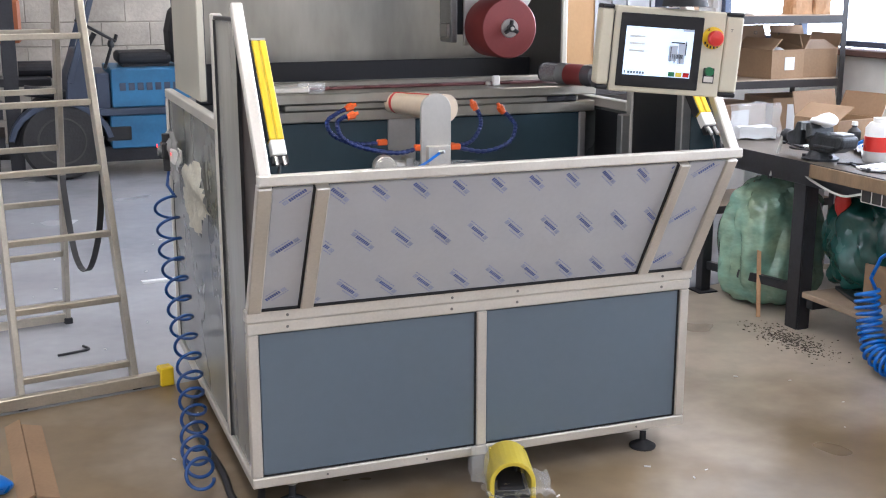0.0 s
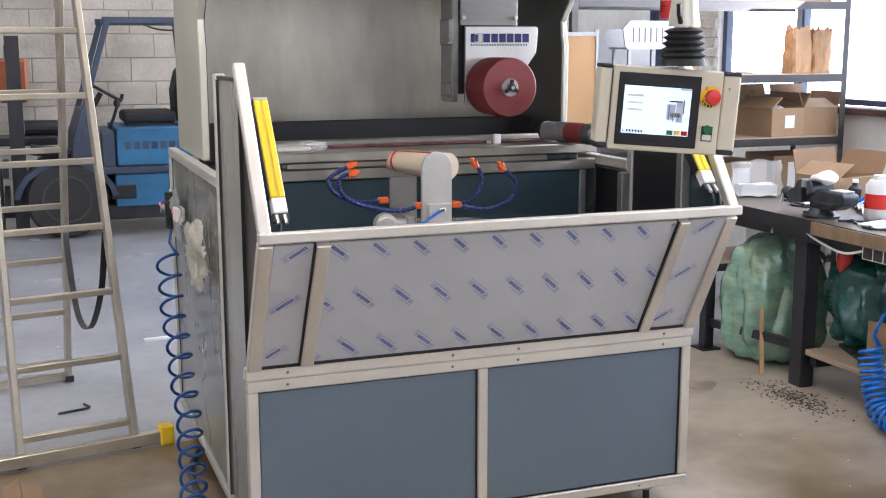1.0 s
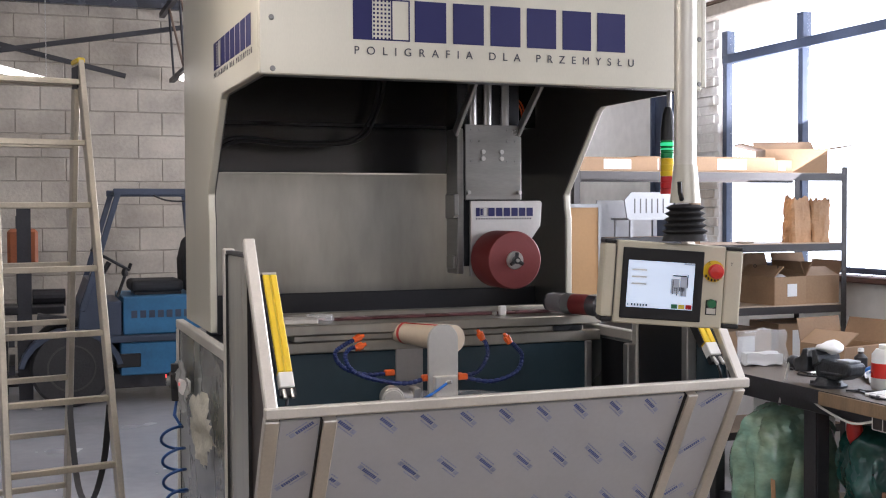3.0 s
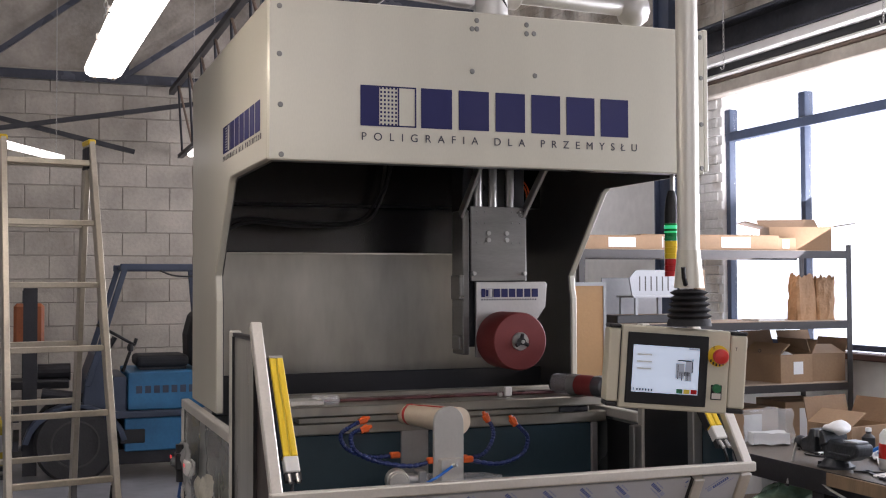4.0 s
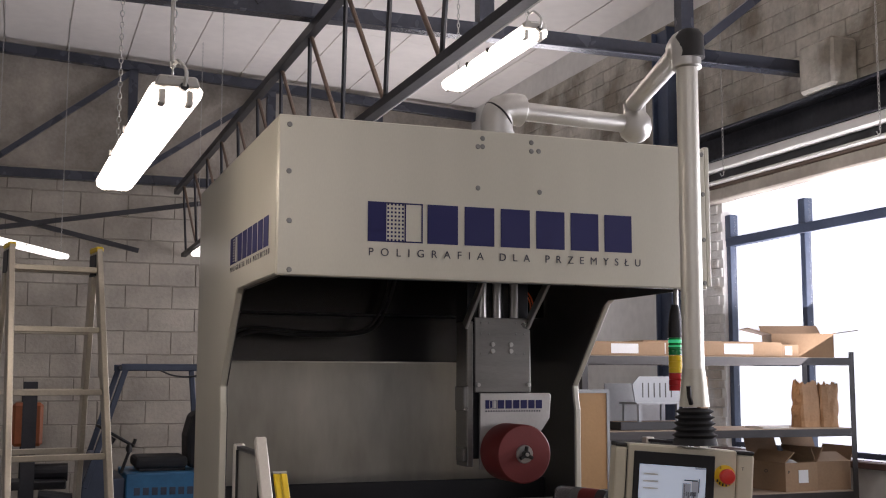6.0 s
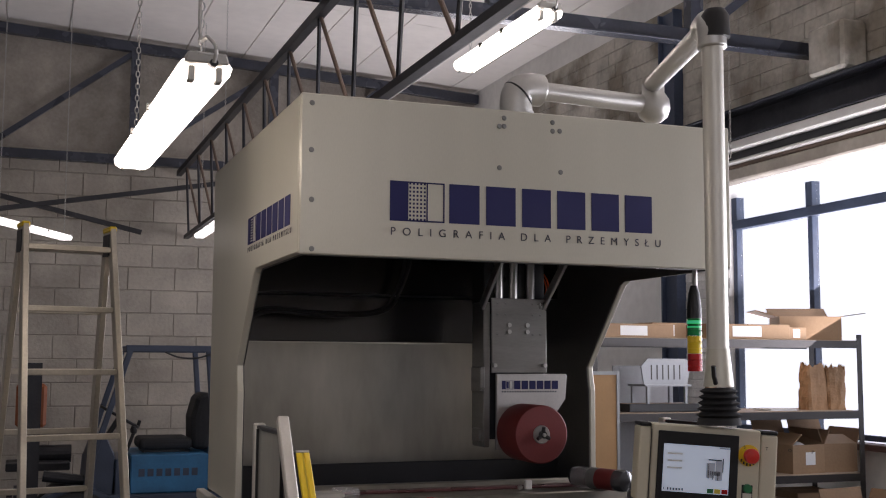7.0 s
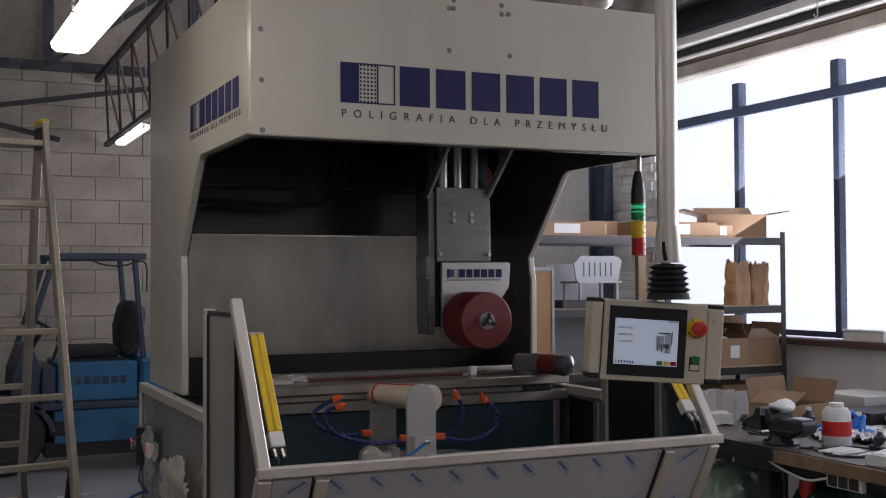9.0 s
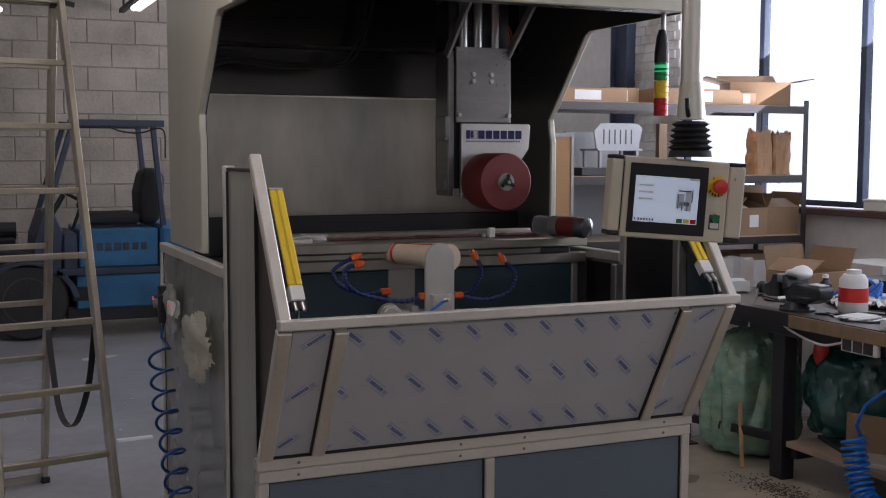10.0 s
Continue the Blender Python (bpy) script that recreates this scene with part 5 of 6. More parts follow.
part("strap", bm, M_BLACK, ladder, "black webbing strap hanging in a loop")


# ---- forklift ----
M_FORKRIM = mat("dusty_rim", (0.07, 0.065, 0.06), 0.7, 0.1, 0.3)
fork = thing("forklift", "old blue counterbalance forklift with open guard, parked by the wall", "forklift", (0, 7.1, 0))


def fbox(name, x0, x1, y0, y1, z0, z1, mm, label="", bevel=0.01):
    return part(name, box(x0, x1, y0, y1, z0, z1), mm, fork, label, bevel=bevel)


def wheel(x, y, r, w):
    m = Matrix.Translation((x, y, r)) @ pose(0, 0, 0, -90, 0, 0)
    tyre = part("tyre", lathe([(r * 0.55, 0), (r * 0.92, 0.0), (r, 0.04), (r, w - 0.04), (r * 0.92, w), (r * 0.55, w)], 36, m), M_TYRE, fork, "dusty black tyre", smooth=True)
    part("rim", lathe([(0.0, 0.03), (r * 0.2, 0.0), (r * 0.22, 0.03), (r * 0.5, 0.035), (r * 0.56, -0.004), (r * 0.6, -0.004), (r * 0.6, 0.01), (r * 0.56, w - 0.01), (0.0, w - 0.01)], 28, m), M_FORKRIM, tyre, "dull grey rim", smooth=True)


for y in (0.0, 0.85):
    wheel(-0.22, y, 0.35, 0.2)
    wheel(1.28, y + 0.03, 0.26, 0.18)
fbox("chassis", 0.12, 1.75, 0.06, 0.98, 0.14, 0.28, M_DARK_STEEL)
fbox("lower_body", 0.2, 1.02, 0.02, 1.02, 0.26, 0.555, M_FORKBLUE, "blue lower body")
# black block stands in for the shaded step opening
fbox("step_opening_shade", 0.16, 0.38, 0.012, 0.2, 0.33, 0.46, M_BLACK)
fbox("rear_fender", 1.52, 1.85, 0.02, 1.02, 0.2, 0.62, M_FORKBLUE)
fbox("deck_band", 0.02, 1.85, 0.0, 1.04, 0.558, 0.622, M_FORKGREY, "grey side band")
cover = fbox("engine_cover", 0.23, 0.92, 0.04, 1.0, 0.625, 0.965, M_FORKBLUE, "blue engine cover")
fbox("counterweight", 0.94, 1.85, 0.02, 1.02, 0.625, 0.99, M_FORKBLUE, "blue counterweight", 0.03)
rng = random.Random(2)
for i in range(7):
    part("name_bar", box(0.3 + i * 0.078, 0.3 + i * 0.078 + 0.052, 0.0345, 0.0395, 0.775, 0.842), M_FORKGREY, cover)
fbox("cowl", 0.1, 0.22, 0.06, 0.98, 0.6, 0.93, M_FORKGREY)
part("fender", prism([(-0.22 + 0.45 * math.cos(radians(a)), 0.3 + 0.40 * math.sin(radians(a))) for a in range(10, 171, 16)] + [(-0.22 + 0.40 * math.cos(radians(a)), 0.3 + 0.35 * math.sin(radians(a))) for a in range(170, 9, -16)], "y", 0.0, 0.26), M_FORKGREY, fork, bevel=0.004)
fbox("footwell", -0.35, 0.2, 0.25, 0.8, 0.35, 0.5, M_DARK_STEEL)
part("dashboard", prism([(-0.16, 0.62), (0.08, 0.62), (0.1, 0.95), (0.02, 1.13), (-0.06, 1.13), (-0.14, 0.9)], "y", 0.08, 0.96), M_FORKGREY, fork, "grey dashboard cowl", bevel=0.01)
part("steering_column", rod(bmesh.new(), (-0.02, 0.4, 1.0), (0.14, 0.4, 1.27), 0.025, n=10), M_BLACK, fork)
ring = [Vector((0.15, 0.4, 1.29)) + Vector((0.86, 0, -0.5)) * 0.19 * math.cos(a) + Vector((0, 1, 0)) * 0.19 * math.sin(a) for a in [6.28319 * k / 24 for k in range(25)]]
sw = part("steering_wheel", tube(bmesh.new(), ring, 0.014, 8), M_BLACK, fork, smooth=True)
part("spoke", rod(rod(bmesh.new(), ring[0], ring[12], 0.01, n=8), ring[6], ring[18], 0.01, n=8), M_BLACK, sw)
part("steering_knob", rod(bmesh.new(), ring[0], ring[0] + Vector((0.02, 0, 0.06)), 0.016, n=8), M_BLACK, sw)
for y in (0.2, 0.3):
    lv = part("lever", rod(bmesh.new(), (0.2, y, 0.96), (0.27, y, 1.16), 0.01, n=8), M_BLACK, fork)
    part("lever_knob", lathe([(0.0, 0), (0.022, 0.01), (0.026, 0.04), (0.015, 0.07), (0.0, 0.075)], 10, Matrix.Translation((0.265, y, 1.14))), M_BLACK, lv, smooth=True)
part("seat_cushion", bx(bmesh.new(), 0.32, 0.8, 0.26, 0.78, 0.99, 1.1), M_RUBBER, fork, "black worn seat", bevel=0.04, segs=3)
part("seat_base", box(0.36, 0.78, 0.3, 0.74, 0.966, 0.99), M_DARK_STEEL, fork)
part("backrest", prism([(-0.09, 0.0), (0.08, 0.0), (0.14, 0.2), (0.15, 0.4)] + arc(0.04, 0.42, 0.11, 0, 150, 8) + [(-0.1, 0.3)], "y", 0.28, 0.76), M_RUBBER, fork, "black rounded backrest", bevel=0.07, segs=3).matrix_basis = Matrix.Translation((0.89, 0, 0.98))
for y in (0.08, 0.94):
    part("guard_front_post", beam(bmesh.new(), (-0.12, y, 0.85), (0.2, y, 1.9), 0.06, 0.05), M_FORKGREY, fork, bevel=0.005)
    part("guard_rear_post", beam(bmesh.new(), (0.98, y, 0.98), (0.9, y, 1.9), 0.05, 0.05), M_FORKGREY, fork, bevel=0.005)
    part("guard_side_bar", box(0.16, 1.0, y - 0.03, y + 0.03, 1.885, 1.945), M_FORKGREY, fork, bevel=0.005)
for i in range(8):
    part("guard_roof_bar", box(0.2 + i * 0.1, 0.23 + i * 0.1, 0.11, 0.91, 1.9, 1.93), M_FORKGREY, fork)
part("guard_cable", tube(bmesh.new(), smooth_path([(0.5, 0.03, 1.885), (0.62, 0.03, 1.84), (0.78, 0.03, 1.83), (0.98, 0.03, 1.86), (1.0, 0.03, 1.6)]), 0.008), M_BLACK, fork)
for y in (0.22, 0.72):
    part("mast_channel", bx(bx(box(-0.66, -0.54, y, y + 0.02, 0.06, 1.78), -0.66, -0.64, y + 0.02, y + 0.09, 0.06, 1.78), -0.56, -0.54, y + 0.02, y + 0.09, 0.06, 1.78), M_DARK_STEEL, fork, "dark mast channel")
    part("lift_chain", box(-0.62, -0.59, y + 0.1, y + 0.12, 0.3, 1.7), M_RUBBER, fork)
    part("fork_arm", bx(box(-1.9, -0.8, y, y + 0.1, 0.04, 0.08), -0.8, -0.75, y, y + 0.1, 0.04, 0.6), M_DARK_STEEL, fork, bevel=0.005)
for z in (0.3, 1.0, 1.7):
    part("mast_crossbar", box(-0.64, -0.57, 0.24, 0.8, z, z + 0.08), M_DARK_STEEL, fork)
part("lift_cylinder", rod(bmesh.new(), (-0.6, 0.5, 0.1), (-0.6, 0.5, 1.5), 0.05, n=14), M_DARK_STEEL, fork)
for z in (0.3, 0.55):
    part("carriage_bar", box(-0.74, -0.69, 0.1, 0.95, z, z + 0.09), M_DARK_STEEL, fork)
part("tilt_cylinder", rod(bmesh.new(), (-0.5, 0.3, 0.78), (-0.1, 0.3, 0.72), 0.05, n=12), M_DARK_STEEL, fork)
drill = thing("pillar_drill", "orange machine head on a dark pillar beyond the forklift", "drill press", (-0.62, 8.9, 0))
part("base", box(-0.25, 0.25, -0.3, 0.3, 0.0, 0.06), M_DARK_STEEL, drill, bevel=0.01)
part("pillar", rod(bmesh.new(), (0, 0.1, 0.06), (0, 0.1, 1.7), 0.05, n=16), M_DARK_STEEL, drill)
part("head", box(-0.13, 0.16, -0.3, 0.25, 1.14, 1.57), M_ORANGEPAINT, drill, "worn orange head", bevel=0.03)
part("table", box(-0.2, 0.4, -0.35, 0.15, 0.72, 0.8), M_DARK_STEEL, drill, bevel=0.01)
part("motor", rod(bmesh.new(), (0.1, 0.0, 0.86), (0.42, 0.0, 0.86), 0.09, n=16), M_DARK_STEEL, drill)

can = thing("canister", "yellow canister standing beyond the forklift mast", "canister", (-0.9, 8.2, 0), 10)
part("body", lathe([(0.0, 0), (0.12, 0), (0.125, 0.02), (0.125, 0.42), (0.09, 0.46), (0.05, 0.47), (0.05, 0.5), (0.0, 0.5)], 22), M_YELLOWPL, can, smooth=True)
part("label", prism(arc(0, 0, 0.1262, 230, 310, 8) + arc(0, 0, 0.1252, 310, 230, 8), "z", 0.18, 0.34), M_PAPER, can, "pale label")


# ---- workbench by the windows ----
bench = thing("workbench", "heavy steel-framed workbench with a worn wooden top", "workbench", (0, 0, 0))
part("worktop", box(2.9, 4.55, -1.6, 1.98, 0.83, 0.862), M_GREASY, bench, "worn greasy wooden top", bevel=0.006)
part("front_lip", box(2.893, 2.899, -1.6, 1.98, 0.80, 0.866), M_DARK_STEEL, bench)
part("edge_board", box(2.88, 2.892, -1.6, 0.95, 0.80, 0.862), M_WOOD, bench, "worn pale edge board", bevel=0.002)
part("front_beam", box(2.93, 2.99, -1.58, 1.96, 0.745, 0.829), M_DARK_STEEL, bench, bevel=0.004)
part("end_beam", box(2.995, 4.5, 1.88, 1.94, 0.745, 0.813), M_DARK_STEEL, bench, bevel=0.004)
part("leg", bx(bx(box(2.965, 2.977, 1.07, 1.16, 0, 0.744), 3.034, 3.046, 1.07, 1.16, 0, 0.744), 2.977, 3.034, 1.11, 1.122, 0, 0.744), M_DARK_STEEL, bench, "thick black steel leg", bevel=0.002)
part("leg_cover", box(2.978, 3.033, 1.068, 1.109, 0.0, 0.744), M_DARK_STEEL, bench)
for x, y in ((2.93, 1.86), (3.6, 1.86), (4.4, 1.86), (4.4, 1.1), (2.95, -1.5), (4.4, -1.5)):
    part("leg", box(x, x + 0.06, y, y + 0.06, 0.008, 0.744), M_DARK_STEEL, bench, bevel=0.003)
    part("leg_foot", box(x - 0.03, x + 0.09, y - 0.03, y + 0.09, 0.0, 0.008), M_DARK_STEEL, bench)
part("low_rail", beam(bmesh.new(), (2.97, 1.86, 0.155), (2.995, 1.16, 0.2), 0.03, 0.045), M_DARK_STEEL, bench)
part("low_shelf", box(2.97, 3.9, -1.45, 1.05, 0.175, 0.205), M_SHELFBOARD, bench, "worn plywood low shelf", bevel=0.004)
part("shelf_support", box(3.0, 3.9, 1.0, 1.045, 0.12, 0.174), M_DARK_STEEL, bench)

vise = thing("bench_vice", "grey-blue cast bench vice bolted to the bench", "vice", (3.03, 1.06, 0.862), 0)
vise.scale = (0.8, 0.8, 0.8)
part("vice_base", lathe([(0.0, 0), (0.11, 0.0), (0.112, 0.014), (0.085, 0.026), (0.07, 0.05), (0.06, 0.06), (0.0, 0.06)], 24), M_VICE, vise, smooth=True)
for a in (30, 150, 270):
    part("clamp_bolt", rod(bmesh.new(), (0.095 * math.cos(radians(a)), 0.095 * math.sin(radians(a)), 0.01), (0.095 * math.cos(radians(a)), 0.095 * math.sin(radians(a)), 0.036), 0.012, n=6), M_DARK_STEEL, vise)
part("vice_body", prism([(-0.25, 0.1), (-0.16, 0.06), (0.04, 0.055), (0.05, 0.1), (0.045, 0.18), (-0.02, 0.17), (-0.1, 0.165), (-0.24, 0.17), (-0.262, 0.15)], "x", -0.062, 0.062), M_VICE, vise, "grey-blue vice body", bevel=0.014, segs=2)
part("body_rib", prism([(-0.2, 0.085), (0.0, 0.08), (0.0, 0.1), (-0.2, 0.105)], "x", -0.07, 0.07), M_VICE, vise, bevel=0.006)
part("anvil", box(-0.045, 0.045, -0.235, -0.12, 0.168, 0.182), M_DULLGREY, vise, "worn bright anvil face", bevel=0.004)
part("fixed_jaw", prism([(-0.01, 0.15), (0.05, 0.12), (0.052, 0.222), (0.025, 0.225), (0.0, 0.2)], "x", -0.085, 0.085), M_VICE, vise, bevel=0.006)
part("jaw_insert", box(-0.08, 0.08, 0.053, 0.062, 0.175, 0.222), M_DULLGREY, vise, bevel=0.002)
part("slide_bar", box(-0.035, 0.035, 0.05, 0.2, 0.085, 0.15), M_DARK_STEEL, vise, bevel=0.008)
part("vice_neck", rod(bmesh.new(), (0, 0.045, 0.12), (0, 0.075, 0.12), 0.06, 0.05, 20), M_DARK_STEEL, vise, smooth=True)
part("moving_jaw", prism([(0.1, 0.08), (0.2, 0.075), (0.235, 0.1), (0.225, 0.15), (0.17, 0.17), (0.145, 0.222), (0.112, 0.225), (0.1, 0.17)], "x", -0.08, 0.08), M_VICE, vise, bevel=0.01, segs=2)
part("jaw_insert", box(-0.08, 0.08, 0.09, 0.099, 0.175, 0.222), M_DULLGREY, vise, bevel=0.002)
part("screw_boss", lathe([(0.0, 0.0), (0.045, 0.0), (0.05, 0.015), (0.036, 0.035), (0.03, 0.075), (0.0, 0.075)], 20, Matrix.Translation((0, 0.232, 0.112)) @ pose(0, 0, 0, -90, 0, 0)), M_VICE, vise, smooth=True)
head = part("screw_head", lathe([(0.0, 0.0), (0.03, 0.0), (0.04, 0.012), (0.04, 0.04), (0.028, 0.052), (0.0, 0.055)], 20, Matrix.Translation((0, 0.305, 0.112)) @ pose(0, 0, 0, -90, 0, 0)), M_DARK_STEEL, vise, smooth=True)
part("vice_handle", rod(bmesh.new(), (-0.02, 0.335, 0.14), (-0.13, 0.3, -0.14), 0.0085, n=10), M_STAIN, head, "bright steel handle bar")
part("handle_end", rod(bmesh.new(), (-0.13, 0.3, -0.14), (-0.1345, 0.2985, -0.152), 0.013, n=10), M_DARK_STEEL, head)
rg = bmesh.new()
bmesh.ops.create_icosphere(rg, subdivisions=3, radius=0.07)
bmesh.ops.transform(rg, matrix=Matrix.Translation((3.03, 1.05, 1.052)) @ Matrix.Diagonal((0.9, 1.1, 0.42, 1)), verts=rg.verts)
tagged(part("white_cloth", crumple(rg, 0.02, 16, 1), M_PAPER, None, smooth=True), "crumpled white cloth lying on the vice", "cloth")


def carton(label, at, rz, w, d, h, flaps=(60, 40, 110, 130), fill=True, group="cardboard boxes", label_paper=False, inside=M_CARD2):
    t = thing("cardboard_box", label, "box", at, rz, group=group)
    e = 0.006
    part("base", box(-w / 2, w / 2, -d / 2, d / 2, 0, e), M_CARD, t)
    for x0, x1, y0, y1 in ((-w / 2, w / 2, -d / 2, -d / 2 + e), (-w / 2, w / 2, d / 2 - e, d / 2), (-w / 2, -w / 2 + e, -d / 2 + e, d / 2 - e), (w / 2 - e, w / 2, -d / 2 + e, d / 2 - e)):
        part("side", box(x0, x1, y0, y1, e, h), M_CARD, t)
    spec = ((0, -d / 2, w, d * 0.45, 0), (w / 2, 0, d, w * 0.4, 90), (0, d / 2, w, d * 0.45, 180), (-w / 2, 0, d, w * 0.4, 270))
    for (cx, cy, wide, deep, a), ang in zip(spec, flaps):
        if ang is None:
            continue
        m = Matrix.Translation((cx, cy, h)) @ pose(0, 0, 0, 0, 0, a) @ pose(0, 0, 0, -ang + 0, 0, 0)
        part("flap", box(-wide / 2 + 0.003, wide / 2 - 0.003, -e / 2, e / 2, 0, deep, m @ pose(0, 0, 0, 90 if False else 0, 0, 0)), inside if ang < 0 else M_CARD, t)
    if fill:
        f = bmesh.new()
        bmesh.ops.create_icosphere(f, subdivisions=3, radius=0.5)
        bmesh.ops.transform(f, matrix=Matrix.Translation((0, 0, h * 0.75)) @ Matrix.Diagonal((w * 0.85, d * 0.85, h * 0.5, 1)), verts=f.verts)
        part("packing", crumple(f, 0.03, 14, at[0]), M_PAPER, t, "white packing paper", smooth=True)
    if label_paper:
        part("paper_label", box(-w * 0.1, w * 0.2, -d / 2 - 0.002, -d / 2 - 0.0005, h * 0.3, h * 0.75), M_PAPER, t)
    return t


def flat_box(label, at, rz, w, d, h, material=None, group="cardboard boxes"):
    t = thing("cardboard_box", label, "box", at, rz, group=group)
    part("body", box(-w / 2, w / 2, -d / 2, d / 2, 0, h), material or M_CARD, t, bevel=0.003)
    part("tape", box(-w / 2 - 0.001, w / 2 + 0.001, -0.02, 0.02, h, h + 0.0008), M_PAPERBAG, t)
    if material is None:
        part("label", box(-w * 0.2, w * 0.15, -d / 2 - 0.0015, -d / 2 - 0.0003, h * 0.15, h * 0.85), M_PAPER, t)
    return t


carton("open brown cardboard box standing on the workbench", (3.57, 1.6, 0.862), 10, 0.34, 0.3, 0.13, (115, -25, -12, 60), False, label_paper=False)


def crumpled_block(x0, x1, y0, y1, z0, z1, cuts, amount, size, seed):
    bm = bx(bmesh.new(), x0, x1, y0, y1, z0, z1)
    bmesh.ops.subdivide_edges(bm, edges=bm.edges[:], cuts=cuts, use_grid_fill=True)
    return crumple(bm, amount, size, seed)


def crumpled_sheet(label, x, y, z, w, d, rz, lift, seed):
    bm = bmesh.new()
    bmesh.ops.create_grid(bm, x_segments=18, y_segments=14, size=0.5)
    for v in bm.verts:
        p = v.co
        h = abs(noise.noise(Vector((p.x * 4, p.y * 4, seed)))) + 0.5 * abs(noise.noise(Vector((p.x * 11, p.y * 11, seed + 3))))
        v.co = Vector((p.x * w, p.y * d, lift * h))
    ret = bmesh.ops.extrude_face_region(bm, geom=bm.faces[:])
    bmesh.ops.translate(bm, vec=(0, 0, 0.002), verts=[g for g in ret["geom"] if isinstance(g, bmesh.types.BMVert)])
    low = min(v.co.z for v in bm.verts)
    bmesh.ops.transform(bm, matrix=Matrix.Translation((x, y, z - low)) @ pose(0, 0, 0, 0, 0, rz), verts=bm.verts)
    tagged(part("paper_sheet", bm, M_PAPER, None, smooth=True), label, "paper", group="papers on the bench")


bag = thing("plastic_bag", "clear plastic bag of white parts standing on the bench", "bag", (3.2, 1.82, 0.862), -20)
part("bag_film", crumpled_block(-0.12, 0.12, -0.06, 0.06, 0.012, 0.19, 7, 0.022, 13, 4), M_PLASTIC, bag, smooth=True)
part("contents", crumpled_block(-0.1, 0.1, -0.05, 0.05, 0.008, 0.07, 5, 0.012, 18, 2), M_PAPER, bag, "white parts", smooth=True)
for x, y, w, d, rz, lift, seed in ((3.36, 1.42, 0.3, 0.16, 35, 0.05, 1), (3.45, 1.12, 0.35, 0.25, 60, 0.07, 2), (3.55, 0.86, 0.3, 0.22, 15, 0.09, 5), (3.38, 0.5, 0.34, 0.26, -25, 0.1, 7), (3.12, 0.2, 0.3, 0.22, 40, 0.06, 9), (3.72, 0.55, 0.4, 0.3, 10, 0.12, 11), (4.0, 1.05, 0.5, 0.35, 70, 0.1, 14)):
    crumpled_sheet("creased white paper lying among tools on the bench", x, y, 0.885 if x > 3.7 else 0.863, w, d, rz, lift, seed)
for pts in ([(3.33, 1.18, 0.9), (3.4, 1.1, 0.96), (3.47, 1.05, 1.0), (3.5, 0.98, 0.95)], [(3.36, 1.15, 0.9), (3.44, 1.02, 0.93), (3.48, 0.96, 0.99), (3.42, 0.93, 0.92)]):
    tagged(part("blue_strap", tube(bmesh.new(), smooth_path(pts), 0.009, 6), M_BRIGHTBLUE, None, smooth=True), "loose bright blue strap among the papers", "strap", group="blue straps")
jar = thing("plastic_jar", "translucent white plastic jar with a red label", "jar", (3.24, 0.9, 0.862))
part("body", lathe([(0.0, 0), (0.065, 0.0), (0.072, 0.01), (0.068, 0.165), (0.05, 0.19), (0.0, 0.19)], 28), M_PAPER, jar, smooth=True)
part("label", lathe([(0.0, 0.055), (0.0725, 0.055), (0.071, 0.125), (0.0, 0.125)], 28), M_REDPLAST, jar, "red label", smooth=True)
part("lid", lathe([(0.0, 0.19), (0.036, 0.19), (0.036, 0.212), (0.0, 0.216)], 28), M_WHITE, jar, smooth=True)
rng = random.Random(11)
for i, (x, y, w, d, h, rz, mm, nm, lab) in enumerate((
        (3.75, 1.2, 0.5, 0.12, 0.03, 20, M_PAPER, "white_profile", "white flat profile lying on the bench"),
        (3.9, 0.95, 0.6, 0.3, 0.02, -15, M_PAPER, "paper_stack", "stack of white paper sheets on the bench"),
        (4.1, 1.35, 0.7, 0.25, 0.1, 5, M_BLACK, "tool_case", "black tool case lying on the bench"),
        (4.05, 0.75, 0.5, 0.35, 0.06, 30, M_PAPER, "white_tray", "shallow white tray with small parts"),
        (3.6, 0.75, 0.3, 0.2, 0.05, 10, M_FRAME, "steel_part", "flat steel machine part on the bench"),
        (3.35, 0.62, 0.22, 0.14, 0.03, -20, M_BLACK, "black_tool", "small black tool on the bench"),
        (3.55, 0.98, 0.25, 0.06, 0.04, 60, M_BRIGHTBLUE, "blue_tool", "blue-handled tool on the bench"),
        (3.1, 0.72, 0.2, 0.12, 0.012, 5, M_PAPER, "paper_pad", "white paper pad on the bench"),
        (4.25, 1.75, 0.35, 0.4, 0.14, 0, M_WHITE, "white_box", "white box at the bench's wall side"),
        (3.1, 0.35, 0.3, 0.2, 0.05, 15, M_PAPER, "paper_bundle", "bundle of white papers on the bench"))):
    t = thing(nm, lab, nm.replace("_", " "), (x, y, 0.862), rz)
    part("body", box(-w / 2, w / 2, -d / 2, d / 2, 0, h), mm, t, bevel=min(0.004, h / 3))
    if mm is M_PAPER:
        part("top_sheet", box(-w * 0.4, w * 0.45, -d * 0.4, d * 0.48, h, h + 0.004, pose(0, 0, 0, 0, 0, 9)), M_PAPER, t)
    if mm is M_BLACK and w > 0.5:
        for k in range(5):
            part("writing_bar", box(-0.1 + k * 0.045, -0.065 + k * 0.045, -d / 2 - 0.002, -d / 2 - 0.0004, h * 0.45, h * 0.7), M_PAPER, t)


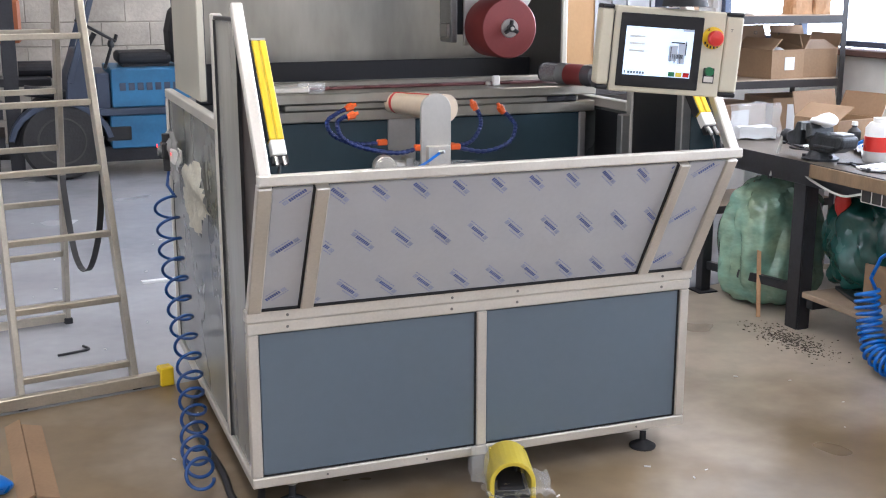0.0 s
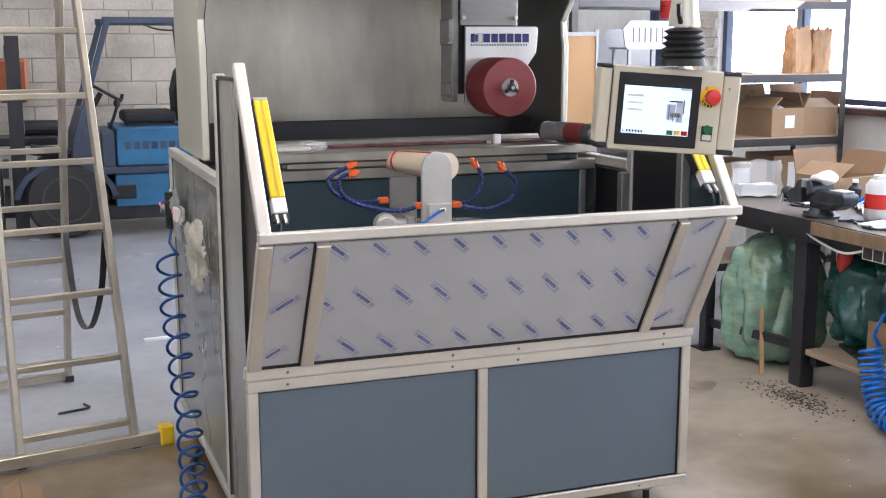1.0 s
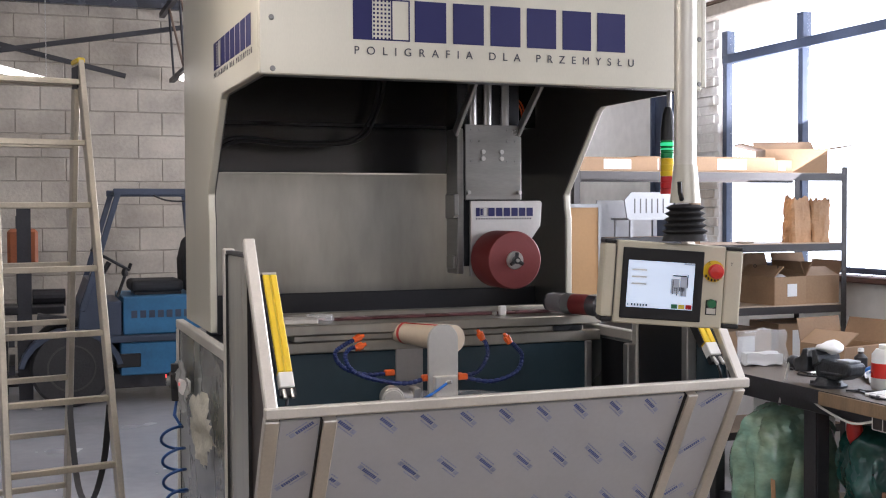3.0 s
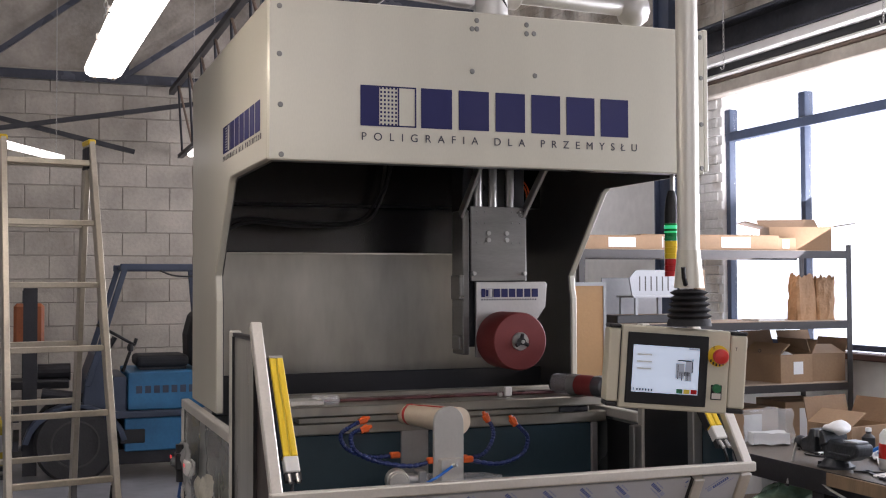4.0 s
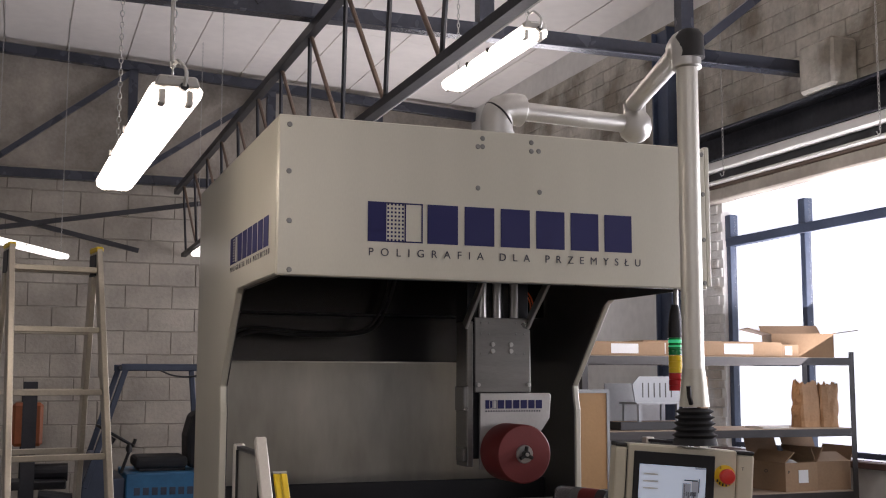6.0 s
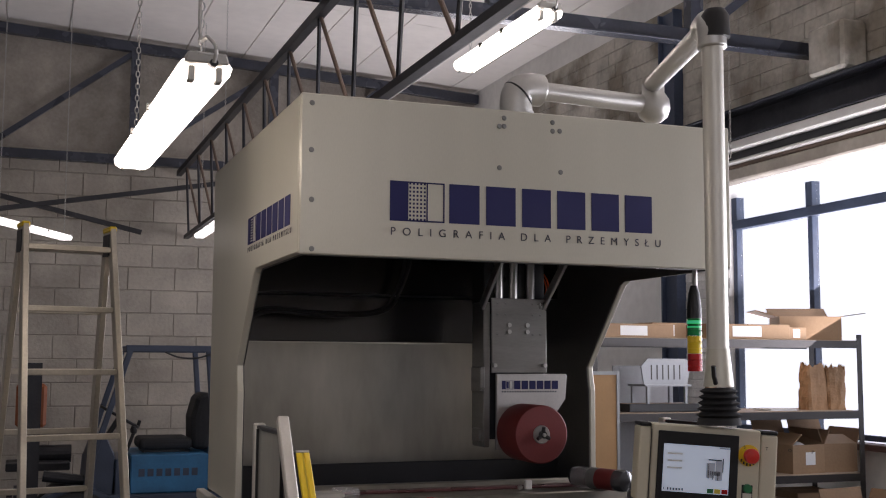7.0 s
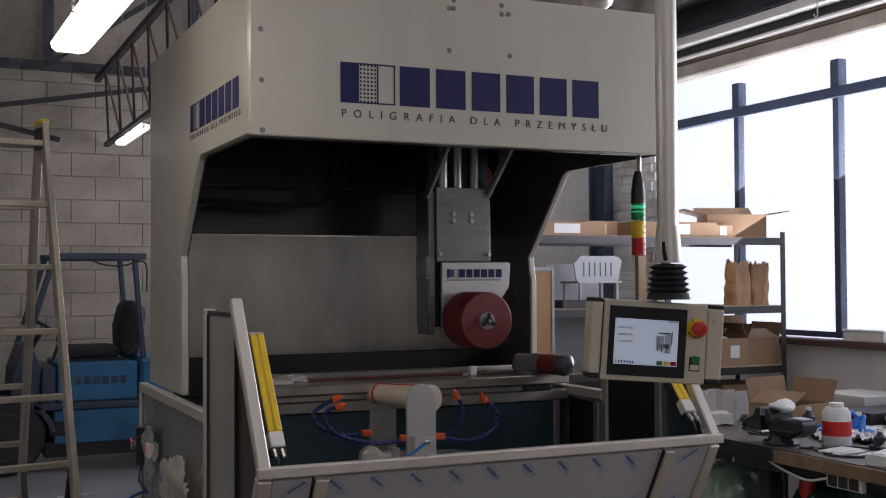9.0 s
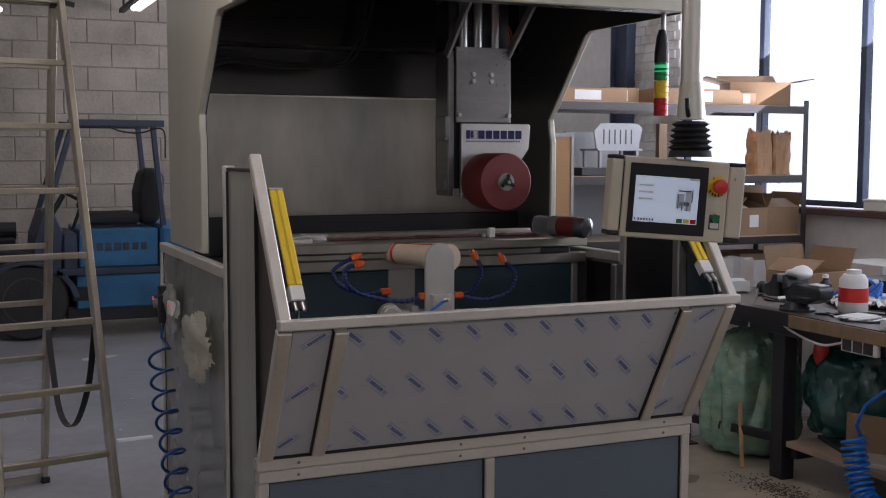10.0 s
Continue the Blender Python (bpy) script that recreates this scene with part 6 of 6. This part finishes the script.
def spanner(at, rz, length, material, label):
    t = thing("spanner", label, "spanner", at, rz, group="loose spanners")
    part("shaft", beam(bmesh.new(), (-length / 2, 0, 0.006), (length / 2, 0, 0.006), 0.016, 0.007), material, t, bevel=0.002)
    for k in (-1, 1):
        ring = arc(0, 0, 0.02, 40, 320, 12) + arc(0, 0, 0.011, 320, 40, 12)
        part("jaw", prism([(k * (length / 2 + 0.016) - k * x, y) for x, y in ring], "z", 0.001, 0.012), material, t)


for x, y, rz, l in ((3.02, 0.78, 70, 0.16), (3.16, 0.62, 20, 0.2), (3.3, 0.78, 110, 0.18), (3.08, 0.4, 50, 0.17), (3.42, 1.3, 15, 0.2), (3.22, 1.5, 80, 0.15)):
    spanner((x, y, 0.8625), rz, l, M_DARK_STEEL if l < 0.18 else M_STAIN, "loose steel spanner lying on the cluttered bench")
for x, y, h, r, mm, lab in ((3.28, 0.66, 0.11, 0.03, M_BLACK, "small black spray bottle on the bench"), (3.5, 1.38, 0.13, 0.034, M_BLACK, "black bottle among papers on the bench"), (3.62, 1.14, 0.12, 0.036, M_BRIGHTBLUE, "blue bottle among papers on the bench"), (3.34, 1.02, 0.09, 0.028, M_DARK_STEEL, "dark metal tin on the bench")):
    t = thing("bottle", lab, "bottle", (x, y, 0.8625), group="bottles on the bench")
    part("body", lathe([(0.0, 0), (r, 0.0), (r, h * 0.62), (r * 0.4, h * 0.78), (r * 0.4, h * 0.86), (0.0, h * 0.86)], 18), mm, t, smooth=True)
    part("cap", lathe([(0.0, h * 0.861), (r * 0.5, h * 0.861), (r * 0.45, h), (0.0, h)], 14), M_WHITE, t, smooth=True)
for k, pts in enumerate(([(3.0, 0.9, 0.868), (3.1, 0.8, 0.872), (3.2, 0.84, 0.868), (3.28, 0.72, 0.87), (3.2, 0.6, 0.868)], [(3.35, 1.32, 0.868), (3.28, 1.25, 0.9), (3.2, 1.3, 0.868), (3.14, 1.42, 0.868), (3.2, 1.5, 0.868)], [(2.96, 0.66, 0.868), (3.05, 0.55, 0.868), (3.2, 0.5, 0.868), (3.3, 0.36, 0.868)])):
    tagged(part("loose_cable", tube(bmesh.new(), smooth_path(pts), 0.005, 6), M_BLACK, None, smooth=True), "thin black cable lying across the bench", "cable", group="loose cables")
strip = thing("socket_strip", "white three-way socket strip fixed under the bench edge", "power strip", (2.925, 0.55, 0.775), 0)
part("body", box(-0.03, 0.0, -0.16, 0.06, -0.035, 0.035), M_WHITE, strip, bevel=0.005)
for k in range(3):
    part("socket", box(-0.034, -0.0305, -0.14 + k * 0.065, -0.085 + k * 0.065, -0.028, 0.028), M_GREYFRAME, strip, bevel=0.003)
part("lead", tube(bmesh.new(), smooth_path([(-0.015, 0.06, 0.0), (-0.02, 0.2, -0.03), (-0.01, 0.4, 0.0), (0.0, 0.5, 0.03)]), 0.006), M_WHITE, strip)
rg = bmesh.new()
bmesh.ops.create_icosphere(rg, subdivisions=2, radius=0.05)
bmesh.ops.transform(rg, matrix=Matrix.Translation((3.12, 0.98, 0.66)) @ Matrix.Diagonal((0.8, 0.8, 1.7, 1)), verts=rg.verts)
red = thing("red_bottle", "red bottle hanging under the bench edge", "bottle")
part("body", crumple(rg, 0.01, 14), M_REDPLAST, red, smooth=True)
part("hook", rod(bmesh.new(), (3.12, 0.98, 0.72), (3.12, 0.98, 0.816), 0.008, n=8), M_BLACK, red)


def refuse_bag(at, sx, sy, sz, material, label, seed):
    bm = bmesh.new()
    bmesh.ops.create_icosphere(bm, subdivisions=5, radius=1.0)
    for v in bm.verts:
        p = v.co.copy()
        ang = math.atan2(p.y, p.x)
        c, q = math.cos(ang), math.sin(ang)
        fold = noise.noise(Vector((c * 2.2, q * 2.2, p.z * 1.5 + seed))) * 0.16
        pleat = (abs(noise.noise(Vector((c * 4 + p.z, q * 4, p.z * 2.4 + seed)))) - 0.2) * 0.2
        fine = noise.fractal(p * 6 + Vector((seed, 0, 0)), 1.0, 2.0, 3) * 0.014
        k = 1 + fold + pleat + fine
        z = math.copysign(abs(p.z) ** 0.75, p.z)
        wide = math.sqrt(max(0.0, 1 - abs(p.z) ** 2.6)) / max(1e-6, math.hypot(p.x, p.y)) * (1.06 - 0.1 * z)
        lump = noise.noise(Vector((p.x * 2.5, p.y * 2.5, seed))) * 0.12 * max(0.0, z)
        v.co = Vector((p.x * wide * k * sx, p.y * wide * k * sy, (max(z, -0.8) * (1 + 0.4 * pleat) + lump) * sz))
    low = min(v.co.z for v in bm.verts)
    bmesh.ops.translate(bm, vec=(0, 0, -low), verts=bm.verts)
    t = thing("refuse_bag", label, "refuse bag", at)
    part("sack", bm, material, t, smooth=True)
    tie = lathe([(0.02, -0.02), (0.03, 0.02), (0.06, 0.06), (0.09, 0.075), (0.07, 0.08), (0.0, 0.05)], 18)
    bmesh.ops.translate(tie, vec=(sx * 0.2, 0, sz * 1.72), verts=tie.verts)
    part("tied_neck", crumple(tie, 0.02, 18, seed), material, t, smooth=True)


refuse_bag((3.22, 1.62, 0), 0.275, 0.215, 0.385, M_BAG, "full shiny green plastic refuse bag under the bench", 1.3)
refuse_bag((3.52, 0.97, 0.206), 0.4, 0.25, 0.31, M_BAGDARK, "dark green plastic refuse bag under the bench", 4.1)
slat = part("wood_lath", beam(bmesh.new(), (2.93, 1.33, 0.0), (3.03, 1.5, 0.45), 0.022, 0.012), M_PAPERBAG, None, bevel=0.002)
tagged(slat, "pale wooden slat leaning on the green bag", "slat")
carton("small brown cardboard box under the bench", (3.3, 0.98 - 0.2, 0.206), 25, 0.25, 0.2, 0.18, (None, None, None, None), False, label_paper=True)
for i, (x, y, w, d, rz, mm, lab, nm) in enumerate(((3.08, 0.55, 0.2, 0.14, 30, M_FRAME, "bright metal plate lying on the low shelf", "metal_plate"), (3.12, 0.85, 0.35, 0.06, 70, M_BLACK, "black bar lying on the low shelf", "black_bar"), (3.3, 0.5, 0.3, 0.2, 10, M_CARD, "cardboard piece lying on the low shelf", "cardboard_piece"))):
    tagged(part(nm, box(-w / 2, w / 2, -d / 2, d / 2, 0, 0.02, Matrix.Translation((x, y, 0.205)) @ pose(0, 0, 0, 0, 0, rz)), mm, None, bevel=0.003), lab, nm.replace("_", " "))

# bright blue coil hose hanging beside the bench
hp = helix([(2.88, 0.5, 0.36), (2.88, 0.46, 0.2), (2.87, 0.4, 0.1), (2.88, 0.3, 0.065), (2.92, 0.14, 0.062)], 0.05, 19, 0.006, None, None, "", "")
hp = [(2.9, 0.24, 0.62), (2.9, 0.34, 0.6), (2.89, 0.44, 0.52), (2.88, 0.48, 0.42)] + [tuple(p) for p in hp]
tagged(part("coiled_air_hose", tube(bmesh.new(), hp, 0.0085, 7), M_BRIGHTBLUE, None, smooth=True), "bright blue coiled air hose beside the bench", "hose")

# metal chips on the floor by the bench leg, and scraps elsewhere
bm = bmesh.new()
rng = random.Random(7)
for i in range(600):
    a, r = rng.random() * 6.28, rng.gauss(0, 0.12)
    x, y = 2.84 + rng.gauss(0, 0.06), 0.92 + rng.gauss(0, 0.14)
    s = rng.uniform(0.0015, 0.0055)
    bx(bm, -s, s, -s * 0.4, s * 0.4, 0, s * 0.7, Matrix.Translation((x, y, 0.0005)) @ pose(0, 0, 0, rng.uniform(-20, 20), 0, rng.uniform(0, 360)))
tagged(part("metal_chips", bm, M_STONE, None), "dark metal chips scattered on the floor by the bench", "debris", kind="stuff")
bm = bmesh.new()
for i in range(60):
    x, y = rng.uniform(-0.7, 2.6), rng.uniform(-0.6, 4.5)
    if 0 < x < 1.62 and y < 1.7:
        y = -0.1 - rng.random() * 0.5
    s = rng.uniform(0.003, 0.012)
    bx(bm, -s, s, -s * 0.3, s * 0.3, 0, 0.003, Matrix.Translation((x, y, 0.0005)) @ pose(0, 0, 0, 0, 0, rng.uniform(0, 360)))
tagged(part("floor_scraps", bm, M_PAPER, None), "small pale scraps scattered on the concrete floor", "debris", kind="stuff")
tagged(part("paper_strip", box(-0.1, 0.1, -0.02, 0.02, 0, 0.012, Matrix.Translation((0.1, 3.2, 0)) @ pose(0, 0, 0, 0, 0, 5)), M_PAPER, None), "white strip lying on the concrete floor", "strip")
tagged(part("bent_wire", tube(bmesh.new(), smooth_path([(-0.52, 1.95, 0.006), (-0.45, 1.97, 0.006), (-0.38, 2.0, 0.006), (-0.4, 2.06, 0.006)]), 0.006), M_DARK_STEEL, None), "bent dark wire lying on the floor", "wire")
cb = thing("cardboard_strip", "folded pale cardboard strip lying on the floor", "cardboard", (-0.68, 0.75, 0), 3)
part("leaf", box(-0.07, 0.0, -0.38, 0.36, 0, 0.006, pose(0, 0, 0, 0, -24, 0) @ Matrix.Translation((0, 0, 0.0))), M_CARD, cb)
part("leaf", box(0.0, 0.075, -0.4, 0.3, 0, 0.006, pose(0, 0, 0, 0, 14, 0)), M_CARD, cb)
cb.matrix_basis = pose(-0.68, 0.75, 0.02, 0, 0, 3)
rg = bmesh.new()
bmesh.ops.create_icosphere(rg, subdivisions=3, radius=0.07)
bmesh.ops.transform(rg, matrix=Matrix.Translation((-0.82, 0.47, 0.03)) @ Matrix.Diagonal((1.3, 0.9, 0.5, 1)), verts=rg.verts)
tagged(part("blue_cloth", crumple(rg, 0.02, 14, 2), M_BRIGHTBLUE, None, smooth=True), "crumpled blue cloth lying on the floor", "cloth")


# ---- shelving by the windows ----
shelf = thing("storage_rack", "open steel storage rack with worn boards", "shelving", (0, 0, 0))
SX0, SX1, SY0, SY1 = 2.46, 4.41, 2.62, 3.1
for x in (SX0, SX1):
    for y in (SY0, SY1):
        part("post", bx(box(x - 0.02, x + 0.02, y - 0.02, y - 0.016, 0, 2.0), x + (0.016 if x > 3 else -0.02), x + (0.02 if x > 3 else -0.016), y - 0.016, y + 0.02, 0, 2.0), M_GREYFRAME, shelf)
for z in (0.3, 0.68, 1.085, 1.485, 1.94):
    part("board", box(SX0, SX1, SY0 - 0.014, SY1, z, z + 0.022), M_SHELFBOARD, shelf, bevel=0.003)
    for y in (SY0 - 0.02, SY1 + 0.002):
        part("cross_rail", box(SX0 + 0.021, SX1 - 0.021, y, y + 0.004, z - 0.03, z + 0.018), M_GREYFRAME, shelf)
Z1, Z2, Z3 = 1.963, 1.508, 1.108
flat_box("flat brown cardboard box with a white label on the rack", (2.78, 2.85, Z1), 2, 0.55, 0.35, 0.085)
flat_box("flat brown cardboard box on the rack", (3.1, 2.95, Z1), 0, 0.25, 0.3, 0.1)
flat_box("long flat cardboard carton on the rack", (3.6, 2.8, Z1), -3, 0.6, 0.3, 0.095)
flat_box("short flat cardboard carton on the rack", (3.95, 2.78, Z1), 4, 0.16, 0.26, 0.08)
carton("large pale cardboard box with an open flap on the rack", (4.17, 2.84, Z1), -24, 0.40, 0.3, 0.155, (None, -82, -60, -76), False)


def paper_bag(at, rz, w, d, h, seed):
    t = thing("paper_bag", "crumpled brown paper bag standing on the rack", "paper bag", at, rz, group="paper bags")
    bm = bmesh.new()
    n = 14
    ring = []
    for k in range(n + 1):
        z = h * k / n
        row = []
        for i in range(28):
            a = 6.28319 * i / 28
            c, s = math.cos(a), math.sin(a)
            q = 1 / max(abs(c), abs(s)) ** 0.75
            f = 1 + 0.16 * noise.noise(Vector((c * 2, s * 2, k * 0.35 + seed))) + 0.05 * noise.noise(Vector((c * 7, s * 7, k * 0.8 + seed)))
            top = noise.noise(Vector((c * 3, s * 3, seed))) * 0.05 if k == n else 0
            row.append(bm.verts.new((c * q * f * w / 2, s * q * f * d / 2 * (1 - 0.3 * k / n), z + top)))
        ring.append(row)
    for a, b in zip(ring, ring[1:]):
        for i in range(28):
            bm.faces.new((a[i], a[(i + 1) % 28], b[(i + 1) % 28], b[i]))
    bm.faces.new(ring[0][::-1])
    part("sack", bm, M_PAPERBAG, t)


paper_bag((4.19, 2.8, Z2), 5, 0.17, 0.13, 0.29, 1)
paper_bag((4.34, 2.78, Z2), -8, 0.14, 0.12, 0.28, 5)
tray = thing("file_tray", "pale grey slotted plastic tray on the rack", "tray", (3.04, 2.72, Z2 + 0.168), 3)
part("back", prism([(-0.16, 0.0), (0.16, 0.0), (0.19, 0.13), (0.15, 0.16), (-0.13, 0.16), (-0.18, 0.11)], "y", 0.03, 0.04), M_DULLGREY, tray)
for k in range(6):
    part("slot", box(-0.11 + k * 0.042, -0.102 + k * 0.042, 0.0285, 0.0295, 0.03, 0.12), M_GREYFRAME, tray)
part("tray_base", box(-0.17, 0.17, 0.0, 0.2, -0.012, 0.0), M_DULLGREY, tray)
for x in (-0.15, 0.13):
    for y in (0.01, 0.18):
        part("tray_leg", box(x, x + 0.018, y, y + 0.018, -0.168, -0.012), M_DULLGREY, tray)
plank = part("wooden_plank", box(3.35, 3.41, 2.75, 2.79, Z2, Z2 + 0.33), M_WOOD, None)
tagged(plank, "short wooden plank standing on the rack", "plank")
flat_box("dark flat case lying on the rack", (3.0, 2.8, Z2 + 0.0), 0, 0.5, 0.2, 0.05, M_BLACK)
tagged(part("paper_sheets", box(3.75, 3.95, 2.66, 2.85, Z2, Z2 + 0.012), M_PAPER, None), "loose white papers on the rack", "paper")
carton("open brown cardboard box with packing paper on the rack", (4.01, 2.82, Z3), 6, 0.27, 0.34, 0.18, (130, -30, -20, 50), True, label_paper=True)
carton("open cardboard box filled with packing on the rack", (4.31, 2.85, Z3), -3, 0.26, 0.34, 0.18, (70, -20, -25, -20), True)
flat_box("brown cardboard box on the low board of the rack", (3.7, 2.85, 0.702), 5, 0.4, 0.35, 0.25)
flat_box("brown cardboard box beside others on the low board", (4.15, 2.85, 0.702), -4, 0.35, 0.35, 0.28)

board = thing("framed_board", "brown fibreboard panel in a grey frame standing behind the machine", "board", (2.325, 2.3, 0), -6)
part("panel", box(-0.105, 0.105, -0.006, 0.006, 0.02, 1.74), M_OSB, board)
for x0, x1 in ((-0.122, -0.105), (0.105, 0.122)):
    part("frame_strip", box(x0, x1, -0.012, 0.012, 0.0, 1.76), M_DULLGREY, board)
part("frame_strip", box(-0.105, 0.105, -0.012, 0.012, 1.74, 1.76), M_DULLGREY, board)
part("stand", box(-0.122, 0.122, -0.1, 0.122, 0.0, 0.02), M_WHITE, board)
sheet = part("grey_sheet", box(2.88, 3.33, 3.14, 3.15, 0.0, 1.79), M_DULLGREY, None)
tagged(sheet, "pale grey metal sheet standing behind the rack", "sheet")
for (x0, x1, z0, z1, dy) in ((3.35, 3.55, 0.02, 0.68, 0.0), (3.7, 3.95, 0.02, 0.66, 0.02)):
    tagged(part("leaning_sheet", box(x0, x1, 2.1 + dy, 2.115 + dy, 0.0, z1), M_WHITE, None), "white board standing behind the bench", "board", group="white boards")
wb = thing("window_box", "white box lying on the window board", "box", (WX - 0.03, 2.0, 1.286), 4)
part("body", box(-0.06, 0.06, -0.16, 0.16, 0, 0.06), M_WHITE, wb, bevel=0.004)
part("lid", box(-0.065, 0.065, -0.165, 0.165, 0.06, 0.075), M_WHITE, wb, bevel=0.004)
pp = part("window_papers", box(WX - 0.09, WX + 0.02, 1.35, 1.75, 1.286, 1.31), M_PAPER, None, bevel=0.004)
tagged(pp, "white papers lying on the window board", "paper")

# ---- blocks of the masonry ----
def block_mesh(name, w, h, mm, axis):
    bm = box(-w / 2, w / 2, -0.008, 0.006, -h / 2, h / 2) if axis == "y" else box(-0.008, 0.006, -w / 2, w / 2, -h / 2, h / 2)
    front = [e for e in bm.edges if all((v.co.y if axis == "y" else v.co.x) < 0 for v in e.verts)]
    bmesh.ops.bevel(bm, geom=front, offset=0.006 if h > 0.2 else 0.003, segments=1, affect="EDGES")
    me = bpy.data.meshes.new(name)
    bm.to_mesh(me)
    bm.free()
    me.materials.append(mm)
    return me


rng = random.Random(3)
full = block_mesh("block", 0.513, 0.253, M_BLOCK, "y")
for k in range(16):
    z = 0.13 + 0.26 * k
    for i in range(15):
        x = -3.0 + 0.52 * i + (0.26 if k % 2 else 0)
        if x > WX - 0.262:
            continue
        ob = new("block", full)
        ob.parent = wall_back
        ob.matrix_basis = Matrix.Translation((x, BY + 0.012 + rng.uniform(-0.003, 0.003), z))
fullx = block_mesh("brick", 0.267, 0.127, M_ROUGHBLOCK, "x")
for k in range(9):
    z = 3.86 + 0.13 * k
    for i in range(28):
        y = 1.4 + 0.27 * i + (0.135 if k % 2 else 0)
        ob = new("brick", fullx)
        ob.parent = wall_window
        ob.matrix_basis = Matrix.Translation((WX - 0.002 + rng.uniform(-0.004, 0.003), y, z))

narrow = block_mesh("brick", 0.235, 0.068, M_WHITEBRICK, "x")
for k in range(26):
    for i in range(3):
        ob = new("brick", narrow)
        ob.parent = wall_window
        ob.matrix_basis = Matrix.Translation((WX - 0.004 + rng.uniform(-0.006, 0.003), 4.42 + 0.245 * i + (0.06 if k % 2 else 0), 1.335 + 0.0745 * k))


def motions():
    """Nothing but the camera moves here."""


motions()
